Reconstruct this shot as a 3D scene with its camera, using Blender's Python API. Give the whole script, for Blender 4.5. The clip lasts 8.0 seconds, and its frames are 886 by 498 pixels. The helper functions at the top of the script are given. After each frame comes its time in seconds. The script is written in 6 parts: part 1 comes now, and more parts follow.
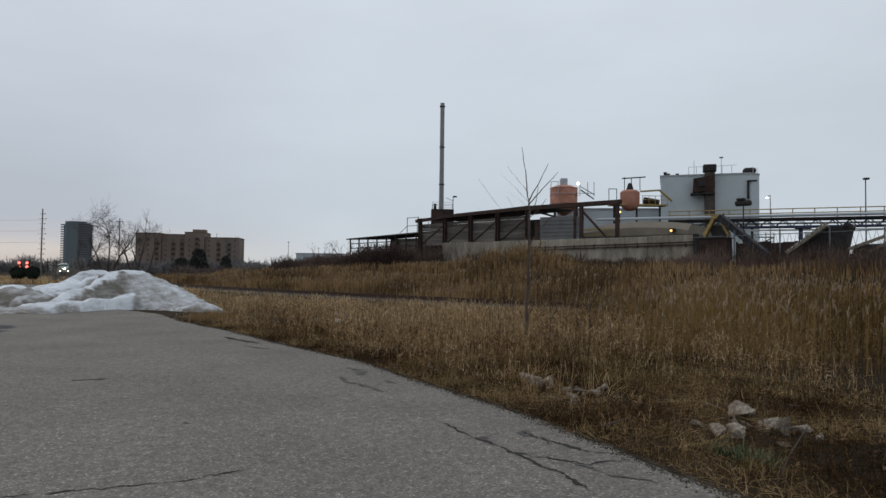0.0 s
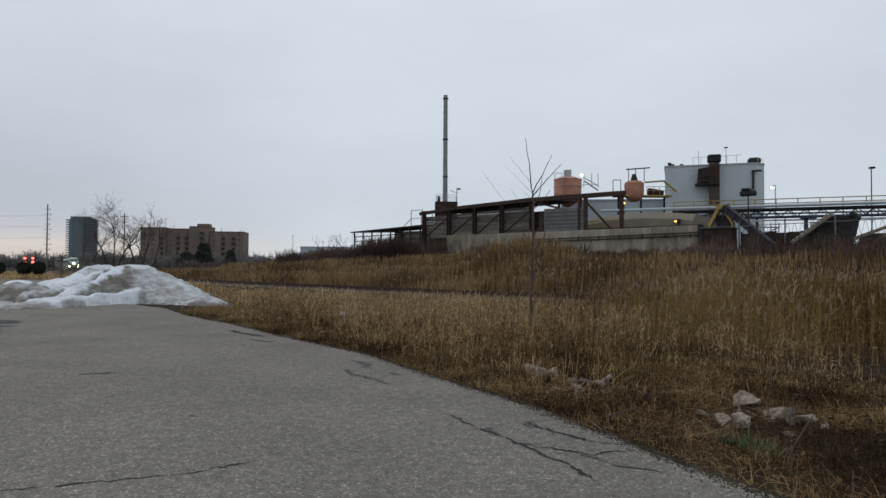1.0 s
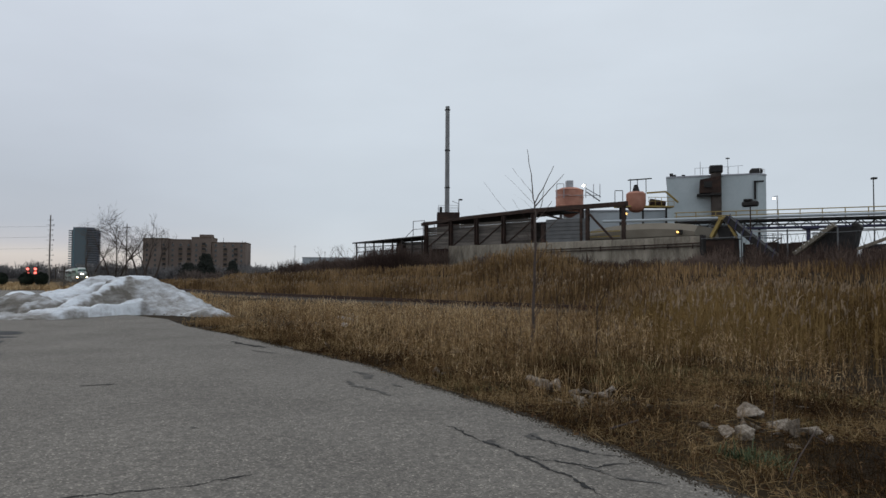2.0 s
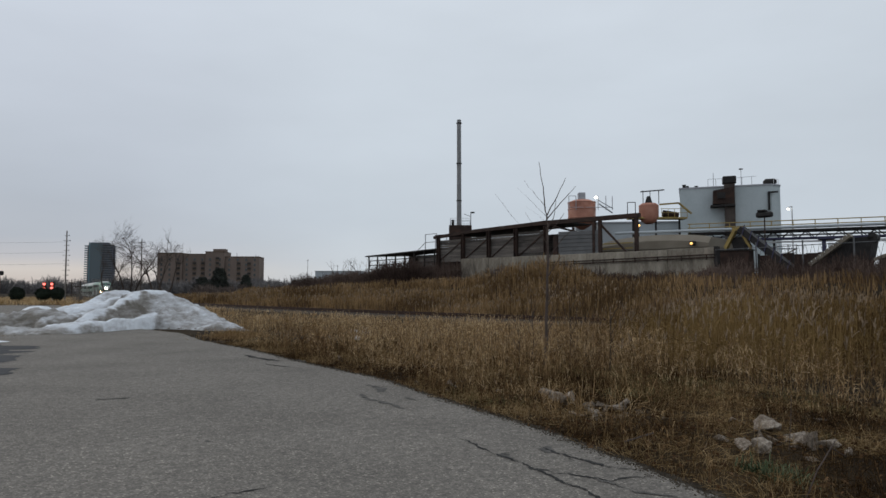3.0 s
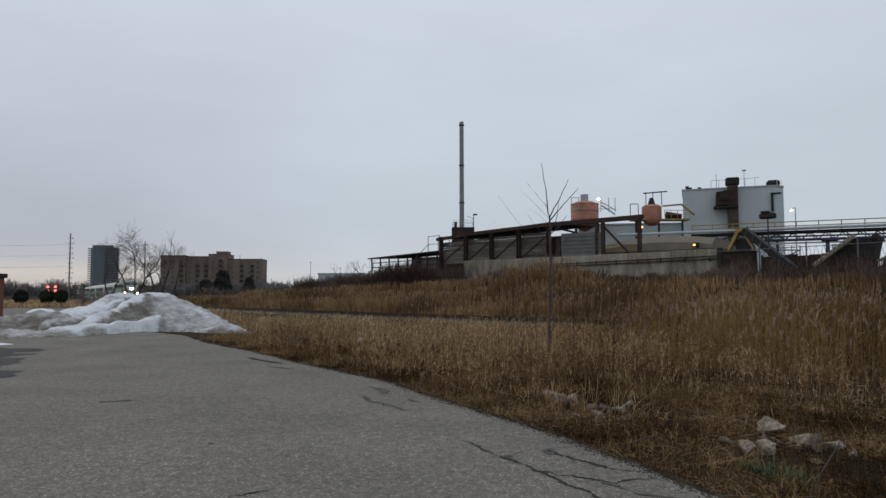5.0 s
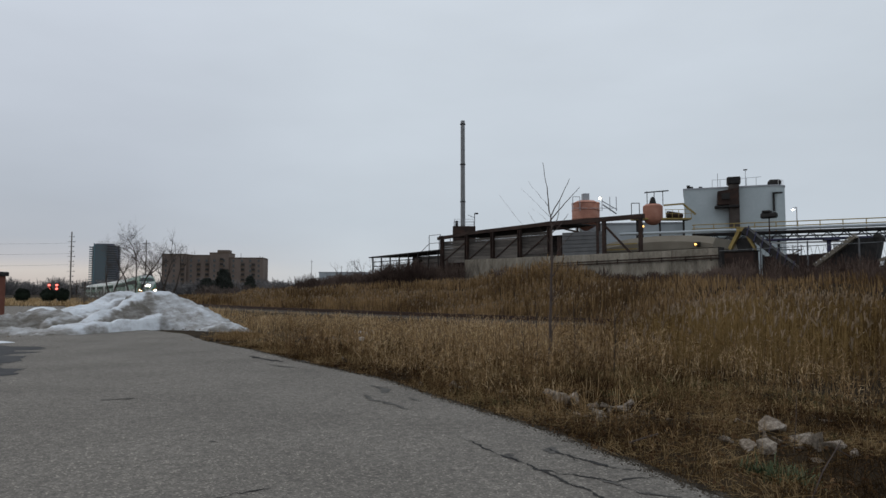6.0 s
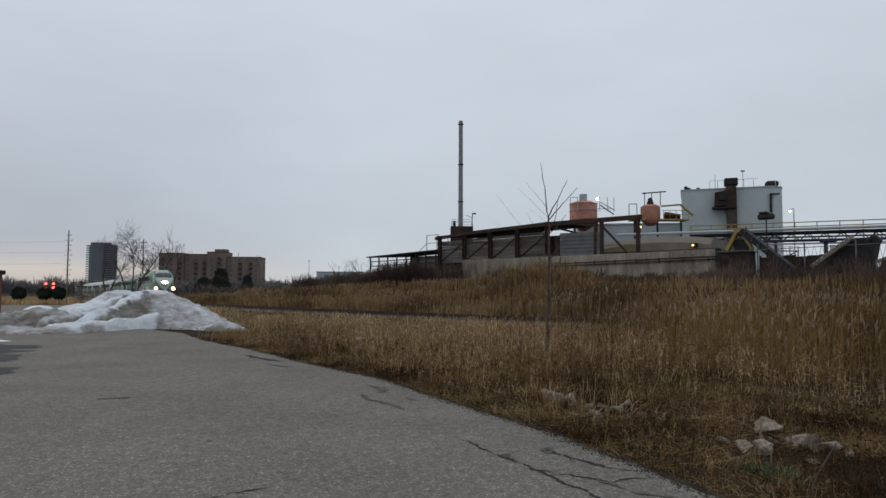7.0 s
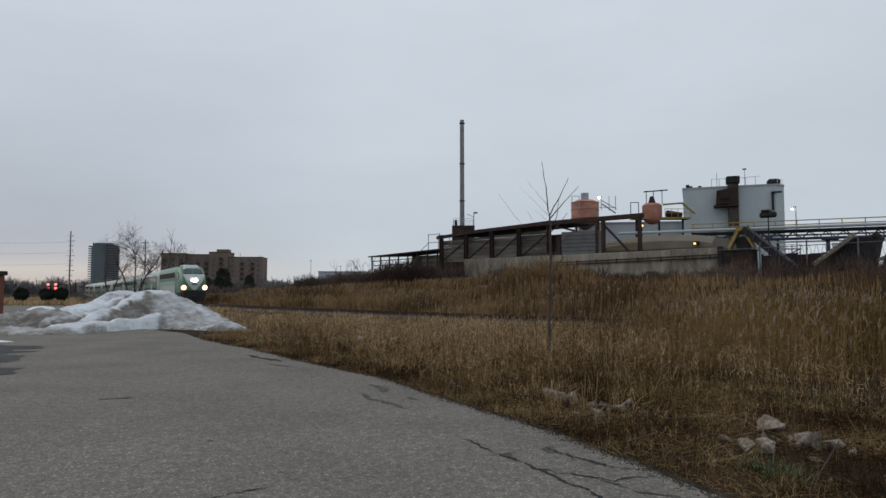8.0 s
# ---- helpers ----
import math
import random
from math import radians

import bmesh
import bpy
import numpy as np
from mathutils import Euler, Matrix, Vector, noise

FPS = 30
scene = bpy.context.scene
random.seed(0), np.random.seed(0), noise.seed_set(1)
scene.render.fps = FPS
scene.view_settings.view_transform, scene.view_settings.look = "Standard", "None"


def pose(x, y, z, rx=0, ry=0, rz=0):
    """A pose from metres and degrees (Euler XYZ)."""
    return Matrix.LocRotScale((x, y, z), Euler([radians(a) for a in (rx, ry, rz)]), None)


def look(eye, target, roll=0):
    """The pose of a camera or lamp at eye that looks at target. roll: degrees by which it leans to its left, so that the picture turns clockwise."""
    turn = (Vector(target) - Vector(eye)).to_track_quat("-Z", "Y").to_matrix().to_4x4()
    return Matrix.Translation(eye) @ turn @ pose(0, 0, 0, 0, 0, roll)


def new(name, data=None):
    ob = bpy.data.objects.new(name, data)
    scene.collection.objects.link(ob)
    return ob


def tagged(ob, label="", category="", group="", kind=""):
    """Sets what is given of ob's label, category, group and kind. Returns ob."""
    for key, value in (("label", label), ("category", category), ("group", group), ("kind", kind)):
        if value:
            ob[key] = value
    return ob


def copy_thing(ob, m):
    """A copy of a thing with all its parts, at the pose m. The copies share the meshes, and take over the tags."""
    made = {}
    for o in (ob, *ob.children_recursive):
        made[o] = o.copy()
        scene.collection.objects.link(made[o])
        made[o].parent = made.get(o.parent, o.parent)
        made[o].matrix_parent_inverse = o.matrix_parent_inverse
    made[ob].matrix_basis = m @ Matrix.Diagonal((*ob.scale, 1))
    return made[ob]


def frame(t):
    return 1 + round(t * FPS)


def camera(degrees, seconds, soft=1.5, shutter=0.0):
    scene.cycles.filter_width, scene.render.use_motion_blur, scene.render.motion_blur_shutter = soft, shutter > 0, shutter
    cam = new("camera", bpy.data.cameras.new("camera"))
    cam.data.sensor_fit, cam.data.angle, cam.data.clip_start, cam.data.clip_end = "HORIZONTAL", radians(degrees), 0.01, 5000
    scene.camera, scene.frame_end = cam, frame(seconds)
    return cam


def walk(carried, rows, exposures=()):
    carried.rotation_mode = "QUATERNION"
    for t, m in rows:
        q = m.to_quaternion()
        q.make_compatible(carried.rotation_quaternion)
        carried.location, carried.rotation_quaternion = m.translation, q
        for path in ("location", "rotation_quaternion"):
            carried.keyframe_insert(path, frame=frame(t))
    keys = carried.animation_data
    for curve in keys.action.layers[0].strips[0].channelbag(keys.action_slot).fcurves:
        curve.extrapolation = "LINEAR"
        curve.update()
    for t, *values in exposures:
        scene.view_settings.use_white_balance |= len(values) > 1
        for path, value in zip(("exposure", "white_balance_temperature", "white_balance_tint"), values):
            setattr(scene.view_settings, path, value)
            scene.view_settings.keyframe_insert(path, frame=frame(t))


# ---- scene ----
cam = camera(66, 8.0, soft=1.5)
EXPOSURES = [(0.0, -0.03), (0.5, -0.03), (1.0, 0.05), (1.7, 0.03), (3.0, -0.06), (4.5, -0.10), (8.0, -0.10)]
PATH = [
    (0, (-0.006, 0.004, 1.662), (0.057, 2.001, 1.738), 0.7),
    (0.5, (-0.007, 0.006, 1.661), (0.053, 2.004, 1.725), 0.2),
    (1, (-0.002, 0.005, 1.655), (0.049, 2.004, 1.709), 0.3),
    (1.5, (-0.002, 0.018, 1.662), (0.054, 2.016, 1.726), 0.4),
    (3, (-0.005, -0.009, 1.658), (0.004, 1.987, 1.781), 0.0),
    (3.5, (-0.005, -0.006, 1.655), (0.002, 1.99, 1.781), -0.0),
    (4, (-0.008, -0.006, 1.659), (-0.005, 1.99, 1.786), 0.0),
    (4.5, (-0.004, -0.01, 1.658), (-0.003, 1.986, 1.788), -0.1),
    (6, (-0.008, -0.009, 1.653), (-0.01, 1.987, 1.779), 0.0),
    (6.5, (-0.007, -0.02, 1.651), (-0.009, 1.976, 1.781), 0.2),
    (7, (-0.009, -0.016, 1.654), (-0.004, 1.98, 1.78), 0.2),
    (7.5, (0.001, 0.003, 1.65), (0.003, 2.0, 1.775), -0.2),
    (8, (0.003, 0.003, 1.649), (0.003, 1.999, 1.773), -0.0),
]
walk(cam, [(t, look(eye, target, roll)) for t, eye, target, roll in PATH], EXPOSURES)

# ---- world, sun, exposure ----
SUN_ELEVATION, SUN_AZIMUTH = 6.0, -65.0      # low in the west, behind cloud
world = bpy.data.worlds.new("dusk_sky")
scene.world = world
world.use_nodes = True
wn, wl = world.node_tree.nodes, world.node_tree.links
wn.clear()


def ramp(nodes, stops):
    r = nodes.new("ShaderNodeValToRGB")
    while len(r.color_ramp.elements) < len(stops):
        r.color_ramp.elements.new(0.5)
    for e, (p, c) in zip(r.color_ramp.elements, stops):
        e.position, e.color = p, (*c, 1)
    return r


def make_world():
    co = wn.new("ShaderNodeTexCoord")
    sep = wn.new("ShaderNodeSeparateXYZ")
    wl.new(co.outputs["Generated"], sep.inputs[0])
    west = ramp(wn, [(0.0, (0.46, 0.45, 0.47)), (0.012, (0.60, 0.55, 0.52)), (0.028, (0.66, 0.62, 0.59)), (0.045, (0.53, 0.54, 0.58)), (0.07, (0.475, 0.515, 0.58)), (0.13, (0.50, 0.55, 0.625)), (0.25, (0.59, 0.645, 0.73)), (0.6, (0.71, 0.77, 0.86))])
    east = ramp(wn, [(0.0, (0.66, 0.71, 0.755)), (0.10, (0.585, 0.65, 0.72)), (0.30, (0.63, 0.695, 0.77)), (0.6, (0.71, 0.77, 0.85))])
    for r in (west, east):
        wl.new(sep.outputs["Z"], r.inputs[0])
    side = wn.new("ShaderNodeMapRange")
    side.inputs["From Min"].default_value, side.inputs["From Max"].default_value = -0.12, -0.42
    wl.new(sep.outputs["X"], side.inputs["Value"])
    mix = wn.new("ShaderNodeMix")
    mix.data_type = "RGBA"
    wl.new(side.outputs[0], mix.inputs[0])
    wl.new(east.outputs[0], mix.inputs[6])
    wl.new(west.outputs[0], mix.inputs[7])
    stretch = wn.new("ShaderNodeMapping")
    stretch.inputs["Scale"].default_value = (1.0, 1.0, 3.2)
    wl.new(co.outputs["Generated"], stretch.inputs[0])
    cloud = wn.new("ShaderNodeTexNoise")
    cloud.inputs["Scale"].default_value, cloud.inputs["Detail"].default_value = 2.2, 5
    wl.new(stretch.outputs[0], cloud.inputs["Vector"])
    level = wn.new("ShaderNodeMapRange")
    level.inputs["From Min"].default_value, level.inputs["From Max"].default_value = 0.3, 0.7
    level.inputs["To Min"].default_value, level.inputs["To Max"].default_value = 0.94, 1.05
    wl.new(cloud.outputs[0], level.inputs["Value"])
    cloud_light = wn.new("ShaderNodeBackground")
    wl.new(mix.outputs[2], cloud_light.inputs[0])
    wl.new(level.outputs[0], cloud_light.inputs[1])
    sky = wn.new("ShaderNodeTexSky")
    sky.sky_type, sky.sun_disc = "NISHITA", False
    sky.sun_elevation, sky.sun_rotation = radians(SUN_ELEVATION), radians(SUN_AZIMUTH)
    clear = wn.new("ShaderNodeBackground")
    clear.inputs[1].default_value = 0.1
    wl.new(sky.outputs[0], clear.inputs[0])
    over = wn.new("ShaderNodeMixShader")
    over.inputs[0].default_value = 0.975      # cloud cover
    wl.new(clear.outputs[0], over.inputs[1])
    wl.new(cloud_light.outputs[0], over.inputs[2])
    out = wn.new("ShaderNodeOutputWorld")
    wl.new(over.outputs[0], out.inputs[0])


make_world()
sun = new("sun", bpy.data.lights.new("sun", "SUN"))
sun.data.energy, sun.data.angle, sun.data.color = 0.5, radians(25), (1.0, 0.9, 0.8)
sun.matrix_world = look((0, 0, 0), (math.sin(radians(-SUN_AZIMUTH)), -math.cos(radians(SUN_AZIMUTH)), -0.45))


# ---- materials ----
def material(name, stops, scale=3.0, rough=0.8, metal=0.0, bump=0.3, fine=40.0, island=False, piece=0.0, stretch=(1, 1, 1), spec=0.3):
    """Noise at two scales through a colour ramp, with fine relief."""
    m = bpy.data.materials.new(name)
    m.use_nodes = True
    n, l = m.node_tree.nodes, m.node_tree.links
    b = n["Principled BSDF"]
    b.inputs["Roughness"].default_value, b.inputs["Metallic"].default_value = rough, metal
    b.inputs["Specular IOR Level"].default_value = spec
    co = n.new("ShaderNodeTexCoord")
    mp = n.new("ShaderNodeMapping")
    mp.inputs["Scale"].default_value = stretch
    l.new(co.outputs["Object"], mp.inputs[0])
    big, small = n.new("ShaderNodeTexNoise"), n.new("ShaderNodeTexNoise")
    big.inputs["Scale"].default_value, big.inputs["Detail"].default_value = scale, 4
    small.inputs["Scale"].default_value, small.inputs["Detail"].default_value = fine, 3
    for t in (big, small):
        l.new(mp.outputs[0], t.inputs["Vector"])
    add = n.new("ShaderNodeMath")
    add.operation = "MULTIPLY_ADD"
    l.new(small.outputs[0], add.inputs[0])
    add.inputs[1].default_value = 0.35
    l.new(big.outputs[0], add.inputs[2])
    off = n.new("ShaderNodeMath")
    off.operation = "SUBTRACT"
    l.new(add.outputs[0], off.inputs[0])
    off.inputs[1].default_value = 0.175
    value = off
    if island:
        # patches a few metres wide, each of its own tone
        patch = n.new("ShaderNodeMath")
        patch.operation = "MULTIPLY_ADD"
        l.new(off.outputs[0], patch.inputs[0])
        patch.inputs[1].default_value, patch.inputs[2].default_value = 2.0, -0.5
        value = patch
    if island or piece:
        if island:
            rnd = n.new("ShaderNodeNewGeometry").outputs["Random Per Island"]
        else:
            rnd = n.new("ShaderNodeObjectInfo").outputs["Random"]
        amount = 0.6 if island else piece
        tweak = n.new("ShaderNodeMath")
        tweak.operation = "MULTIPLY_ADD"
        l.new(rnd, tweak.inputs[0])
        tweak.inputs[1].default_value = amount
        l.new(value.outputs[0], tweak.inputs[2])
        back = n.new("ShaderNodeMath")
        back.operation = "SUBTRACT"
        l.new(tweak.outputs[0], back.inputs[0])
        back.inputs[1].default_value = amount / 2
        value = back
    r = ramp(n, [(0.2 + 0.6 * i / max(1, len(stops) - 1), c) for i, c in enumerate(stops)])
    l.new(value.outputs[0], r.inputs[0])
    l.new(r.outputs[0], b.inputs["Base Color"])
    if bump:
        bp = n.new("ShaderNodeBump")
        bp.inputs["Strength"].default_value, bp.inputs["Distance"].default_value = bump, 0.02
        l.new(add.outputs[0], bp.inputs["Height"])
        l.new(bp.outputs[0], b.inputs["Normal"])
    return m


def glowing(name, colour, strength):
    m = bpy.data.materials.new(name)
    m.use_nodes = True
    b = m.node_tree.nodes["Principled BSDF"]
    b.inputs["Base Color"].default_value = (*colour, 1)
    b.inputs["Emission Color"].default_value, b.inputs["Emission Strength"].default_value = (*colour, 1), strength
    return m


def glass_dark(name, colour=(0.02, 0.03, 0.035)):
    m = bpy.data.materials.new(name)
    m.use_nodes = True
    b = m.node_tree.nodes["Principled BSDF"]
    b.inputs["Base Color"].default_value, b.inputs["Roughness"].default_value = (*colour, 1), 0.08
    b.inputs["Specular IOR Level"].default_value = 0.6
    return m




def asphalt_material():
    """Worn asphalt: broad stains, then pale and dark stones of the aggregate."""
    m = bpy.data.materials.new("asphalt")
    m.use_nodes = True
    n, l = m.node_tree.nodes, m.node_tree.links
    b = n["Principled BSDF"]
    b.inputs["Roughness"].default_value, b.inputs["Specular IOR Level"].default_value = 0.9, 0.2
    co = n.new("ShaderNodeTexCoord")
    broad, mid, stones = n.new("ShaderNodeTexNoise"), n.new("ShaderNodeTexNoise"), n.new("ShaderNodeTexVoronoi")
    broad.inputs["Scale"].default_value, broad.inputs["Detail"].default_value = 0.5, 5
    mid.inputs["Scale"].default_value, mid.inputs["Detail"].default_value = 9, 4
    stones.inputs["Scale"].default_value = 62
    for t in (broad, mid, stones):
        l.new(co.outputs["Object"], t.inputs["Vector"])
    base = ramp(n, [(0.3, (0.146, 0.132, 0.114)), (0.5, (0.173, 0.157, 0.136)), (0.7, (0.198, 0.180, 0.156))])
    l.new(broad.outputs[0], base.inputs[0])
    grime = ramp(n, [(0.35, (0.82, 0.82, 0.82)), (0.65, (1.1, 1.1, 1.1))])
    l.new(mid.outputs[0], grime.inputs[0])
    sep = n.new("ShaderNodeSeparateColor")
    l.new(stones.outputs["Color"], sep.inputs[0])
    grain = ramp(n, [(0.0, (0.62, 0.62, 0.62)), (0.6, (0.97, 0.97, 0.97)), (0.9, (1.2, 1.2, 1.19)), (1.0, (2.1, 2.08, 2.02))])
    l.new(sep.outputs[0], grain.inputs[0])
    first, second = n.new("ShaderNodeMix"), n.new("ShaderNodeMix")
    for k, (a, c) in ((first, (base, grime)), (second, (None, grain))):
        k.data_type, k.blend_type = "RGBA", "MULTIPLY"
        k.inputs[0].default_value = 1.0
        if a:
            l.new(a.outputs[0], k.inputs[6])
        l.new(c.outputs[0], k.inputs[7])
    l.new(first.outputs[2], second.inputs[6])
    l.new(second.outputs[2], b.inputs["Base Color"])
    bp = n.new("ShaderNodeBump")
    bp.inputs["Strength"].default_value, bp.inputs["Distance"].default_value = 0.5, 0.006
    l.new(stones.outputs["Distance"], bp.inputs["Height"])
    l.new(bp.outputs[0], b.inputs["Normal"])
    return m


ASPHALT = asphalt_material()
# soil darkened to include the shade between grass tufts
SOIL = material("dry_soil", [(0.012, 0.008, 0.005), (0.028, 0.019, 0.010), (0.055, 0.037, 0.019)], 0.5, 0.95, bump=0.8, fine=14, spec=0.06)


def snow_material():
    """Old ploughed snow: white crust where clean, grit and brown dirt by the load that was dumped."""
    m = bpy.data.materials.new("old_snow")
    m.use_nodes = True
    n, l = m.node_tree.nodes, m.node_tree.links
    b = n["Principled BSDF"]
    b.inputs["Roughness"].default_value, b.inputs["Specular IOR Level"].default_value = 0.8, 0.2
    co = n.new("ShaderNodeTexCoord")
    mp = n.new("ShaderNodeMapping")
    mp.inputs["Scale"].default_value = (0.55, 0.7, 1.5)
    mp.inputs["Rotation"].default_value = (0, radians(-16), 0)
    l.new(co.outputs["Object"], mp.inputs[0])
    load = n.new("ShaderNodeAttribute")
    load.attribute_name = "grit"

    def sum_of(a, b_, k):
        t = n.new("ShaderNodeMath")
        t.operation = "MULTIPLY_ADD"
        l.new(a, t.inputs[0])
        t.inputs[1].default_value = k
        l.new(b_, t.inputs[2])
        return t.outputs[0]

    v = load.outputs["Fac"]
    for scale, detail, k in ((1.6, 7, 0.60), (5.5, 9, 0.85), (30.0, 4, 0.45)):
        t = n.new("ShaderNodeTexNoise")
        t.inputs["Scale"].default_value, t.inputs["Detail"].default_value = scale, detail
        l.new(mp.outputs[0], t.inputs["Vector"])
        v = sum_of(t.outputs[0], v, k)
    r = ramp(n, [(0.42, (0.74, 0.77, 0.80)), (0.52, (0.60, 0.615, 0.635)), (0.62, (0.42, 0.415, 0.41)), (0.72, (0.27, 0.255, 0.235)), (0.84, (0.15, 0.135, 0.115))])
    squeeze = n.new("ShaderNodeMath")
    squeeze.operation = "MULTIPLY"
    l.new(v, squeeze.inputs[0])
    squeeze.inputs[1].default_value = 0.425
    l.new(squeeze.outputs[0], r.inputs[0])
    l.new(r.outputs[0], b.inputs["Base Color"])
    bp = n.new("ShaderNodeBump")
    bp.inputs["Strength"].default_value, bp.inputs["Distance"].default_value = 0.7, 0.12
    l.new(v, bp.inputs["Height"])
    l.new(bp.outputs[0], b.inputs["Normal"])
    return m


SNOW = snow_material()
CRACK = material("crack_filler", [(0.02, 0.02, 0.02), (0.05, 0.048, 0.046)], 3, 0.95, spec=0.1)
WET = material("wet_asphalt", [(0.035, 0.036, 0.038), (0.058, 0.058, 0.06), (0.085, 0.084, 0.082)], 1.5, 0.85, bump=0.3, spec=0.1)
BALLAST = material("ballast", [(0.035, 0.027, 0.02), (0.075, 0.058, 0.043), (0.13, 0.102, 0.076)], 5, 0.95, bump=1.0, fine=20, spec=0.1)
RAIL = material("rusty_rail", [(0.03, 0.016, 0.011), (0.06, 0.034, 0.024)], 3, 0.8, 0.1)
TIE = material("creosote_tie", [(0.03, 0.024, 0.02), (0.06, 0.05, 0.04)], 3, 0.9)
CONCRETE = material("weathered_concrete", [(0.075, 0.064, 0.050), (0.185, 0.163, 0.130), (0.30, 0.270, 0.218), (0.39, 0.355, 0.295)], 0.8, 0.9, bump=0.4, fine=6, stretch=(1.3, 1, 0.45), piece=0.25)
PLANK = material("grey_timber", [(0.05, 0.045, 0.040), (0.105, 0.093, 0.083), (0.17, 0.152, 0.134)], 1.2, 0.9, piece=0.5, stretch=(0.4, 1, 5))
RUST = material("rusted_steel", [(0.018, 0.012, 0.010), (0.040, 0.025, 0.020), (0.070, 0.038, 0.027)], 1.5, 0.85, 0.1)
DARK_STEEL = material("dark_steel", [(0.016, 0.015, 0.015), (0.04, 0.037, 0.035)], 2, 0.7, 0.3)
GALV = material("galvanised_steel", [(0.26, 0.27, 0.29), (0.38, 0.39, 0.41)], 2, 0.5, 0.5)
CHIMNEY_GREY = material("stack_grey", [(0.17, 0.172, 0.175), (0.26, 0.262, 0.262)], 1.0, 0.8)
SILO_BLUE = material("pale_blue_cladding", [(0.36, 0.41, 0.42), (0.43, 0.48, 0.49), (0.49, 0.54, 0.55)], 0.35, 0.55, bump=0.05, fine=3)
PALE_WALL = material("pale_grey_cladding", [(0.33, 0.36, 0.38), (0.42, 0.46, 0.48)], 0.4, 0.6, bump=0.05)
# orange paint, paled by haze that is mixed into the colour
ORANGE = material("hazed_orange_paint", [(0.28, 0.12, 0.085), (0.42, 0.195, 0.135), (0.50, 0.265, 0.195)], 0.9, 0.65)
YELLOW = material("yellow_paint", [(0.22, 0.155, 0.05), (0.36, 0.265, 0.09)], 2, 0.7)
TAN = material("tan_cladding", [(0.15, 0.13, 0.10), (0.22, 0.195, 0.155)], 0.5, 0.85)
SOOT = material("sooty_steel", [(0.035, 0.028, 0.025), (0.065, 0.052, 0.045), (0.10, 0.082, 0.07)], 1.2, 0.85)
PURPLE = material("violet_blue_paint", [(0.035, 0.034, 0.07), (0.055, 0.053, 0.10)], 2, 0.6)
WHITE_PAINT = material("white_paint", [(0.60, 0.60, 0.60), (0.74, 0.74, 0.73)], 1, 0.5, bump=0.1)
# brown brick, greyed in its base colour to stand for distance haze
APT_BRICK = material("hazed_brown_brick", [(0.122, 0.094, 0.078), (0.158, 0.121, 0.100), (0.196, 0.152, 0.126)], 0.08, 0.9, fine=2)
APT_TRIM = material("brown_roof_trim", [(0.10, 0.07, 0.05), (0.14, 0.10, 0.07)], 0.2, 0.9)
GLASS = glass_dark("dark_glass")
TOWER_WALL = material("tower_panel", [(0.06, 0.065, 0.085), (0.10, 0.105, 0.13)], 0.05, 0.6, fine=0.6)
TOWER_GLASS = glass_dark("blue_green_glass", (0.05, 0.115, 0.14))
TOWER_SLATE = glass_dark("slate_glass", (0.04, 0.066, 0.08))
TRAIN_GREEN = material("train_green", [(0.045, 0.15, 0.095), (0.07, 0.20, 0.13)], 0.6, 0.4, bump=0.05)
TRAIN_PALE = material("train_pale_green", [(0.105, 0.225, 0.165), (0.15, 0.28, 0.21)], 0.6, 0.4, bump=0.05)
TRAIN_WHITE = material("train_white", [(0.38, 0.41, 0.39), (0.50, 0.53, 0.505)], 0.6, 0.5, bump=0.05)
BLACK = material("black_paint", [(0.01, 0.01, 0.01), (0.025, 0.024, 0.023)], 2, 0.7)
HEADLIGHT = glowing("headlight_glow", (1.0, 0.88, 0.66), 30)
DITCH = glowing("ditch_light_glow", (1.0, 0.80, 0.52), 22)
# weak warm emission that imitates the halo around the train's lamps
HALO_GLOW = glowing("warm_halo_glow", (1.0, 0.58, 0.30), 1.7)
# pale and grey because aerial haze is put into the base colour
HAZED_SCRUB = material("hazed_scrub", [(0.10, 0.096, 0.098), (0.155, 0.147, 0.145), (0.21, 0.198, 0.19)], 0.1, 0.95, bump=0, island=True, spec=0.06)
RED_LAMP = glowing("red_lamp_glow", (1.0, 0.17, 0.13), 2.6)
LAMP_GLOW = glowing("lamp_glow", (1.0, 0.93, 0.75), 8)
AMBER = glowing("amber_glow", (1.0, 0.56, 0.16), 2.4)
BRICK_RED = material("red_brick", [(0.13, 0.05, 0.035), (0.20, 0.08, 0.055)], 2, 0.9)
BARK = material("bark", [(0.035, 0.027, 0.022), (0.075, 0.058, 0.048)], 5, 0.95)
PALE_BARK = material("pale_bark", [(0.13, 0.115, 0.10), (0.22, 0.20, 0.175)], 5, 0.95)
EVERGREEN = material("evergreen", [(0.008, 0.013, 0.008), (0.02, 0.03, 0.017)], 6, 0.9, island=True)
DIM_EVERGREEN = material("dim_evergreen", [(0.022, 0.026, 0.021), (0.042, 0.047, 0.038)], 1, 0.9, island=True)
SAPLING_BARK = material("sapling_bark", [(0.055, 0.040, 0.034), (0.11, 0.085, 0.072)], 8, 0.95)
STONE = material("rubble_stone", [(0.065, 0.050, 0.036), (0.14, 0.110, 0.082), (0.245, 0.200, 0.155), (0.40, 0.35, 0.29)], 4, 0.95, bump=1.0, fine=16, piece=0.25)
STRAW = material("dry_grass", [(0.180, 0.108, 0.048), (0.37, 0.237, 0.111), (0.56, 0.385, 0.198), (0.72, 0.54, 0.315)], 0.25, 0.9, bump=0, island=True, spec=0.06)
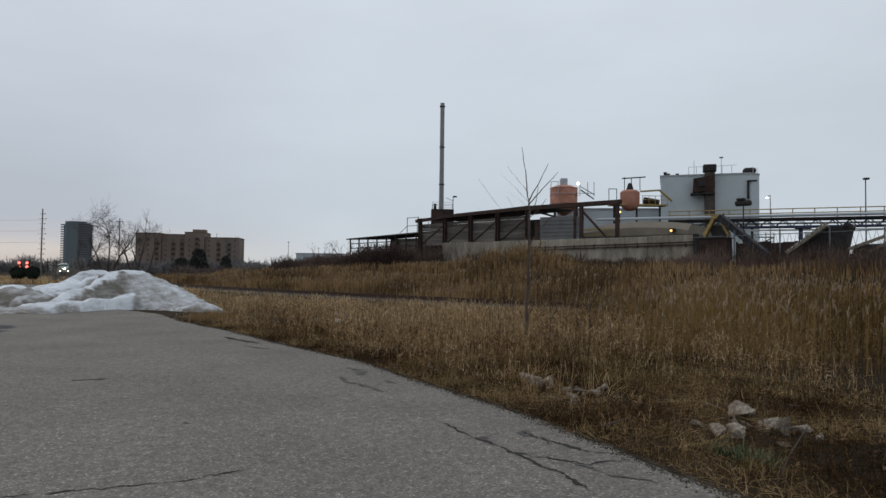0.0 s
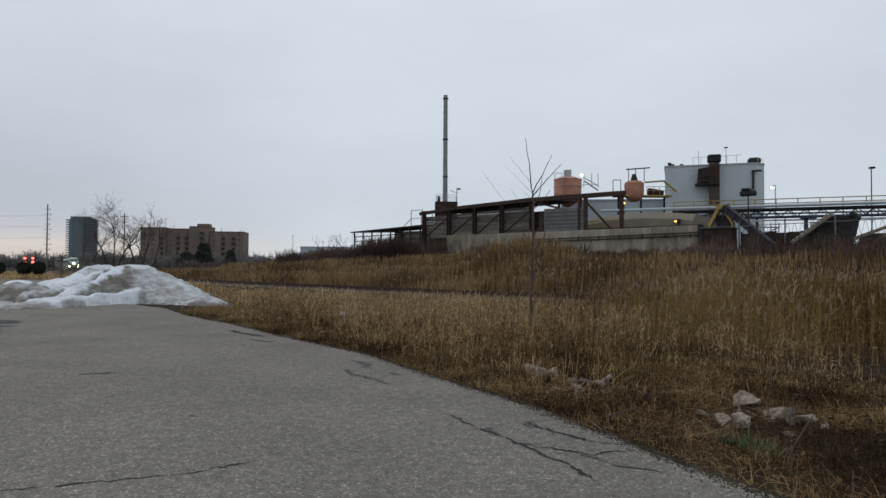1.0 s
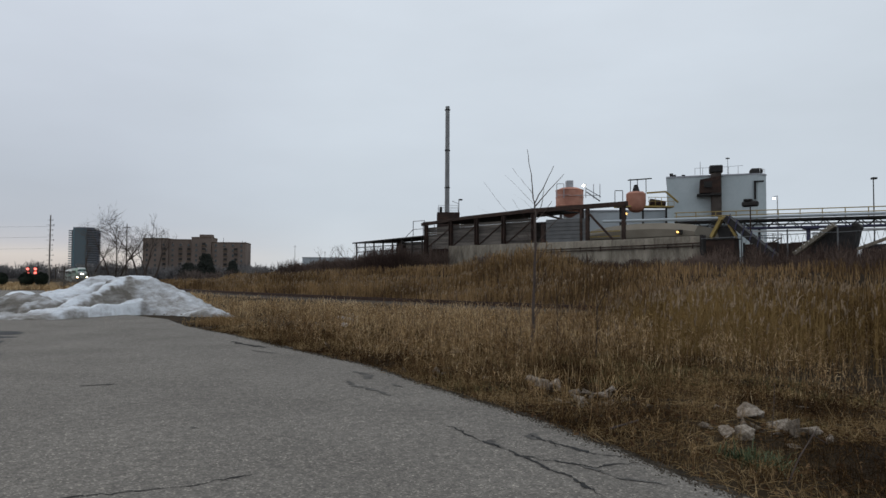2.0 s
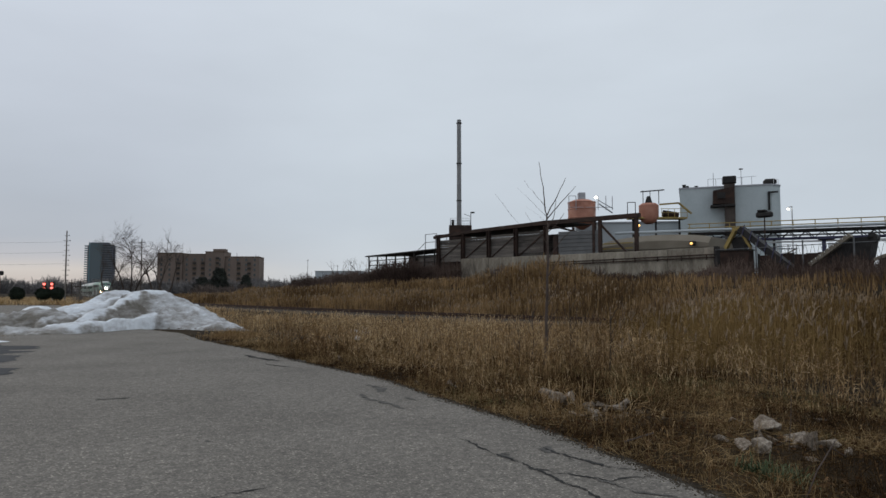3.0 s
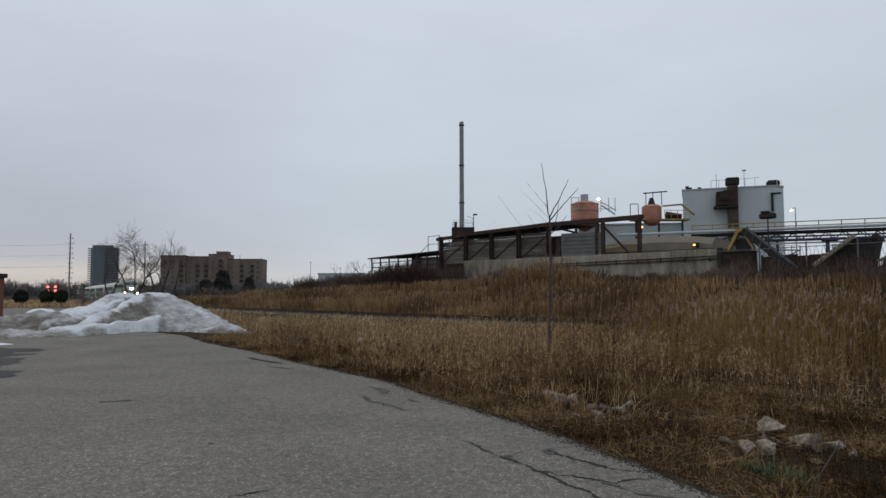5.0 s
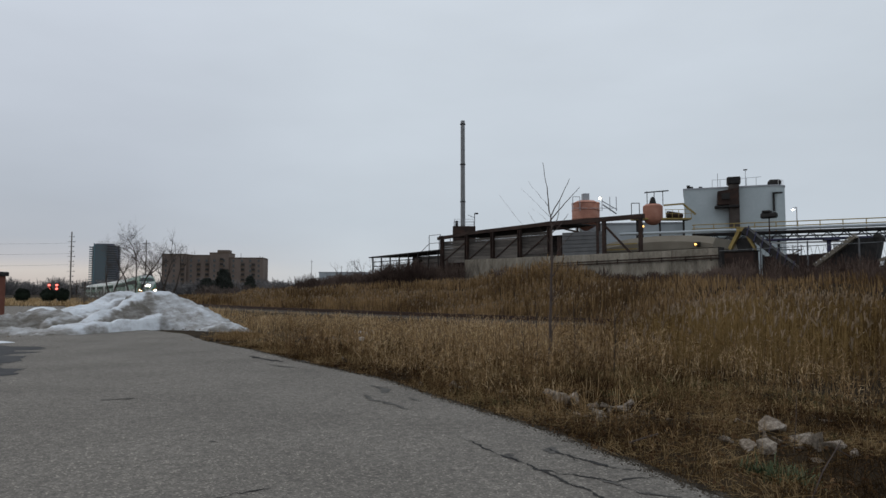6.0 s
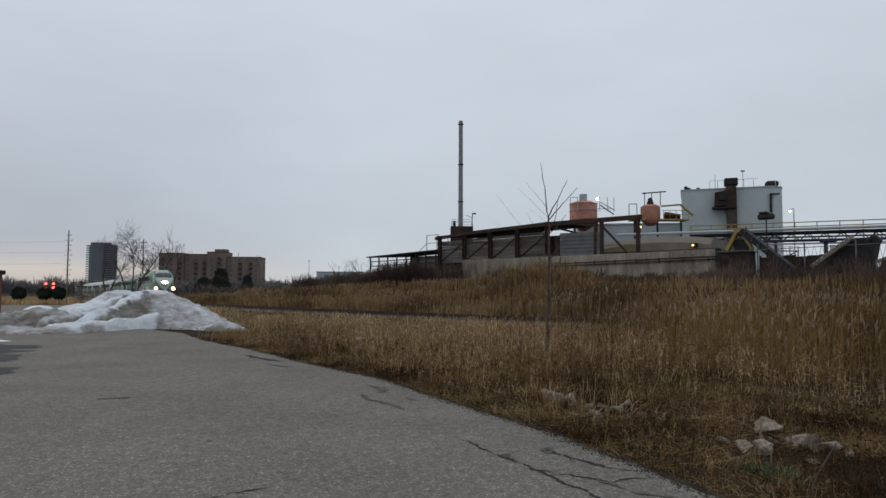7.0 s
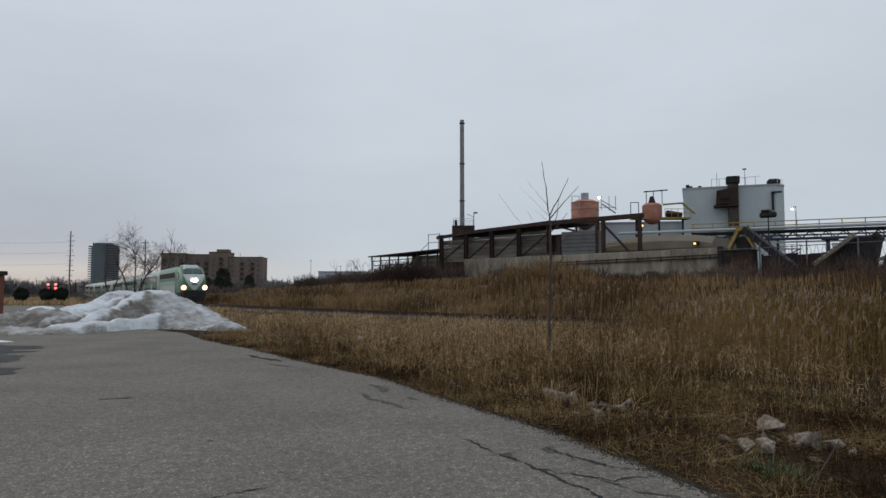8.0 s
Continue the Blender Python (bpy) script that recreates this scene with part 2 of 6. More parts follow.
# dark stops lowered to paint in shade among the matted tufts
VERGE = material("verge_straw", [(0.019, 0.0105, 0.0045), (0.058, 0.032, 0.013), (0.136, 0.082, 0.034), (0.34, 0.237, 0.12)], 0.6, 0.9, bump=0, island=True, spec=0.06)
WEED = material("dead_weeds", [(0.064, 0.036, 0.018), (0.155, 0.092, 0.043), (0.28, 0.178, 0.085)], 0.2, 0.9, bump=0, island=True, spec=0.06)
REED = material("reed_stems", [(0.084, 0.050, 0.019), (0.165, 0.104, 0.040), (0.245, 0.162, 0.068)], 0.2, 0.9, bump=0, island=True, spec=0.06)
BANK = material("bank_grass", [(0.098, 0.059, 0.028), (0.205, 0.129, 0.060), (0.345, 0.226, 0.111)], 0.15, 0.9, bump=0, island=True, spec=0.06)
PLUME = material("reed_plumes", [(0.15, 0.106, 0.068), (0.26, 0.192, 0.126), (0.38, 0.29, 0.20)], 0.3, 0.95, bump=0, island=True, spec=0.06)
OLIVE = material("olive_grass", [(0.05, 0.042, 0.017), (0.105, 0.092, 0.038), (0.19, 0.165, 0.075)], 0.8, 0.9, bump=0, island=True, spec=0.06)
GREEN_BLADE = material("green_blades", [(0.030, 0.046, 0.022), (0.066, 0.092, 0.046), (0.13, 0.155, 0.088)], 2, 0.7, bump=0, island=True, spec=0.06)
GRAVEL = material("crumbled_edge", [(0.045, 0.042, 0.038), (0.085, 0.079, 0.071), (0.135, 0.126, 0.113)], 4, 0.95, bump=1.0, fine=60)
GRIT = material("dark_grit", [(0.022, 0.018, 0.013), (0.065, 0.054, 0.042), (0.14, 0.122, 0.10)], 6, 0.95, bump=1.0, fine=50, spec=0.06)
DEAD_LEAF = material("dead_leaves", [(0.035, 0.018, 0.010), (0.085, 0.045, 0.022), (0.16, 0.095, 0.05)], 0.4, 0.9, bump=0, island=True, spec=0.06)
# lighter mix of SCRUB, some distance haze put into its colour
MID_SCRUB = material("middle_scrub", [(0.065, 0.050, 0.043), (0.115, 0.090, 0.078), (0.17, 0.138, 0.12)], 0.1, 0.95, bump=0, island=True, spec=0.06)
SCRUB = material("far_scrub", [(0.045, 0.03, 0.025), (0.09, 0.063, 0.052), (0.15, 0.11, 0.09)], 0.1, 0.95, bump=0, island=True, spec=0.06)


# ---- mesh tools ----
class Shape:
    """Collects boxes, rods, lofts and sheets for one mesh."""

    def __init__(self):
        self.v, self.f = [], []

    def add(self, verts, faces):
        o = len(self.v)
        self.v.extend(verts)
        self.f.extend([tuple(i + o for i in f) for f in faces])
        return self

    def box(self, x0, y0, z0, x1, y1, z1, b=0.0, m=None):
        if b <= 0:
            vs = [(x, y, z) for x in (x0, x1) for y in (y0, y1) for z in (z0, z1)]
            fs = [(0, 1, 3, 2), (4, 6, 7, 5), (0, 4, 5, 1), (2, 3, 7, 6), (0, 2, 6, 4), (1, 5, 7, 3)]
        else:
            bm = bmesh.new()
            bmesh.ops.create_cube(bm, size=1.0)
            for v in bm.verts:
                v.co = ((x0 + x1) / 2 + v.co.x * (x1 - x0), (y0 + y1) / 2 + v.co.y * (y1 - y0), (z0 + z1) / 2 + v.co.z * (z1 - z0))
            bmesh.ops.bevel(bm, geom=list(bm.edges), offset=b, segments=1, affect="EDGES")
            bm.verts.index_update()
            vs, fs = [tuple(v.co) for v in bm.verts], [tuple(v.index for v in f.verts) for f in bm.faces]
            bm.free()
        if m is not None:
            vs = [tuple(m @ Vector(v)) for v in vs]
        return self.add(vs, fs)

    def rod(self, a, b, r0, r1=None, n=8, caps=True):
        a, b = Vector(a), Vector(b)
        r1 = r0 if r1 is None else r1
        d = (b - a).normalized()
        s = d.cross(Vector((0, 0, 1)) if abs(d.z) < 0.9 else Vector((1, 0, 0))).normalized()
        t = d.cross(s)
        vs = []
        for c, r in ((a, r0), (b, r1)):
            for i in range(n):
                w = 2 * math.pi * i / n
                vs.append(tuple(c + s * (r * math.cos(w)) + t * (r * math.sin(w))))
        fs = [(i, (i + 1) % n, n + (i + 1) % n, n + i) for i in range(n)]
        if caps:
            fs += [tuple(range(n))[::-1], tuple(range(n, 2 * n))]
        return self.add(vs, fs)

    def beam(self, a, b, w, h):
        """A square bar from a to b, w wide and h high."""
        a, b = Vector(a), Vector(b)
        d = (b - a).normalized()
        s = d.cross(Vector((0, 0, 1)) if abs(d.z) < 0.95 else Vector((1, 0, 0))).normalized()
        t = s.cross(d)
        vs = [tuple(c + s * (i * w / 2) + t * (j * h / 2)) for c in (a, b) for i, j in ((-1, -1), (1, -1), (1, 1), (-1, 1))]
        return self.add(vs, [(0, 1, 5, 4), (1, 2, 6, 5), (2, 3, 7, 6), (3, 0, 4, 7), (3, 2, 1, 0), (4, 5, 6, 7)])

    def loft(self, rings, close=True):
        n = len(rings[0])
        vs = [tuple(p) for r in rings for p in r]
        fs = [(k * n + i, k * n + (i + 1) % n, (k + 1) * n + (i + 1) % n, (k + 1) * n + i) for k in range(len(rings) - 1) for i in range(n)]
        if close:
            fs += [tuple(range(n))[::-1], tuple(range((len(rings) - 1) * n, len(rings) * n))]
        return self.add(vs, fs)

    def lathe(self, profile, n=20, c=(0, 0)):
        rings = [[(c[0] + r * math.cos(2 * math.pi * i / n), c[1] + r * math.sin(2 * math.pi * i / n), z) for i in range(n)] for r, z in profile]
        return self.loft(rings)

    def prism(self, outline, z0, z1):
        return self.loft([[(x, y, z) for x, y in outline] for z in (z0, z1)])

    def data(self, name, smooth=True):
        me = bpy.data.meshes.new(name)
        me.from_pydata(self.v, [], self.f)
        bm = bmesh.new()
        bm.from_mesh(me)
        bmesh.ops.recalc_face_normals(bm, faces=bm.faces)
        bm.to_mesh(me)
        bm.free()
        if smooth:
            me.polygons.foreach_set("use_smooth", [True] * len(me.polygons))
            me.set_sharp_from_angle(angle=0.6)
        return me


def part(name, shape, mat, parent=None, label="", m=None):
    """One mesh object, under a thing or part."""
    me = shape if isinstance(shape, bpy.types.Mesh) else shape.data(name)
    if not me.materials:
        me.materials.append(mat)
    ob = new(name, me)
    ob.parent = parent
    if m is not None:
        ob.matrix_basis = m
    if label:
        tagged(ob, label)
    return ob


def thing(name, m, label, category, group="", kind=""):
    ob = new(name)
    ob.matrix_basis = m
    return tagged(ob, label, category, group, kind)


def smooth01(x, a, b):
    t = np.clip((x - a) / (b - a), 0, 1)
    return t * t * (3 - 2 * t)


# ---- the line of the railway ----
# distance s runs from the place where the train's nose stands at the end, away along the train
STEP = 2.0


def heading(s):
    return np.interp(s, [-75, -25, -6, 2, 25, 60, 130, 330], [44.5, 39.5, 34.8, 29.6, 30.0, 30.7, 31.6, 25.1])


def make_line():
    back, ahead = np.arange(0, 640, STEP), np.arange(0, -260, -STEP)
    out = {}
    for line, sign in ((back, 1), (ahead, -1)):
        p = np.array([-31.3, 86.0])
        for s in line:
            out[float(s)] = p.copy()
            th = math.radians(float(heading(np.array(s + sign * STEP / 2))))
            p = p + sign * STEP * np.array([-math.sin(th), math.cos(th)])
    keys = sorted(out)
    return np.array(keys), np.array([out[k] for k in keys])


LINE_S, LINE_P = make_line()


def rail_z(s):
    return 0.17 - 0.75 * smooth01(np.asarray(s, float), 0, 140)


def on_line(s, side=0.0):
    """Place and heading (radians) on the track; side is positive on the far side."""
    x, y = np.interp(s, LINE_S, LINE_P[:, 0]), np.interp(s, LINE_S, LINE_P[:, 1])
    th = math.radians(float(heading(np.array(float(s)))))
    return Vector((x + side * math.cos(th), y + side * math.sin(th), float(rail_z(s)))), th


def to_line(x, y):
    """Distance from the track, positive on the far side, and the place along it."""
    x, y = np.asarray(x, float).ravel(), np.asarray(y, float).ravel()
    q, s = np.empty(len(x)), np.empty(len(x))
    th = np.radians(heading(LINE_S))
    for i in range(0, len(x), 4000):
        dx, dy = x[i:i + 4000, None] - LINE_P[None, :, 0], y[i:i + 4000, None] - LINE_P[None, :, 1]
        k = np.argmin(dx * dx + dy * dy, axis=1)
        r = np.arange(len(k))
        q[i:i + 4000] = dx[r, k] * np.cos(th[k]) + dy[r, k] * np.sin(th[k])
        s[i:i + 4000] = LINE_S[k]
    return q, s


EDGE_Y = np.array([-40, -10, -3, 2, 5.67, 6.79, 8.23, 10.15, 12.92, 16.23, 19.71, 22.83, 27, 34, 46, 60, 80])
EDGE_X = np.array([24, 10.5, 6.3, 3.75, 2.2, 1.78, 1.22, 0.22, -1.08, -3.35, -5.5, -7.9, -10.2, -17, -25, -33.4, -44.2])


def rough_noise(x, y, scale, octaves=3):
    return np.array([noise.fractal((a / scale, b / scale, 3.7), 0.9, 2.0, octaves) for a, b in zip(np.ravel(x), np.ravel(y))])


def ground_z(x, y):
    x, y = np.asarray(x, float).ravel(), np.asarray(y, float).ravel()
    q, s = to_line(x, y)
    off = x - np.interp(y, EDGE_Y, EDGE_X)                     # beyond the edge of the asphalt
    field = -0.03 + (0.05 * rough_noise(x, y, 1.3) - 0.10 * smooth01(off, 1, 8)) * smooth01(off, 0.0, 1.5)
    field = field + (rail_z(s) - 0.35) * smooth01(np.abs(q), 70, 8) * smooth01(off, 2, 14)
    plant = 1 - smooth01(s, 0, 50)
    bank = (0.7 + 1.6 * plant) * smooth01(q, 5, 20) + 0.12 * rough_noise(x, y, 4.0)
    far = smooth01(q, 90, 300)
    bank = bank * (1 - far) + (rail_z(s) - 0.25) * (1 - smooth01(q, 60, 300))
    z = np.where(q > 4, bank, field)
    bed = rail_z(s) - 0.32 + 0.0 * q
    w = smooth01(np.abs(q), 4.4, 2.2)
    return z * (1 - w) + bed * w


def make_ground():
    ks = np.linspace(-7.4, 7.4, 300)
    xs = 1.6 * np.sinh(ks) * 1.0 + 2
    ky = np.linspace(-4.2, 7.6, 300)
    ys = 2.2 * np.sinh(ky) + 10
    X, Y = np.meshgrid(xs, ys)
    Z = ground_z(X, Y)
    n = len(xs)
    me = bpy.data.meshes.new("ground")
    idx = np.arange(n * len(ys)).reshape(len(ys), n)
    quads = np.stack([idx[:-1, :-1], idx[:-1, 1:], idx[1:, 1:], idx[1:, :-1]], -1).reshape(-1, 4)
    me.from_pydata(np.stack([X.ravel(), Y.ravel(), Z], -1).tolist(), [], quads.tolist())
    me.polygons.foreach_set("use_smooth", [True] * len(me.polygons))
    me.materials.append(SOIL)
    tagged(new("ground", me), "brown soil under dry winter grass", "ground", kind="structure")


make_ground()


def make_asphalt():
    s = Shape()
    ys = np.concatenate([np.arange(-30, 4, 0.6), np.arange(4, 26, 0.12), np.arange(26, 80, 0.6)])
    verts, faces, cols = [], [], 14
    for i, y in enumerate(ys):
        e = float(np.interp(y, EDGE_Y, EDGE_X)) + 0.10 * noise.fractal((y * 1.1, 0, 0), 0.8, 2.0, 4) + 0.05 * noise.noise((y * 6, 4, 0))
        for j in range(cols):
            f = (j / (cols - 2)) if j < cols - 1 else 1
            x = -70 + (e + 70) * (1 - (1 - f) ** 2)
            z = 0.012 if j < cols - 1 else -0.10
            verts.append((x + (0.03 if j == cols - 1 else 0), float(y), z))
        if i:
            for j in range(cols - 1):
                a = (i - 1) * cols + j
                faces.append((a, a + 1, a + cols + 1, a + cols))
    s.add(verts, faces)
    ob = part("pavement", s, ASPHALT)
    tagged(ob, "worn grey asphalt lot with ragged edge", "pavement", kind="structure")
    return ob


pavement = make_asphalt()


def ribbon(points, width, z=0.017, seed=0, spurs=True):
    """A jagged strip of uneven width along points on the ground, with short side cracks."""
    rnd = random.Random(seed)
    pts = []
    for (x0, y0), (x1, y1) in zip(points, points[1:]):
        n = max(2, int(math.hypot(x1 - x0, y1 - y0) / 0.025))
        for i in range(n):
            f = i / n
            x, y = x0 + (x1 - x0) * f, y0 + (y1 - y0) * f
            pts.append((x + 0.035 * noise.fractal((x * 9, y * 9, seed), 0.7, 2.0, 4), y + 0.05 * noise.fractal((x * 9 + 50, y * 9, seed), 0.7, 2.0, 4)))
    s, vs, fs = Shape(), [], []
    for i, (x, y) in enumerate(pts):
        w = width * max(0.12, 0.55 + 0.9 * noise.fractal((i * 0.11, seed, 2.0), 0.7, 2.0, 3) + rnd.uniform(-0.2, 0.2)) * min(1, 0.15 + 8 * min(i, len(pts) - 1 - i) / len(pts))
        a, b = pts[max(0, i - 1)], pts[min(len(pts) - 1, i + 1)]
        dx, dy = b[0] - a[0], b[1] - a[1]
        k = w / 2 / max(1e-6, math.hypot(dx, dy))
        vs += [(x - dy * k, y + dx * k, z), (x + dy * k, y - dx * k, z)]
        if i:
            fs.append((2 * i - 2, 2 * i - 1, 2 * i + 1, 2 * i))
    s.add(vs, fs)
    if spurs:
        for j in range(max(1, len(pts) // 28)):
            x, y = pts[rnd.randrange(len(pts))]
            a, ln = rnd.uniform(0, 6.28), rnd.uniform(0.05, 0.2)
            t = ribbon([(x, y), (x + 0.5 * ln * math.cos(a), y + 0.5 * ln * math.sin(a)), (x + ln * math.cos(a + 0.5), y + ln * math.sin(a + 0.5))], width * 0.4, z + 0.0006, seed + 7 * j + 1, False)
            s.add(t.v, t.f)
    return s


def blotch(cx, cy, rx, ry, z, seed, n=44, uneven=0.55):
    """An irregular flat patch."""
    vs = [(cx, cy, z)]
    for i in range(n):
        w = 2 * math.pi * i / n
        k = 1 + uneven * noise.fractal((math.cos(w) * 1.5 + seed * 7, math.sin(w) * 1.5, seed), 0.7, 2.0, 4)
        vs.append((cx + rx * k * math.cos(w), cy + ry * k * math.sin(w), z))
    return Shape().add(vs, [(0, i + 1, (i + 1) % n + 1) for i in range(n)])


# ---- on the pavement ----
def make_cracks():
    lines = [
        ([(-3.4, 5.0), (-2.6, 5.25), (-1.81, 5.53), (-1.6, 5.74), (-1.34, 5.92)], 0.026),
        ([(0.12, 7.79), (0.24, 7.65), (0.34, 7.51), (0.42, 7.29), (0.49, 7.11), (0.60, 6.9), (0.70, 6.81), (0.79, 6.63), (0.87, 6.4), (0.99, 6.34), (1.1, 6.27), (1.28, 6.15), (1.48, 6.01), (1.62, 6.12), (1.9, 6.15)], 0.042),
        ([(0.9, 6.44), (0.92, 6.32), (1.01, 6.13), (1.09, 5.91), (1.2, 5.74), (1.3, 5.3)], 0.05),
        ([(1.06, 7.35), (1.16, 7.09), (1.27, 6.9), (1.41, 6.74), (1.52, 6.5), (1.8, 6.35)], 0.055),
        ([(-1.3, 11.07), (-1.1, 10.49), (-0.87, 10.28), (-0.68, 9.97), (-0.48, 9.6)], 0.12),
        ([(-1.28, 12.13), (-1.13, 11.91), (-0.92, 11.25)], 0.14),
        ([(-0.55, 10.7), (-0.3, 10.3)], 0.06),
        ([(-4.99, 17.66), (-4.61, 17.06), (-3.75, 16.1)], 0.2),
        ([(-3.44, 16.5), (-3.13, 15.98)], 0.22),
        ([(-4.0, 15.6), (-3.68, 15.25), (-3.2, 14.9)], 0.14),
        ([(-5.2, 10.4), (-5.04, 10.55), (-4.7, 10.66)], 0.10),
        ([(1.35, 6.1), (1.6, 5.7), (1.95, 5.5)], 0.05),
        ([(0.72, 6.8), (0.66, 6.98), (0.62, 7.06)], 0.06),
    ]
    for i, (pts, w) in enumerate(lines):
        ob = part("pavement_crack", ribbon(pts, w, 0.017 + 0.0002 * i, i), CRACK if i < 4 or i == 7 else GRAVEL)
        tagged(ob, "dark jagged crack in grey asphalt", "crack", "cracks in the pavement", "structure")
    for i, (x, y, rx, ry) in enumerate([(1.12, 7.18, 0.08, 0.13), (0.64, 6.95, 0.05, 0.08), (-2.55, 7.6, 0.04, 0.03), (-0.98, 11.5, 0.09, 0.25)]):
        ob = part("tar_patch", blotch(x, y, rx, ry, 0.0165, i), GRAVEL)
        tagged(ob, "dark crumbled patch in grey asphalt", "patch", "patches in the pavement", "structure")
    for i, (x, y, rx, ry) in enumerate([(-14.3, 19.6, 2.5, 1.5), (-13.2, 17.7, 2.4, 1.7), (-12.0, 15.8, 2.2, 1.6), (-10.6, 13.6, 2.0, 1.6), (-9.5, 11.6, 1.8, 1.5), (-8.3, 9.6, 1.7, 1.4)]):
        ob = part("wet_patch", blotch(x, y, rx, ry, 0.0165 + 0.0004 * i, 20 + i, 90, 0.3), WET)
        tagged(ob, "dark wet meltwater patch on asphalt", "puddle", "wet patches on the pavement", "structure")


make_cracks()


def make_crumbled_edge():
    """Loose bits of broken asphalt along the edge."""
    rnd, s = random.Random(3), Shape()
    for _ in range(11000):
        y = 3.5 + 18 * rnd.random() ** 1.5
        x = float(np.interp(y, EDGE_Y, EDGE_X)) - abs(rnd.gauss(0, 0.10)) + 0.08
        r = rnd.uniform(0.004, 0.015)
        a = rnd.uniform(0, 6.28)
        base = [(x + r * math.cos(a + k * 2.09), y + r * math.sin(a + k * 2.09), 0.011) for k in range(3)]
        s.add(base + [(x + rnd.uniform(-0.3, 0.3) * r, y, 0.011 + r * rnd.uniform(0.7, 1.3))], [(0, 1, 3), (1, 2, 3), (2, 0, 3), (2, 1, 0)])
    tagged(part("edge_gravel", s, GRIT), "loose dark gravel along the pavement edge", "gravel", kind="stuff")


make_crumbled_edge()


def snow_heap():
    """Tent-shaped ridges left by the plough, each with its own dirt; heights, dirt and the grid."""
    ridges = [  # crest points, slope of the flanks, rounding, dirt of the crust and the flank's darker tone
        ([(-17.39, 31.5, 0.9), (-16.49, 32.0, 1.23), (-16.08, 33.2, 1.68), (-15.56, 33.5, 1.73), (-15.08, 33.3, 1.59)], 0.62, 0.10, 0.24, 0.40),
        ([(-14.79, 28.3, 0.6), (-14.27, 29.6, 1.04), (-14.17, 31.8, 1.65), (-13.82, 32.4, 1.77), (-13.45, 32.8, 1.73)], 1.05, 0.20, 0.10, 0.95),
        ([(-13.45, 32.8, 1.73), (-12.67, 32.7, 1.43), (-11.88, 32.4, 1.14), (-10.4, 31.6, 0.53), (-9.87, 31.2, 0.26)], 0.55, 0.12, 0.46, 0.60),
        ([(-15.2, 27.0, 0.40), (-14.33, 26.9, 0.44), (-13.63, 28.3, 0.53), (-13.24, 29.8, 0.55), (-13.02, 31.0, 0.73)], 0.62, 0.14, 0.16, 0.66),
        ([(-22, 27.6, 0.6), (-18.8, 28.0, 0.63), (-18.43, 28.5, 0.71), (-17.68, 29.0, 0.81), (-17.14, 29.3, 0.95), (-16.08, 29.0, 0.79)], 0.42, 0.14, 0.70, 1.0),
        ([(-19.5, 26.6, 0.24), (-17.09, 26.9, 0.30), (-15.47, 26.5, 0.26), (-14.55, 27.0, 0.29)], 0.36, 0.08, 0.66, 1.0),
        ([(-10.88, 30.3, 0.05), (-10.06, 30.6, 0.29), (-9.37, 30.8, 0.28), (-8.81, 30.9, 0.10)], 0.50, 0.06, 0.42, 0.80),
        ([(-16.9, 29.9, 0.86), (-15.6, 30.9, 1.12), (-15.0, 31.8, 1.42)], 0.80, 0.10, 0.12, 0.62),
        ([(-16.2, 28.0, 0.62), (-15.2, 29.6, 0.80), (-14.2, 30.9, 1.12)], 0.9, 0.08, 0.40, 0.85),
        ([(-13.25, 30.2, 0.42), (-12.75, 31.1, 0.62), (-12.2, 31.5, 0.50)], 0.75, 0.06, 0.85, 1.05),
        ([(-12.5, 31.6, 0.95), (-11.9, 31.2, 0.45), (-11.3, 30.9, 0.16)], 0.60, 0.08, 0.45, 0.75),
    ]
    xs, ys = np.arange(-27, -7.6, 0.07), np.arange(24.0, 37, 0.07)
    X, Y = np.meshgrid(xs, ys)
    wx, wy = 0.30 * rough_noise(X, Y, 0.9, 4).reshape(X.shape), 0.30 * rough_noise(X + 40, Y, 0.9, 4).reshape(X.shape)
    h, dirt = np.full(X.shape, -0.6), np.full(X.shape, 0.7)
    for pts, slope, soft, grime, below in ridges:
        best, drop = np.full(X.shape, -9.0), np.zeros(X.shape)
        for (x0, y0, h0), (x1, y1, h1) in zip(pts, pts[1:]):
            dx, dy = x1 - x0, y1 - y0
            f = np.clip(((X + wx - x0) * dx + (Y + wy - y0) * dy) / (dx * dx + dy * dy), 0, 1)
            away = np.hypot(X + wx - x0 - f * dx, Y + wy - y0 - f * dy)
            fall = slope * (np.sqrt(away ** 2 + soft ** 2) - soft)
            top = h0 + (h1 - h0) * f - fall
            drop = np.where(top > best, fall, drop)
            best = np.maximum(best, top)
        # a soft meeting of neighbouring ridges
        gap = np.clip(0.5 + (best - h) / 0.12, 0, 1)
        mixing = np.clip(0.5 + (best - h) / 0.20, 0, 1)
        # each ridge goes from its crust value to a darker one down the flank
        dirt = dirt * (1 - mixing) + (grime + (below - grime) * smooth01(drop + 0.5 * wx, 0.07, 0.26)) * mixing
        h = h * (1 - gap) + best * gap + 0.03 * gap * (1 - gap)
    n1 = rough_noise(X, Y, 1.2, 4).reshape(X.shape)
    n2 = np.array([noise.ridged_multi_fractal((a * 1.3, b * 1.9, 1.0), 0.9, 2.1, 4, 1.0, 2.0) for a, b in zip(X.ravel(), Y.ravel())]).reshape(X.shape)
    n3 = rough_noise(X, Y, 0.22, 3).reshape(X.shape)
    amount = np.clip(h * 2 + 0.25, 0, 1)
    z = h + (0.07 * n1 + (0.015 + 0.10 * dirt) * (n2 - 1.0) + (0.012 + 0.07 * dirt) * n3) * amount
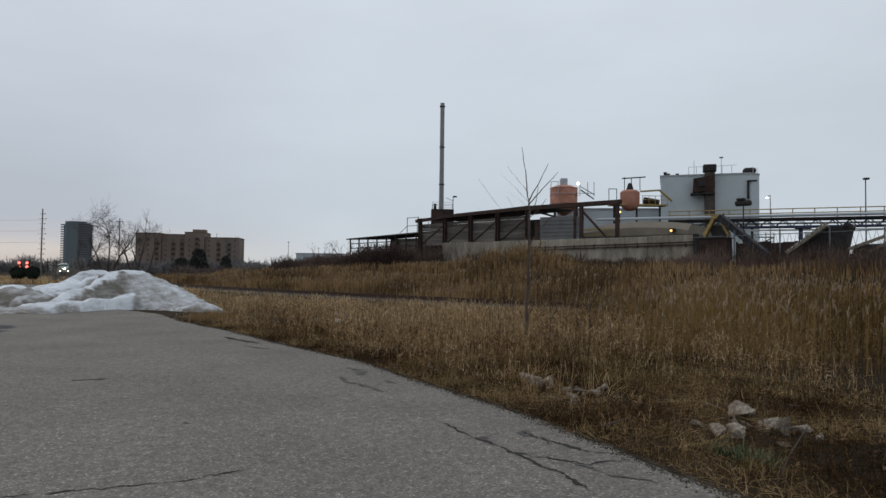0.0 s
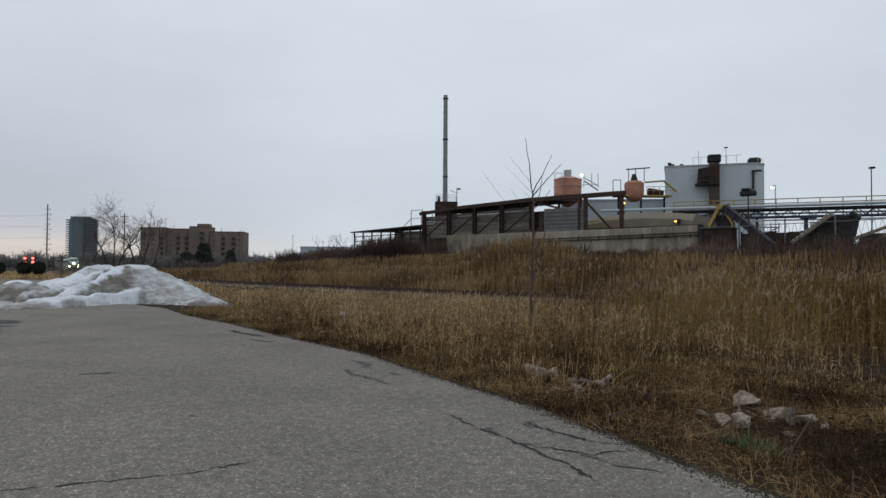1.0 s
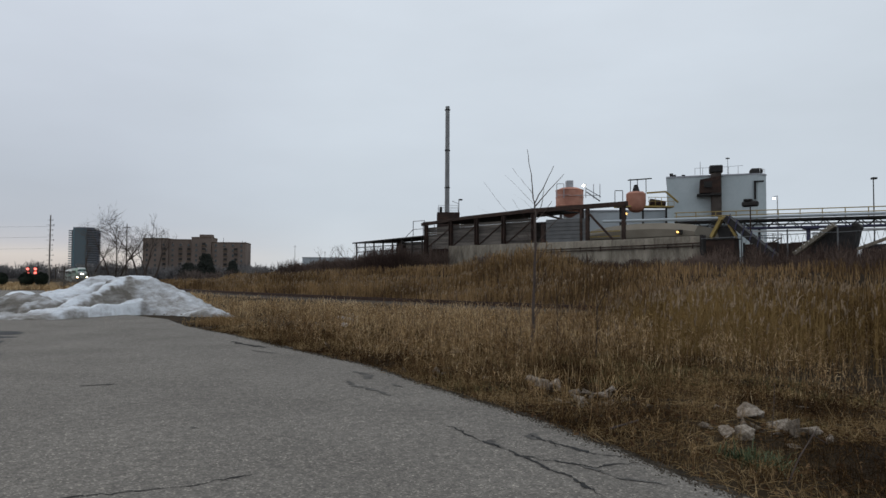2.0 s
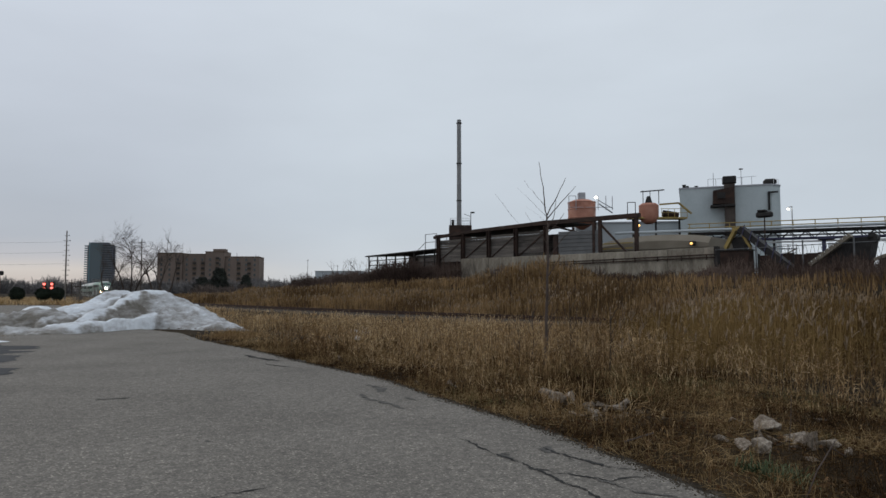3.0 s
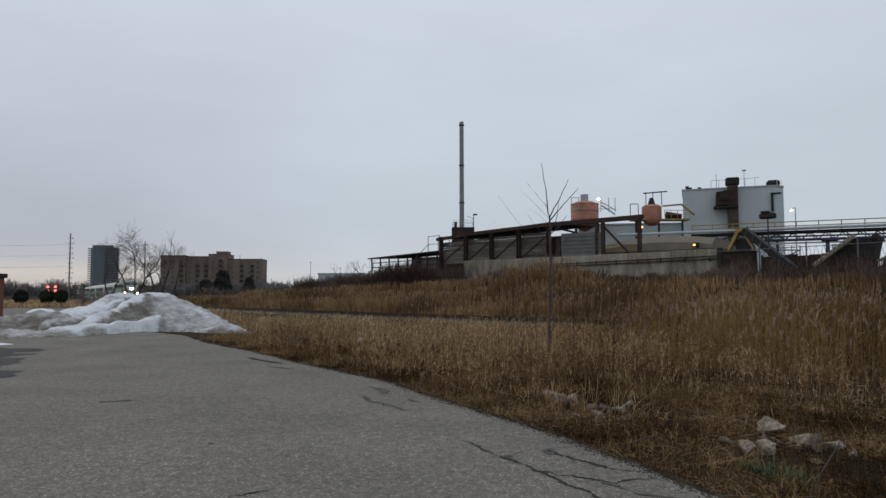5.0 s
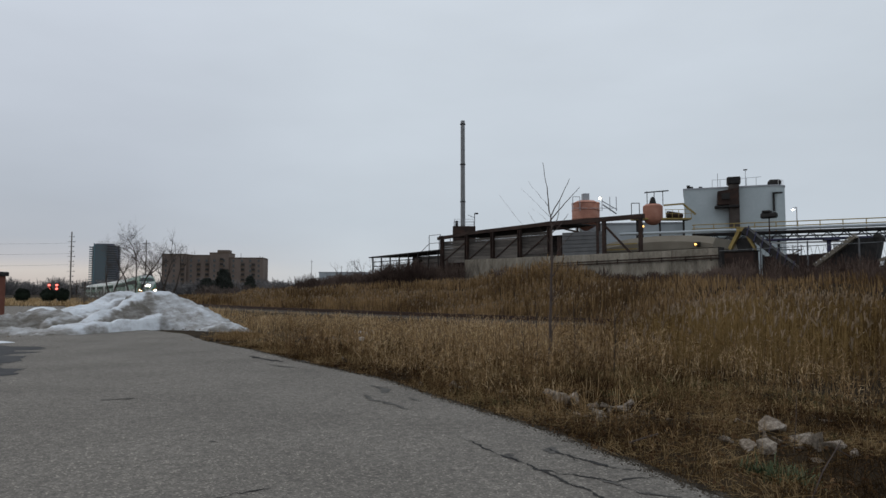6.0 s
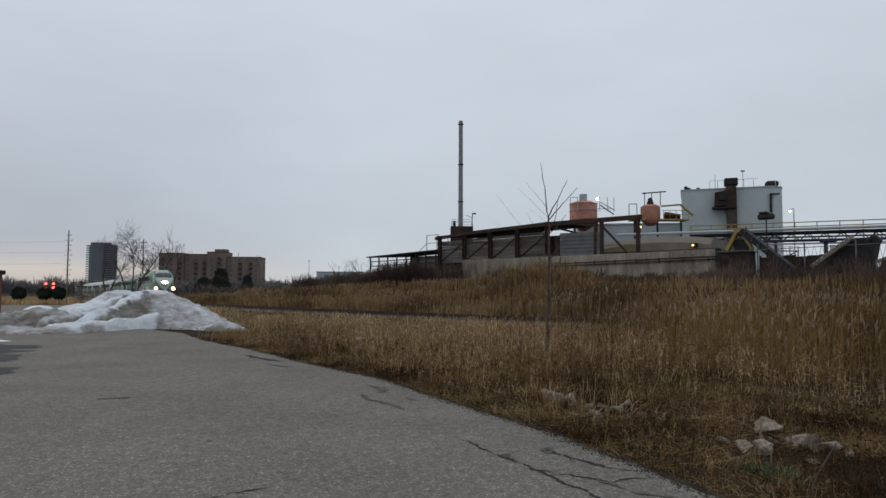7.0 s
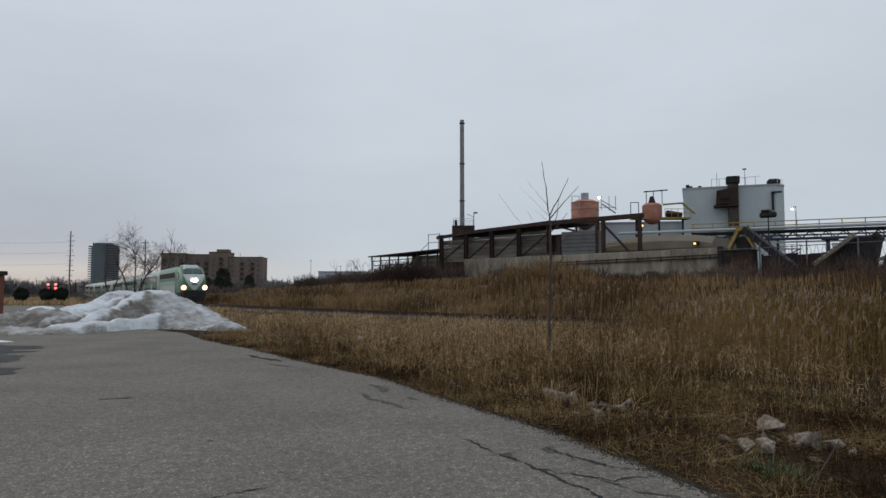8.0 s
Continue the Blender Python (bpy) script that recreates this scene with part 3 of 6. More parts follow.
    # the plough's cut along the front
    front = np.interp(X, [-27, -19, -15.6, -14.84, -14.13, -13.5, -13.1, -12.6, -11.8, -10.8, -9.5, -8.4], [26.0, 25.9, 25.5, 25.2, 26.2, 28.0, 29.7, 30.6, 30.3, 29.7, 29.9, 30.2])
    edge = front + 0.18 * n1 + 0.06 * n3 - Y
    z = z - 0.9 * smooth01(edge, -0.18, 0.12) - 0.04
    # the value also rises in the hollows of the ridged noise
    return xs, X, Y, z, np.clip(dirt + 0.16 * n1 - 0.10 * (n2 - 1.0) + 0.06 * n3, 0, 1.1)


def make_snow():
    xs, X, Y, z, dirt = snow_heap()
    me = bpy.data.meshes.new("snowbank")
    n = len(xs)
    keep = z > -0.12
    idx = np.arange(X.size).reshape(X.shape)
    ok = keep[:-1, :-1] | keep[1:, :-1] | keep[:-1, 1:] | keep[1:, 1:]
    a = idx[:-1, :-1][ok]
    quads = np.stack([a, a + 1, a + n + 1, a + n], -1)
    used, flat = np.unique(quads, return_inverse=True)
    P = np.stack([X.ravel(), Y.ravel(), np.maximum(z, -0.15).ravel()], -1)[used]
    me.from_pydata(P.tolist(), [], flat.reshape(-1, 4).tolist())
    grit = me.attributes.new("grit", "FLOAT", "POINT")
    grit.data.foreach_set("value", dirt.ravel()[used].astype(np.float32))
    me.polygons.foreach_set("use_smooth", [True] * len(me.polygons))
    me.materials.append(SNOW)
    tagged(new("snowbank", me), "dirty ploughed snowbank melting on the asphalt", "snowbank")
    for i, (x, y, rx, ry, k) in enumerate([(-14.7, 22.2, 0.6, 0.5, 1.0), (-33.4, 57.0, 1.1, 1.2, 7.0)]):
        s = Shape().lathe([(1.0, 0.0), (0.9, 0.02), (0.55, 0.05), (0.1, 0.06)], 18)
        s.v = [(x + a * rx * (1 + 0.3 * math.sin(5 * b + i)), y + b * ry, c * k + 0.01) for a, b, c in s.v]
        tagged(part("snow_patch", s, SNOW), "thin leftover snow patch on asphalt", "snow", "snow patches")
    # clods broken off along the foot
    rnd = random.Random(19)
    for i in range(22):
        f = rnd.random()
        x = -12.2 + 3.6 * f + rnd.gauss(0, 0.15) if i < 16 else rnd.uniform(-19, -14.5)
        y = 29.9 - 0.3 * abs(f - 0.5) + rnd.gauss(0, 0.35) if i < 16 else rnd.uniform(25.2, 25.9)
        r = rnd.uniform(0.02, 0.07)
        ring = lambda q, zz: [(x + q * r * (1 + 0.3 * math.sin(2 * j + i)) * math.cos(j * 0.785), y + q * r * math.sin(j * 0.785), 0.01 + zz * r) for j in range(8)]
        tagged(part("snow_clod", Shape().loft([ring(1.0, 0), ring(0.95, 0.5), ring(0.5, 0.9)]), STONE), "grey clod of old snow on the asphalt", "snow", "snow clods")


make_snow()


# ---- railway ----
def make_track():
    ss = np.arange(-230, 600, 3.0)

    def profile(name, outline, mat, label):
        rings = []
        for s in ss:
            p, th = on_line(s)
            rings.append([(p.x + a * math.cos(th), p.y + a * math.sin(th), p.z + b) for a, b in outline])
        ob = part(name, Shape().loft(rings), mat, track)
        return ob

    track = thing("railway_track", Matrix.Identity(4), "rusty railway track on a low ballast bed", "railway track", kind="structure")
    profile("ballast_bed", [(-2.9, -0.62), (-1.7, -0.2), (1.7, -0.2), (2.9, -0.62)], BALLAST, "")
    for side in (-0.755, 0.755):
        profile("rail", [(side + a, b) for a, b in ((-0.075, -0.18), (0.075, -0.18), (0.02, -0.15), (0.036, 0.0), (-0.036, 0.0), (-0.02, -0.15))], RAIL, "")
    tie = Shape().box(-1.3, -0.11, -0.34, 1.3, 0.11, -0.17, 0.015).data("tie")
    tie.materials.append(TIE)
    s = -100.0
    while s < 60:
        p, th = on_line(s)
        part("tie", tie, TIE, track, m=Matrix.Translation(p) @ Matrix.Rotation(th, 4, "Z"))
        s += 0.61


make_track()


# ---- train; each vehicle runs along local +x, z from the rail ----
def coach_ring(x, w, z0, z1, cut=0.55, low=0.35):
    return [(x, -w, z0 + low), (x, -w + 0.2, z0), (x, w - 0.2, z0), (x, w, z0 + low), (x, w, z1 - cut * 1.6), (x, w - cut, z1 - 0.12), (x, w - cut - 0.35, z1), (x, -w + cut + 0.35, z1), (x, -w + cut, z1 - 0.12), (x, -w, z1 - cut * 1.6)]


def make_bogie(root, x, axles, spacing):
    b = Shape()
    for y in (-1.05, 1.05):
        b.box(x - axles * spacing / 2, y - 0.12, 0.45, x + axles * spacing / 2, y + 0.12, 0.85, 0.05)
    b.box(x - 0.4, -1.0, 0.5, x + 0.4, 1.0, 0.8, 0.04)
    bogie = part("bogie", b, BLACK, root)
    for i in range(axles):
        wx = x + (i - (axles - 1) / 2) * spacing
        for y in (-0.755, 0.755):
            part("wheel", Shape().rod((wx, y - 0.07, 0.5), (wx, y + 0.07, 0.5), 0.5, n=20).rod((wx, y - 0.09, 0.5), (wx, y + 0.09, 0.5), 0.2, n=12), RAIL, bogie)


def make_locomotive():
    root = thing("locomotive", Matrix.Identity(4), "green and white diesel passenger locomotive with lit headlights", "locomotive")
    L, w, top = 20.7, 1.56, 4.80

    def ring(x, w, z0, z1, cut):
        return [(x, -w, z0), (x, w, z0), (x, w, z1 - cut * 1.1), (x, w - cut * 0.45, z1 - cut * 0.35), (x, w - cut * 1.2, z1), (x, -w + cut * 1.2, z1), (x, -w + cut * 0.45, z1 - cut * 0.35), (x, -w, z1 - cut * 1.1)]

    # hood, cab, raked nose: stations from the tail to the tip
    body = Shape().loft([ring(-L, w - 0.05, 1.15, top - 0.1, 0.55), ring(-L + 0.3, w, 1.1, top, 0.55), ring(-5.0, w, 1.1, top, 0.55)])
    part("hood", body, TRAIN_PALE, root, "pale green side panels with louvres")
    cab = Shape().loft([ring(-5.0, w + 0.03, 1.3, top + 0.06, 0.6), ring(-2.7, w + 0.03, 1.3, top + 0.05, 0.7), ring(-1.9, w, 1.35, 4.45, 0.75), ring(-0.9, w - 0.06, 1.4, 3.72, 0.6), ring(-0.35, w - 0.18, 1.45, 3.3, 0.55), ring(-0.08, w - 0.3, 1.5, 2.95, 0.5), ring(0.0, w - 0.45, 1.6, 2.7, 0.45)])
    cab_ob = part("cab", cab, TRAIN_GREEN, root, "deep green driver's cab with a raked nose")
    # white roof cap and nose badge
    part("roof_cap", Shape().loft([[(-5.4, -1.32, 4.42), (-5.4, 1.32, 4.42), (-5.4, 0.85, top + 0.13), (-5.4, -0.85, top + 0.13)], [(-2.7, -1.30, 4.38), (-2.7, 1.30, 4.38), (-2.7, 0.78, top + 0.11), (-2.7, -0.78, top + 0.11)], [(-1.85, -1.22, 4.14), (-1.85, 1.22, 4.14), (-1.85, 0.7, 4.49), (-1.85, -0.7, 4.49)]]), TRAIN_WHITE, root, "white roof cap")
    part("nose_panel", Shape().loft([[(-0.85, -1.36, 3.62), (-0.85, 1.36, 3.62), (-0.7, 1.32, 3.66), (-0.7, -1.32, 3.66)], [(-0.35, -1.2, 3.25), (-0.35, 1.2, 3.25), (-0.16, 1.17, 3.28), (-0.16, -1.17, 3.28)], [(-0.06, -1.0, 2.75), (-0.06, 1.0, 2.75), (0.05, 0.98, 2.76), (0.05, -0.98, 2.76)], [(-0.02, -0.62, 2.15), (-0.02, 0.62, 2.15), (0.06, 0.6, 2.15), (0.06, -0.6, 2.15)], [(0.0, -0.2, 1.68), (0.0, 0.2, 1.68), (0.06, 0.18, 1.7), (0.06, -0.18, 1.7)]]), TRAIN_WHITE, root, "white tapering nose panel")
    for y in (-0.62, 0.62):
        pane = Shape().loft([[(-1.72, y - 0.5, 4.27), (-1.72, y + 0.5, 4.27), (-1.62, y + 0.5, 4.31), (-1.62, y - 0.5, 4.31)], [(-1.0, y - 0.55, 3.76), (-1.0, y + 0.55, 3.76), (-0.88, y + 0.55, 3.79), (-0.88, y - 0.55, 3.79)]])
        part("windscreen", pane, GLASS, cab_ob)
    for y in (-1, 1):
        part("cab_window", Shape().box(-3.3, y * (w + 0.01), 3.05, -2.3, y * (w + 0.06), 3.85, 0.02), GLASS, cab_ob)
        part("cab_door", Shape().box(-4.6, y * (w + 0.02), 1.3, -3.9, y * (w + 0.05), 3.6, 0.01), TRAIN_PALE, cab_ob)
        part("lower_stripe", Shape().box(-L + 0.4, y * (w - 0.01), 1.25, -5.0, y * (w + 0.025), 2.25), TRAIN_WHITE, root, "white lower band")
        part("upper_stripe", Shape().box(-L + 0.4, y * (w - 0.01), 2.9, -5.1, y * (w + 0.02), 3.2), TRAIN_GREEN, root)
        for i in range(5):
            x = -L + 1.2 + i * 2.9
            g = Shape().box(x, y * (w - 0.01), 3.28, x + 2.72, y * (w + 0.03), 3.98)
            for k in range(6):
                g.box(x + 0.05, y * (w + 0.03), 3.33 + k * 0.1, x + 2.66, y * (w + 0.05), 3.38 + k * 0.1)
            part("louvre_panel", g, BLACK, root)
        part("ditch_light", Shape().rod((-0.12, y * 1.26, 1.95), (0.10, y * 1.26, 1.95), 0.20, 0.20, 16), DITCH, root, "lit ditch light")
        # glowing disc behind the ditch light, added as its halo
        part("light_halo", Shape().rod((-0.2, y * 1.26, 1.95), (0.06, y * 1.26, 1.95), 0.31, 0.31, 16), HALO_GLOW, root)
        part("handrail", Shape().rod((-0.9, y * 1.62, 1.3), (-0.9, y * 1.62, 2.9), 0.03), YELLOW, root)
    # housing made to glow, as the halo of the headlights
    part("headlight_halo", Shape().box(-0.3, -0.40, 2.70, 0.055, 0.40, 3.10, 0.14), HALO_GLOW, root, "glowing headlight housing imitating the lamps' warm halo")
    for y in (-0.17, 0.17):
        part("headlight", Shape().rod((-0.2, y, 2.93), (0.08, y, 2.88), 0.19, 0.19, 16), HEADLIGHT, root, "lit headlight")
    part("number_board", Shape().box(-0.3, -0.85, 3.0, -0.1, -0.58, 3.14), BLACK, root)
    part("number_board", Shape().box(-0.3, 0.58, 3.0, -0.1, 0.85, 3.14), BLACK, root)
    part("badge", Shape().box(0.06, -0.32, 2.3, 0.09, 0.32, 2.5), TRAIN_GREEN, root, "green badge on the nose")
    pilot = Shape().loft([[(-0.9, -1.5, 0.25), (-0.9, 1.5, 0.25), (-0.9, 1.5, 1.5), (-0.9, -1.5, 1.5)], [(0.1, -1.2, 0.25), (0.1, 1.2, 0.25), (0.06, 1.25, 1.62), (0.06, -1.25, 1.62)]])
    part("pilot", pilot, BLACK, root, "black snow pilot")
    part("coupler", Shape().box(0.1, -0.15, 0.7, 0.6, 0.15, 1.0, 0.05), RAIL, root)
    part("underframe", Shape().box(-L + 0.1, -1.5, 0.75, -0.6, 1.5, 1.42, 0.03), BLACK, root)
    part("fuel_tank", Shape().box(-12.6, -1.35, 0.3, -8.0, 1.35, 0.9, 0.12), BLACK, root)
    for x, r in ((-7.5, 0.5), (-10.5, 0.7), (-14.0, 0.7), (-16.2, 0.7), (-18.4, 0.7)):
        part("roof_fan", Shape().rod((x, 0, top - 0.02), (x, 0, top + 0.14), r, r * 0.9, 18), BLACK, root)
    part("horn", Shape().box(-3.6, -0.3, top + 0.15, -3.0, 0.3, top + 0.33, 0.04), BLACK, root)
    for x in (-4.6, -16.1):
        make_bogie(root, x, 2, 2.7)
    return root


def make_coach():
    root = thing("coach", Matrix.Identity(4), "green and white bi-level passenger coach", "railway coach", "coaches of the train")
    L, w, top = 25.5, 1.49, 4.85
    body = Shape().loft([coach_ring(-L, w - 0.08, 0.5, top - 0.1), coach_ring(-L + 2.2, w, 0.45, top), coach_ring(-2.2, w, 0.45, top), coach_ring(0, w - 0.08, 0.5, top - 0.1)])
    part("body", body, TRAIN_WHITE, root, "white body shell")
    part("roof", Shape().loft([[(-L + 0.5, -0.62, top + 0.005), (-L + 0.5, 0.62, top + 0.005), (-L + 0.5, 0.5, top + 0.05), (-L + 0.5, -0.5, top + 0.05)], [(-0.5, -0.62, top + 0.005), (-0.5, 0.62, top + 0.005), (-0.5, 0.5, top + 0.05), (-0.5, -0.5, top + 0.05)]]), GALV, root)
    for y in (-1, 1):
        part("green_band", Shape().box(-L + 2.4, y * (w - 0.01), 1.25, -2.4, y * (w + 0.015), 3.9), TRAIN_GREEN, root, "green side band")
        for z0, z1 in ((1.45, 2.1), (3.0, 3.65)):
            for i in range(8):
                x = -L + 3.0 + i * 2.48
                part("window", Shape().box(x, y * (w + 0.01), z0, x + 1.9, y * (w + 0.03), z1, 0.0), GLASS, root)
        for x in (-L + 6.6, -9.0):
            part("door", Shape().box(x, y * (w + 0.012), 0.75, x + 1.5, y * (w + 0.045), 2.8), TRAIN_WHITE, root)
    part("gangway", Shape().box(-0.05, -0.7, 1.2, 0.28, 0.7, 3.2, 0.05), BLACK, root)
    for x in (-3.0, -L + 3.0):
        make_bogie(root, x, 2, 2.6)
    return root


locomotive = make_locomotive()
first_coach = make_coach()
coaches = [first_coach] + [copy_thing(first_coach, Matrix.Translation((0, 0, 0))) for _ in range(11)]


# ---- the works beyond the track; local x runs along its wall ----
WORKS = pose(24.2, 60.0, 0, 0, 0, -45.57)


def wt(name, m, label, category, **k):
    return thing(name, WORKS @ m, label, category, **k)


def make_yard_wall():
    wall = wt("yard_wall", pose(0, 0, 0), "long weathered concrete retaining wall streaked with stains", "wall", kind="structure")
    x = 0.0
    panel = Shape().box(-4.42, 0, 1.2, 0, 0.45, 5.5, 0.03).data("panel")
    panel.materials.append(CONCRETE)
    while x > -31:
        part("panel", panel, CONCRETE, wall, m=pose(x, 0.02 * random.uniform(-1, 1), 0.05 * random.uniform(-1, 1) + (0 if x > -30 else -0.4)))
        x -= 4.43
    for z in (4.55, 4.8):
        part("pipe", Shape().rod((-20, -0.12, z - 0.15), (0.1, -0.12, z + 0.1), 0.05), RUST, wall, "thin rusty pipe")
    for i in range(9):
        part("pipe_bracket", Shape().box(-19.5 + i * 2.35, -0.1, 4.42, -19.45 + i * 2.35, 0.0, 4.9), RUST, wall)
    part("end_post", Shape().box(0.0, -0.1, 1.2, 0.3, 0.5, 5.6), DARK_STEEL, wall)


make_yard_wall()


def make_bunker():
    b = wt("bunker_shed", pose(0, 1.0, 0), "open timber-boarded storage shed under a rusty roof beam", "shed")
    beam = Shape()
    beam.beam((-36.6, 0, 8.45), (-29.7, 0, 8.85), 0.4, 0.36).beam((-29.7, 0, 8.85), (-19.5, 0, 9.1), 0.4, 0.40).beam((-19.5, 0, 9.1), (-7.7, 0, 9.05), 0.4, 0.46)
    part("roof_beam", beam, RUST, b, "long rusted steel roof beam")
    part("roof_sheet", Shape().loft([[(-36.6, 0.1, 8.62), (-36.6, 9, 9.0), (-36.6, 9, 9.1), (-36.6, 0.1, 8.72)], [(-19.0, 0.1, 9.3), (-19.0, 9, 9.5), (-19.0, 9, 9.6), (-19.0, 0.1, 9.4)]]), DARK_STEEL, b)
    cols = [-35.8, -31.5, -27.3, -23.2, -19.0]
    for x in cols:
        c = Shape().box(x - 0.2, -0.28, 4.6, x - 0.14, 0.12, 8.75).box(x + 0.14, -0.28, 4.6, x + 0.2, 0.12, 8.75).box(x - 0.2, -0.1, 4.6, x + 0.2, -0.05, 8.75)
        part("column", c, RUST, b)
    # boards between the columns
    for x0, x1 in zip(cols, cols[1:]):
        top = 8.05 + 0.022 * (x0 + 36)
        bay = part("bay_frame", Shape().beam((x0 + 0.2, 0.12, 5.6), (x1 - 0.2, 0.12, top - 0.2), 0.08, 0.12), RUST, b)
        n = 9
        for k in range(n):
            z0 = 5.3 + (top - 5.3) * k / n
            z1 = 5.3 + (top - 5.3) * (k + 1) / n - 0.025
            part("board", Shape().box(x0 + 0.15, 0.16, z0, x1 - 0.15, 0.24 + random.uniform(0, 0.05), z1, 0.01), PLANK, b)
    part("inner_wall", Shape().box(-36, 6.0, 4.6, -17.5, 6.3, 8.4), PLANK, b)
    for x in (-12.9, -12.2, -8.1):
        part("column", Shape().box(x - 0.16, -0.16, 5.2, x + 0.16, 0.16, 8.95), RUST, b)
    part("brace", Shape().beam((-12.3, 0, 8.6), (-9.2, 0, 5.5), 0.16, 0.2), RUST, b)
    part("brace", Shape().beam((-19.0, 0.6, 8.9), (-15.0, 3.0, 7.6), 0.2, 0.2), RUST, b)
    part("post", Shape().box(-18.0, -0.1, 5.2, -17.5, 0.3, 7.6), RUST, b)
    # white sheet added to paint the daylight showing through a gap
    part("light_gap", Shape().box(-18.3, 3.0, 7.1, -17.0, 3.06, 8.3), WHITE_PAINT, b, "white sheet standing in for a bright gap")
    sheets = part("sheet_wall", Shape().box(-17.2, -0.05, 5.4, -12.1, 0.1, 7.85), PLANK, b, "grey corrugated sheet wall")
    for k in range(6):
        part("sheet", Shape().loft([[(-17.3, -0.14, 5.5 + k * 0.42), (-17.3, -0.05, 5.5 + k * 0.42), (-17.3, -0.05, 5.9 + k * 0.42), (-17.3, -0.10, 5.9 + k * 0.42)], [(-12.05, -0.14, 5.5 + k * 0.40), (-12.05, -0.05, 5.5 + k * 0.40), (-12.05, -0.05, 5.87 + k * 0.40), (-12.05, -0.10, 5.87 + k * 0.40)]]), GREY_SHEET, sheets)


GREY_SHEET = material("grey_sheet", [(0.075, 0.078, 0.08), (0.125, 0.128, 0.13)], 1.0, 0.7, piece=0.3)
make_bunker()


def make_low_shed():
    b = wt("low_shed", pose(0, 8, 0), "low open-sided shed with a dark sheet roof", "shed")
    part("roof", Shape().loft([[(-58.5, -1, 6.95), (-58.5, 8, 7.4), (-58.5, 8, 7.55), (-58.5, -1, 7.12)], [(-42.4, -1, 7.45), (-42.4, 8, 7.9), (-42.4, 8, 8.05), (-42.4, -1, 7.62)]]), DARK_STEEL, b)
    for i in range(8):
        x = -57.8 + i * 2.1
        part("post", Shape().box(x - 0.08, -0.8, 1.5, x + 0.08, -0.64, 7.1 + i * 0.05), DARK_STEEL, b)
    for z in (6.3, 5.6):
        part("rail", Shape().beam((-57.8, -0.75, z), (-43, -0.75, z + 0.2), 0.06, 0.12), DARK_STEEL, b)
    part("back_wall", Shape().box(-56, 6, 1.0, -42.6, 6.3, 7.3), PLANK, b)
    part("side_wall", Shape().box(-46.5, -0.6, 1.0, -42.6, -0.4, 6.6), PLANK, b)
    s = Shape()
    for x in (-45.2, -42.9):
        s.rod((x, -0.5, 7.4), (x, -0.5, 9.8), 0.06).rod((x, 1.5, 7.5), (x, 1.5, 9.8), 0.06)
    for z in (8.6, 9.75):
        s.rod((-45.2, -0.5, z), (-42.9, -0.5, z), 0.05).rod((-45.2, 1.5, z), (-42.9, 1.5, z), 0.05)
    s.rod((-47.0, -0.5, 7.4), (-45.2, -0.5, 8.6), 0.05)
    part("guard_rail", s, GALV, b)


make_low_shed()


def make_chimney():
    c = thing("chimney_stack", pose(2.85, 101, 0), "tall slim grey steel chimney stack", "chimney")
    part("shaft", Shape().lathe([(0.36, 10.5), (0.33, 18.0), (0.31, 27.3), (0.26, 27.3), (0.26, 27.0)], 18), CHIMNEY_GREY, c)
    for z in (15.0, 20.6, 26.7):
        part("flange", Shape().lathe([(0.39, z), (0.42, z + 0.05), (0.42, z + 0.13), (0.39, z + 0.16)], 18), DARK_STEEL, c)
    base = part("base_house", Shape().box(-1.5, -1.6, 5, 1.8, 1.6, 11.3, 0.05), RUST, c, "rust-brown boiler house")
    part("side_stub", Shape().box(-1.15, -1.4, 11.3, -0.75, -1.0, 12.1, 0.03), DARK_STEEL, base)
    r = Shape()
    for x in (-1.3, 0.2, 1.7):
        r.rod((x, -1.5, 11.3), (x, -1.5, 12.3), 0.03).rod((x, 1.5, 11.3), (x, 1.5, 12.3), 0.03)
    for z in (11.8, 12.3):
        r.rod((-1.3, -1.5, z), (1.7, -1.5, z), 0.025).rod((-1.3, 1.5, z), (1.7, 1.5, z), 0.025).rod((1.7, -1.5, z), (1.7, 1.5, z), 0.025)
    part("roof_rail", r, GALV, base)
    part("ladder", Shape().beam((1.75, -1.7, 10.4), (2.3, -1.7, 8.6), 0.4, 0.08), YELLOW, base)
    m = thing("flood_lamp", pose(4.55, 100, 0), "small floodlight on a roof mast", "lamp")
    part("mast", Shape().rod((0, 0, 9.0), (0, 0, 13.2), 0.07, 0.05), DARK_STEEL, m)
    part("head", Shape().box(-0.05, -0.2, 13.1, 0.55, 0.2, 13.3, 0.05), DARK_STEEL, m)
    part("arm", Shape().rod((0, 0, 12.6), (-1.0, 0, 13.0), 0.04), GALV, m)


make_chimney()


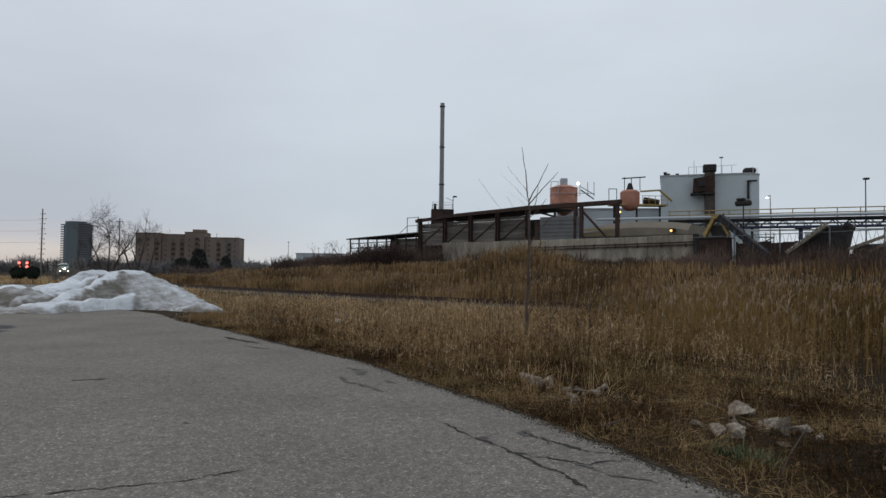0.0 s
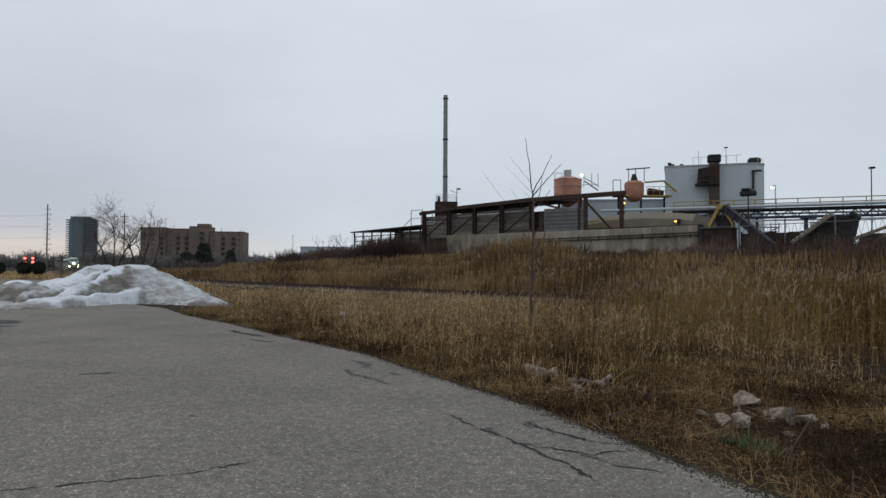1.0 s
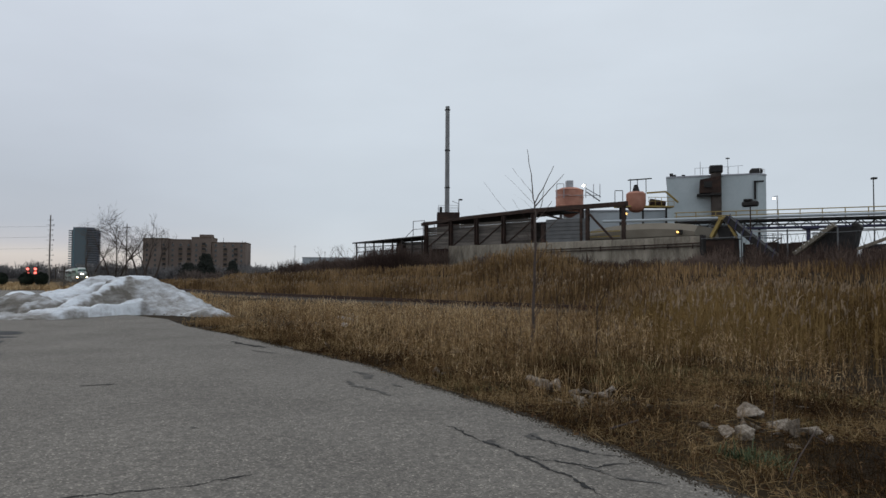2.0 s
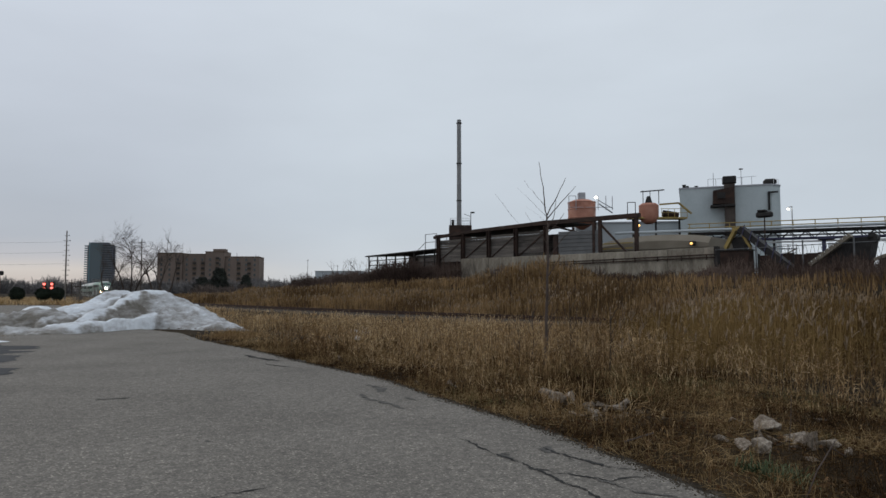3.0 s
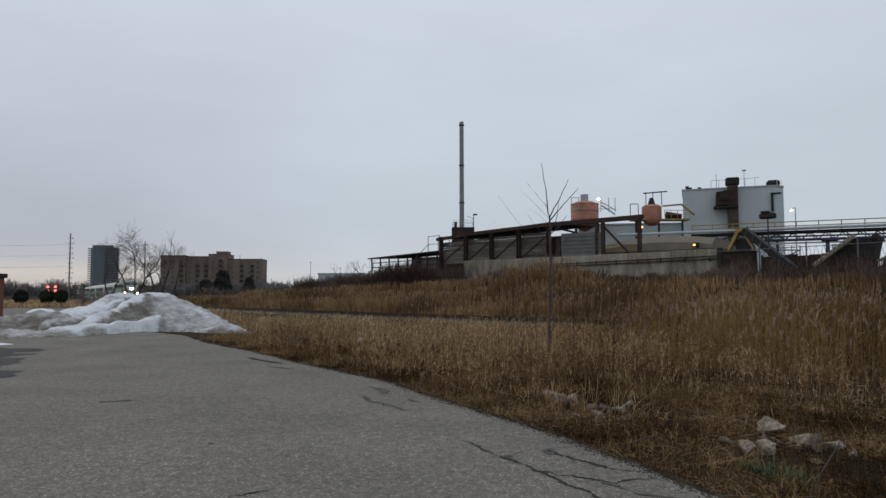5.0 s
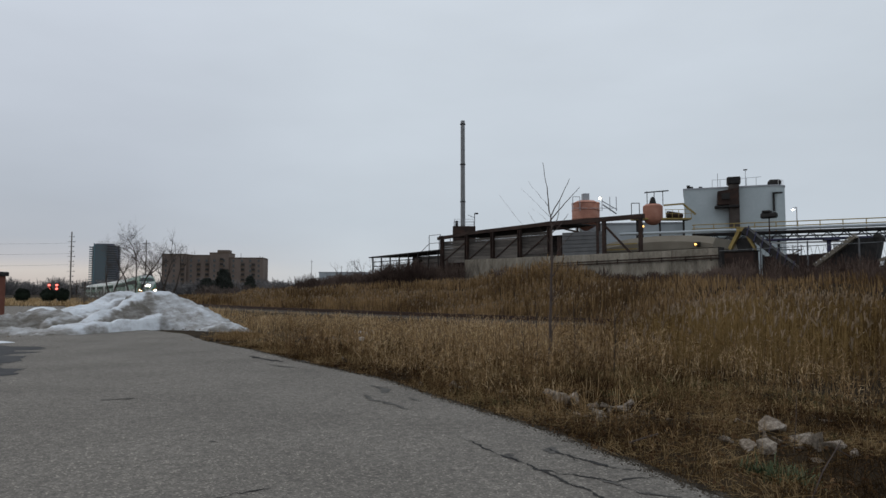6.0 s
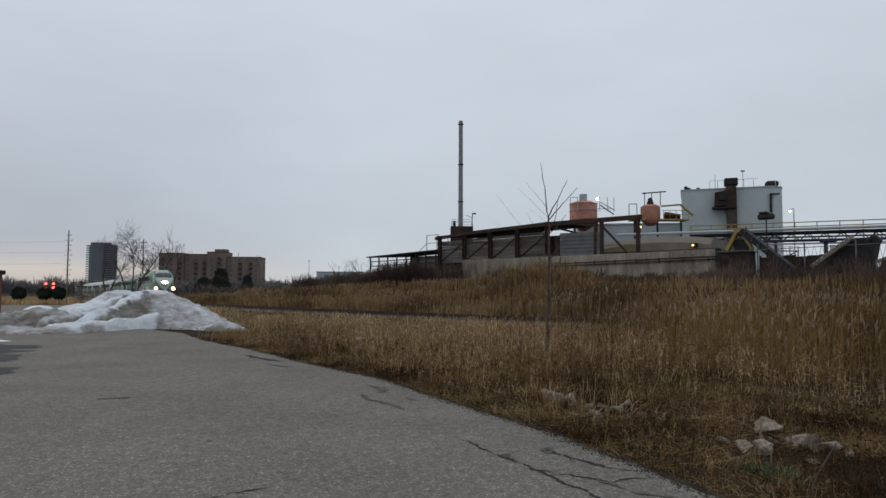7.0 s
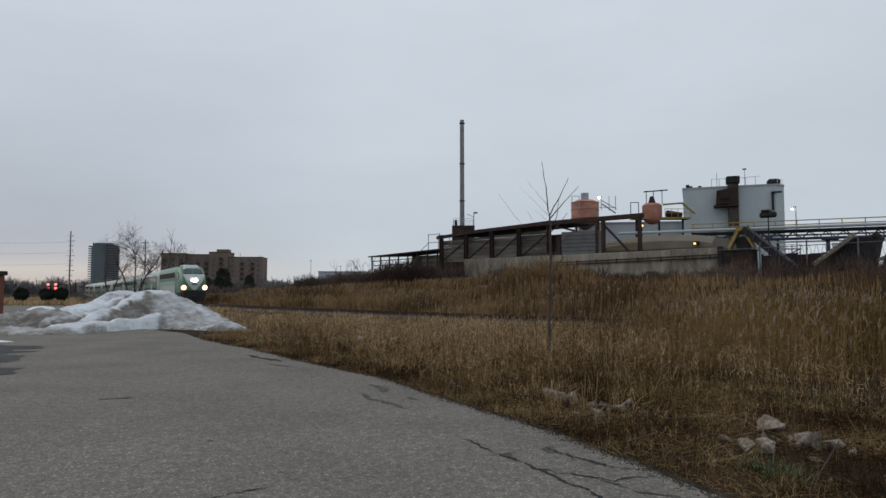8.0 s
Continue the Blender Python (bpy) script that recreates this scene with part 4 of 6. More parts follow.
def make_silo():
    s = thing("silo_building", pose(44.2, 90.0, 0, 0, 0, -20.0), "large pale blue clad batching silo building", "industrial building")
    out = [(0, 0), (1.15, 1.35), (1.5, 9), (-11.6, 9), (-11.6, 0)]
    part("shell", Shape().prism(out, 3.0, 15.75), SILO_BLUE, s)
    cap = [(0.05, -0.08), (1.22, 1.3), (1.6, 9.1), (-11.7, 9.1), (-11.7, -0.08)]
    part("roof", Shape().prism(cap, 15.75, 15.95), GALV, s)
    for i in range(9):
        x = -11.0 + i * 1.3
        part("cladding_seam", Shape().box(x, -0.012, 3.2, x + 0.03, -0.001, 15.74), SILO_BLUE, s)
    e = part("elevator_leg", Shape().box(-5.9, -1.1, 8.5, -4.6, -0.05, 17.0, 0.04), SOOT, s, "dark rusty bucket elevator")
    part("elevator_head", Shape().box(-6.1, -1.3, 16.1, -4.4, 0.4, 17.1, 0.12), DARK_STEEL, e)
    part("chute", Shape().loft([[(-7.4, -1.2, 13.4), (-4.7, -1.2, 13.4), (-4.7, -0.05, 13.4), (-7.4, -0.05, 13.4)], [(-7.3, -1.3, 15.2), (-4.7, -1.3, 15.6), (-4.7, -0.05, 15.6), (-7.3, -0.05, 15.2)]]), RUST, e)
    part("platform", Shape().box(-7.7, -1.6, 13.0, -4.6, -0.05, 13.2), DARK_STEEL, e)
    part("hopper", Shape().box(-6.8, -1.45, 14.1, -5.8, -1.2, 14.9), DARK_STEEL, e)
    for x, z in ((-11.0, 16.5), (-10.6, 16.3), (-9.4, 16.25)):
        part("roof_vent", Shape().rod((x, 1, 15.9), (x, 1, z), 0.2, 0.26, 10), DARK_STEEL, s)
    part("roof_vent", Shape().box(-0.9, 0.6, 15.9, 0.7, 2.0, 16.75, 0.25), DARK_STEEL, s, "dark roof fan")
    r = Shape()
    for x in (-7.9, -6.9, -3.6, -2.4):
        r.rod((x, 0.2, 15.9), (x, 0.2, 17.0), 0.03)
    r.rod((-7.9, 0.2, 17.0), (-4.5, 0.2, 17.0), 0.025).rod((-4.5, 0.2, 17.0), (-1.8, 0.2, 17.1), 0.025).rod((-3.7, 0.3, 15.9), (-3.7, 0.3, 18.2), 0.035).rod((-7.2, 0.3, 15.9), (-7.2, 0.3, 17.9), 0.035)
    part("roof_rail", r, GALV, s)
    part("lamp_head", Shape().box(-3.95, 0.2, 18.1, -3.45, 0.4, 18.25), DARK_STEEL, s)
    part("duct", Shape().box(-0.5, -0.3, 12.4, -0.25, -0.02, 14.9).box(-0.5, -0.3, 14.7, 0.7, -0.02, 14.9), DARK_STEEL, s)
    g = Shape()
    for i in range(4):
        g.rod((0.3 + i * 0.25, 0.5 + i * 0.5, 15.9), (0.3 + i * 0.25, 0.5 + i * 0.5, 16.7), 0.03)
    g.rod((0.3, 0.5, 16.7), (1.05, 2.0, 16.7), 0.03)
    part("guard_rail", g, WHITE_PAINT, s)


make_silo()


def make_tanks():
    t = thing("orange_tank", pose(20.3, 97, 0), "large orange cylindrical tank on legs", "tank", "orange tanks")
    part("shell", Shape().lathe([(0.3, 10.4), (1.93, 11.4), (1.95, 14.3), (1.2, 14.65), (0.1, 14.75)], 28), ORANGE, t)
    for z in (12.0, 13.2, 14.2):
        part("hoop", Shape().lathe([(1.95, z), (2.0, z + 0.03), (2.0, z + 0.12), (1.95, z + 0.15)], 28), ORANGE, t)
    part("vent_box", Shape().box(-0.5, -0.5, 14.6, 0.45, 0.5, 15.7, 0.04), GALV, t)
    for x in (-1.4, 1.4):
        part("leg", Shape().box(x - 0.12, -0.9, 3.0, x + 0.12, -0.66, 11.7), RUST, t)
    r = Shape()
    for x in (-2.2, -1.2, 1.9, 3.0, 3.9):
        r.rod((x, -1.9, 13.0), (x, -1.9, 15.0), 0.05)
    r.rod((-2.2, -1.9, 13.4), (3.9, -1.9, 13.4), 0.04).rod((-2.2, -1.9, 15.0), (-1.2, -1.9, 15.0), 0.04).rod((1.9, -1.9, 14.4), (4.0, -1.9, 13.2), 0.06).rod((2.0, -1.9, 13.9), (3.9, -1.9, 12.6), 0.1)
    part("stair_rail", r, GALV, t)
    part("lamp", Shape().rod((1.55, -2.0, 14.75), (1.55, -2.1, 14.75), 0.18, 0.18, 12), LAMP_GLOW, t, "lit floodlight")
    t2 = thing("orange_hopper", pose(26.5, 86, 0), "orange hopper tank with a conical bottom", "tank", "orange tanks")
    part("shell", Shape().lathe([(0.45, 10.15), (0.9, 10.45), (1.2, 10.9), (1.22, 12.5), (0.9, 12.75), (0.1, 12.8)], 24), ORANGE, t2)
    part("top_cone", Shape().lathe([(0.5, 12.75), (0.25, 13.6), (0.1, 13.7)], 12), DARK_STEEL, t2)
    f = Shape()
    for x in (-0.7, 0.2, 1.3):
        f.rod((x, 0, 12.7), (x, 0, 14.4), 0.05)
    f.beam((-1.0, 0, 14.25), (2.0, 0, 14.5), 0.3, 0.12)
    for x in (-2.7, -1.7):
        f.rod((x, 0, 11.0), (x, 0, 12.9), 0.05)
    f.rod((-2.7, 0, 12.9), (-1.7, 0, 12.9), 0.05)
    part("gantry", f, DARK_STEEL, t2)
    p = Shape().box(-2.6, -0.8, 10.75, 4.6, 0.9, 10.95)
    for x in np.arange(1.4, 4.7, 0.8):
        p.rod((x, -0.8, 10.9), (x, -0.8, 12.0), 0.035)
    p.rod((1.3, -0.8, 12.0), (4.6, -0.8, 12.0), 0.035).rod((1.3, -0.8, 11.5), (4.6, -0.8, 11.5), 0.03)
    p.beam((1.2, -0.6, 12.55), (3.6, -0.6, 12.75), 0.2, 0.2).beam((3.6, -0.6, 12.75), (5.2, -0.6, 11.4), 0.2, 0.2)
    part("walkway", p, YELLOW, t2, "yellow railed walkway")
    part("mixer", Shape().rod((1.9, 0.2, 11.5), (3.8, 0.2, 11.3), 0.45, 0.35, 12), RUST, t2)
    for x in (-2.0, 0.9, 3.9):
        part("leg", Shape().box(x - 0.1, 0, 3.0, x + 0.1, 0.2, 10.8), DARK_STEEL, t2)


make_tanks()


def make_back_sheds():
    b = thing("pale_shed", pose(30, 99, 0, 0, 0, -8), "long pale grey clad shed", "industrial building")
    part("shell", Shape().box(-10, 0, 3, 6, 8, 11.6, 0.03), PALE_WALL, b)
    part("roof", Shape().box(-10.2, -0.15, 11.6, 6.2, 8.2, 11.8), GALV, b)
    for i in range(13):
        part("cladding_seam", Shape().box(-9.9 + i * 1.25, -0.012, 3.2, -9.87 + i * 1.25, -0.001, 11.58), PALE_WALL, b)
    t = wt("tan_shed", pose(0, 6, 0), "low tan shed with a rounded roof", "industrial building")
    part("shell", Shape().box(-15.2, 0, 3, -3.2, 6, 6.0), TAN, t)
    rings = []
    for x in np.linspace(-15.3, -3.1, 20):
        k = 0.5 * max(0.0, math.sin(math.pi * (x + 15.3) / 12.2)) ** 0.7
        rings.append([(x, -0.1, 6.0), (x, 6.1, 6.0), (x, 6.1, 6.9 + k * 0.6), (x, 0.6, 7.0 + k), (x, -0.1, 6.35 + k)])
    part("roof", Shape().loft(rings), TAN, t)
    for z in (6.2, 6.75):
        part("yellow_rail", Shape().beam((-15.4, -1.0, z), (-10.8, -1.0, z - 0.02), 0.06, 0.12), YELLOW, t)
    part("wall_lamp", Shape().rod((-4.6, -0.6, 6.35), (-4.6, -0.75, 6.35), 0.10, 0.10, 12), AMBER, t, "lit amber lamp")
    part("lamp_box", Shape().box(-4.85, -0.55, 6.2, -4.35, 0.0, 6.6, 0.04), DARK_STEEL, t)
    w = thing("signal_lamp", pose(24.6, 84, 0), "lit warm bulkhead lamp on a steel post", "lamp")
    part("lens", Shape().rod((0, -0.1, 9.75), (0, -0.2, 9.75), 0.13, 0.13, 12), AMBER, w)
    part("post", Shape().box(-0.08, 0, 3.0, 0.08, 0.16, 10.1), DARK_STEEL, w)


make_back_sheds()


def make_pipe_bridge():
    b = thing("pipe_bridge", pose(26.3, 72.0, 0, 0, 0, -25.2), "long steel pipe bridge with a railed walkway", "pipe bridge")
    L = 34.0
    for y in (0, 1.6):
        part("bottom_chord", Shape().beam((0, y, 6.95), (L, y, 6.95), 0.14, 0.16), PURPLE, b)
        part("top_chord", Shape().beam((0, y, 7.7), (L, y, 7.7), 0.16, 0.2), DARK_STEEL, b)
        web = Shape()
        for i in range(23):
            x = i * 1.48
            web.beam((x, y, 6.95), (x + 0.74, y, 7.65), 0.08, 0.08).beam((x + 0.74, y, 7.65), (x + 1.48, y, 6.95), 0.08, 0.08)
        part("web", web, DARK_STEEL, b)
    part("deck", Shape().box(0, 0.1, 7.8, L, 1.5, 7.86), GALV, b)
    part("main_pipe", Shape().rod((-7.5, -0.35, 8.0), (L, -0.35, 8.05), 0.15, n=14), PALE_WALL, b, "pale insulated pipe")
    part("small_pipe", Shape().rod((-1, 0.8, 7.3), (L, 0.8, 7.3), 0.09, n=10), GALV, b)
    part("low_pipe", Shape().rod((-2, 0.3, 6.6), (L, 0.3, 6.6), 0.09, n=10), WHITE_PAINT, b)
    for z in (8.3, 8.72):
        part("hand_rail", Shape().rod((0, -0.05, z), (L, -0.05, z), 0.05), YELLOW, b)
    for i in range(18):
        part("rail_post", Shape().rod((0.2 + i * 1.95, -0.05, 7.8), (0.2 + i * 1.95, -0.05, 8.72), 0.045), YELLOW, b)
    for x in (12.7, 23.0, 32.0):
        part("column", Shape().box(x - 0.25, 0.1, 2.5, x + 0.1, 0.5, 6.9, 0.02), PURPLE, b, "violet-blue steel column")
        part("column", Shape().box(x + 0.3, 0.2, 2.5, x + 0.75, 0.6, 6.4, 0.02), WHITE_PAINT, b, "white concrete column")
        part("cross_head", Shape().box(x - 0.5, -0.2, 6.75, x + 0.9, 1.8, 6.95), PURPLE, b)
    for x in (2.0, 5.5, 8.2):
        part("column", Shape().box(x - 0.12, 0.3, 2.5, x + 0.12, 0.54, 6.9), DARK_STEEL, b)


make_pipe_bridge()


def make_conveyors():
    f = wt("yellow_hopper", pose(0.9, 3, 0), "yellow steel hopper frame with splayed legs", "hopper")
    part("frame", Shape().beam((-1.1, 0, 5.6), (-0.15, 0, 7.3), 0.5, 0.3).beam((1.1, 0, 5.6), (0.15, 0, 7.3), 0.4, 0.22).beam((-0.4, 0, 7.25), (0.5, 0, 7.25), 0.6, 0.3), YELLOW, f)
    part("bin", Shape().loft([[(-0.45, 0.1, 5.4), (0.45, 0.1, 5.4), (0.45, 1, 5.4), (-0.45, 1, 5.4)], [(-0.75, 0.1, 6.5), (0.75, 0.1, 6.5), (0.75, 1.2, 6.5), (-0.75, 1.2, 6.5)]]), DARK_STEEL, f)
    for x in (-1.1, 1.1):
        part("leg", Shape().box(x - 0.1, -0.1, 2.6, x + 0.1, 0.1, 5.7), YELLOW, f)
    c = wt("conveyor", pose(0, 3, 0), "dark inclined belt conveyor", "conveyor")
    part("gallery", Shape().beam((1.2, 0, 7.25), (5.6, 0, 3.4), 1.1, 0.55), DARK_STEEL, c)
    for i in range(7):
        x, z = 1.5 + i * 0.62, 7.0 - i * 0.54
        part("frame_rib", Shape().beam((x, -0.6, z - 0.35), (x + 0.25, -0.6, z + 0.55), 0.06, 0.08), PURPLE, c)
    b = wt("control_cabin", pose(0.5, 2, 0), "dark brown sheet-metal control cabin", "cabin")
    part("body", Shape().box(-1.3, 0, 2.6, 1.7, 1.2, 5.25, 0.04), RUST, b)
    part("roof", Shape().box(-1.4, -0.1, 5.25, 1.8, 1.3, 5.35), DARK_STEEL, b)
    k = wt("loading_conveyor", pose(0, 4, 0), "pale-framed loading conveyor over a dark hopper", "conveyor")
    part("boom", Shape().beam((6.6, 0, 3.9), (9.7, 0, 6.25), 0.9, 0.35), TAN, k)
    for i in range(9):
        part("slat", Shape().beam((6.8 + i * 0.34, -0.5, 4.15 + i * 0.257), (6.95 + i * 0.34, 0.5, 4.25 + i * 0.257), 0.06, 0.1), WHITE_PAINT, k)
    part("hopper", Shape().loft([[(7.6, 0.3, 2.8), (10.6, 0.3, 2.8), (10.6, 2, 2.8), (7.6, 2, 2.8)], [(7.9, 0.2, 4.6), (11.0, 0.2, 4.6), (11.0, 2, 4.6), (7.9, 2, 4.6)], [(9.5, 0.2, 6.0), (11.3, 0.2, 6.1), (11.3, 2, 6.1), (9.5, 2, 6.0)]]), DARK_STEEL, k)
    part("drum", Shape().rod((11.2, 0.2, 6.0), (11.2, 1.2, 6.0), 0.35, n=14), DARK_STEEL, k)
    j = wt("crusher", pose(12.4, 4.5, 0), "dark crusher with pale steel arms", "machine")
    part("body", Shape().box(-0.9, 0, 2.6, 2.2, 2.0, 4.6, 0.15), DARK_STEEL, j)
    part("arm", Shape().beam((-1.2, -0.1, 4.2), (1.4, -0.1, 5.2), 0.2, 0.25), TAN, j)
    part("arm", Shape().beam((-0.4, -0.1, 3.6), (1.9, -0.1, 4.9), 0.16, 0.2), TAN, j)
    part("leg", Shape().beam((-0.9, -0.1, 2.7), (-0.2, -0.1, 4.2), 0.16, 0.16), TAN, j)
    fl = wt("flood_lamp", pose(1.45, 8, 0), "dark twin floodlight on a steel mast", "lamp")
    part("mast", Shape().rod((0, 0, 2.6), (0, 0, 8.7), 0.08, 0.06), RUST, fl)
    part("head", Shape().box(-0.75, -0.3, 8.65, 0.75, 0.3, 9.2, 0.14), DARK_STEEL, fl)
    part("hood", Shape().box(-0.55, -0.35, 9.2, 0.2, 0.3, 9.4, 0.05), DARK_STEEL, fl)
    st = thing("street_lamp", pose(57.2, 110, 0), "lit street lamp on a pale pole", "street lamp")
    part("pole", Shape().rod((0, 0, 2.0), (0, 0, 15.4), 0.12, 0.08), GALV, st)
    part("arm", Shape().rod((0, 0, 15.4), (-0.7, 0, 15.2), 0.06), GALV, st)
    part("lamp", Shape().box(-0.75, -0.15, 14.86, -0.42, 0.15, 15.08, 0.06), LAMP_GLOW, st, "lit lamp head")
    s2 = thing("street_lamp", pose(61.9, 93, 0), "dark unlit street lamp", "street lamp")
    part("pole", Shape().rod((0, 0, 2.0), (0, 0, 15.9), 0.1, 0.07), DARK_STEEL, s2)
    part("head", Shape().box(-0.2, -0.3, 15.7, 0.4, 0.3, 15.95), DARK_STEEL, s2)


make_conveyors()


def make_barrier():
    b = wt("steel_barrier", pose(0, 6, 0), "low rusty sheet-steel barrier", "barrier")
    for i in range(9):
        part("sheet", Shape().box(1.6 + i * 1.0, 0.03 * (i % 2), 2.3, 2.58 + i * 1.0, 0.1 + 0.03 * (i % 2), 4.95 + 0.06 * (i % 3), 0.01), RUST, b)
    for i in range(4):
        part("post", Shape().box(1.5 + i * 3.0, -0.12, 2.3, 1.66 + i * 3.0, 0.0, 5.1), DARK_STEEL, b)


make_barrier()


def make_stair_tower():
    s = thing("stair_tower", pose(40.8, 80.0, 0), "pale steel stair tower with handrails", "stair tower")
    for x in (-1.0, 0.2, 1.2):
        part("post", Shape().box(x - 0.06, -0.06, 2.2, x + 0.06, 0.06, 7.2), WHITE_PAINT, s)
    for z in (3.6, 4.6, 5.6, 6.6):
        part("landing", Shape().box(-1.1, -0.1, z, 1.3, 0.9, z + 0.1), GALV, s)
        part("handrail", Shape().rod((-1.0, -0.08, z + 0.55), (1.2, -0.08, z + 0.55), 0.035), WHITE_PAINT, s)
    for z in (3.6, 5.6):
        part("flight", Shape().beam((-0.9, -0.05, z + 0.05), (1.1, -0.05, z + 1.0), 0.3, 0.1), TAN, s)


make_stair_tower()


DARK_GALV = material("dull_galvanised", [(0.09, 0.095, 0.10), (0.15, 0.155, 0.16)], 2, 0.7, 0.2)


def make_fence():
    f = wt("yard_fence", pose(0, -0.3, 0), "grey tube rail fence on steel posts", "fence")
    xs = [3.7 + i * 3.65 for i in range(8)]
    for x in xs:
        part("post", Shape().rod((x, 0, 2.4), (x, 0, 5.75), 0.06, n=8), DARK_GALV, f)
    part("top_rail", Shape().rod((0.2, 0, 5.25), (30, 0, 5.6), 0.03), DARK_GALV, f)
    w = Shape()
    for i in range(46):
        x = 3.7 + i * 0.55
        w.rod((x, 0, 3.2), (x + 0.5, 0, 5.4), 0.012, n=4, caps=False).rod((x + 0.5, 0, 3.2), (x, 0, 5.4), 0.012, n=4, caps=False)
    tagged(part("mesh", w, DARK_STEEL, f), kind="stuff")


make_fence()


# ---- far buildings ----
def make_apartments():
    a = thing("apartment_block", pose(-163.5, 395, 0, 0, 0, 4.0), "six-storey brown brick apartment block with a flat roof", "apartment building")
    # sections: x0, x1, front, top
    secs = [(0, 14, 0, 23.4), (14, 27.3, 1.4, 22.9), (27.3, 38.2, -0.6, 24.2), (38.2, 57.6, 1.0, 21.4)]
    for x0, x1, y, top in secs:
        w = part("wing", Shape().box(x0, y, -3, x1, y + 16, top, 0.1), APT_BRICK, a)
        part("parapet", Shape().box(x0 - 0.1, y - 0.15, top, x1 + 0.1, y + 16.1, top + 0.5), APT_TRIM, w)
        n = max(2, int((x1 - x0) / 4.0))
        for f in range(7):
            z = 1.6 + f * 2.95
            if z + 1.5 > top:
                continue
            for i in range(n):
                x = x0 + (i + 0.5) * (x1 - x0) / n
                win = part("window", Shape().box(x - 0.55, y - 0.06, z, x + 0.55, y + 0.06, z + 1.35), GLASS, w)
                part("sill", Shape().box(x - 0.7, y - 0.2, z - 0.14, x + 0.7, y - 0.01, z), APT_TRIM, win)
    for x, y, floors in ((11.8, 0, 6), (20.6, 1.4, 6), (25.4, 1.4, 6), (34.2, -0.6, 7), (46.0, 1.0, 6), (52.0, 1.0, 6)):
        for f in range(floors):
            z = 1.9 + f * 2.95
            bal = part("balcony", Shape().box(x - 1.15, y - 0.5, z - 0.3, x + 1.15, y - 0.02, z - 0.12).box(x - 1.15, y - 0.5, z - 0.12, x + 1.15, y - 0.42, z + 0.45), APT_TRIM, a)
            # flat black door sheet that paints the shade of a recessed balcony
            part("balcony_recess", Shape().box(x - 1.0, y - 0.09, z - 0.1, x + 1.0, y + 0.05, z + 1.75), BLACK, bal)
    part("penthouse", Shape().box(31.0, 2, 24.2, 38.0, 8, 26.3, 0.1), APT_BRICK, a)
    for x, h in ((44, 24.5), (55, 23.0), (56.5, 22.6), (9, 25.4)):
        part("mast", Shape().rod((x, 5, 20), (x, 5, h), 0.12), DARK_STEEL, a)


make_apartments()


def make_tower():
    t = thing("glass_tower", pose(-494, 1000, 0, 0, 0, 22), "dark high-rise tower with blue-green glass balconies", "tower block")
    part("core", Shape().prism([(-15, -20), (15, -20), (17, 0), (15, 20), (-15, 20), (-20, 0)], -5, 68), TOWER_WALL, t)
    part("glass_front", Shape().box(-15.5, -21, 0, 1, -19.9, 70), TOWER_SLATE, t, "slate grey glazed front")
    part("corner_fin", Shape().box(-16.3, -21.6, 0, -14.6, -20.6, 71.5), TOWER_GLASS, t)
    part("roof_crown", Shape().box(-14, -18, 68, 10, 18, 71.5), TOWER_WALL, t)
    for f in range(20):
        z = 3 + f * 3.3
        part("balcony", Shape().box(-22.5, -16, z, -15, -4, z + 1.3), TOWER_GLASS, t)
        part("balcony", Shape().box(15, -19, z, 19, -9, z + 1.3), TOWER_WALL, t)
        part("window_band", Shape().box(1.2, -20.3, z + 0.4, 14, -19.9, z + 2.2), GLASS, t)


make_tower()


def make_far_sheds():
    b = thing("warehouse", pose(-75, 520, 0), "long pale blue distant warehouse", "warehouse")
    part("shell", Shape().box(-20, 0, -2, 16, 30, 16.5), PALE_WALL, b)
    part("roof", Shape().box(-20.4, -0.4, 16.5, 16.4, 30.4, 17.0), GALV, b)
    for i in range(9):
        part("window", Shape().box(-18 + i * 3.8, -0.1, 8, -15.6 + i * 3.8, 0.1, 11), GLASS, b)
    d = thing("brick_gatepost", pose(-31.18, 47, 0), "red brick gatepost with a dark cap", "gatepost")
    part("shaft", Shape().box(-0.75, -0.4, -0.2, 0.75, 0.4, 2.75, 0.02), BRICK_RED, d)
    part("cap", Shape().box(-0.9, -0.55, 2.75, 0.9, 0.55, 3.05, 0.05), DARK_STEEL, d)
    part("plaque", Shape().box(-0.3, -0.43, 1.9, 0.3, -0.4, 2.5), WHITE_PAINT, d)


make_far_sheds()


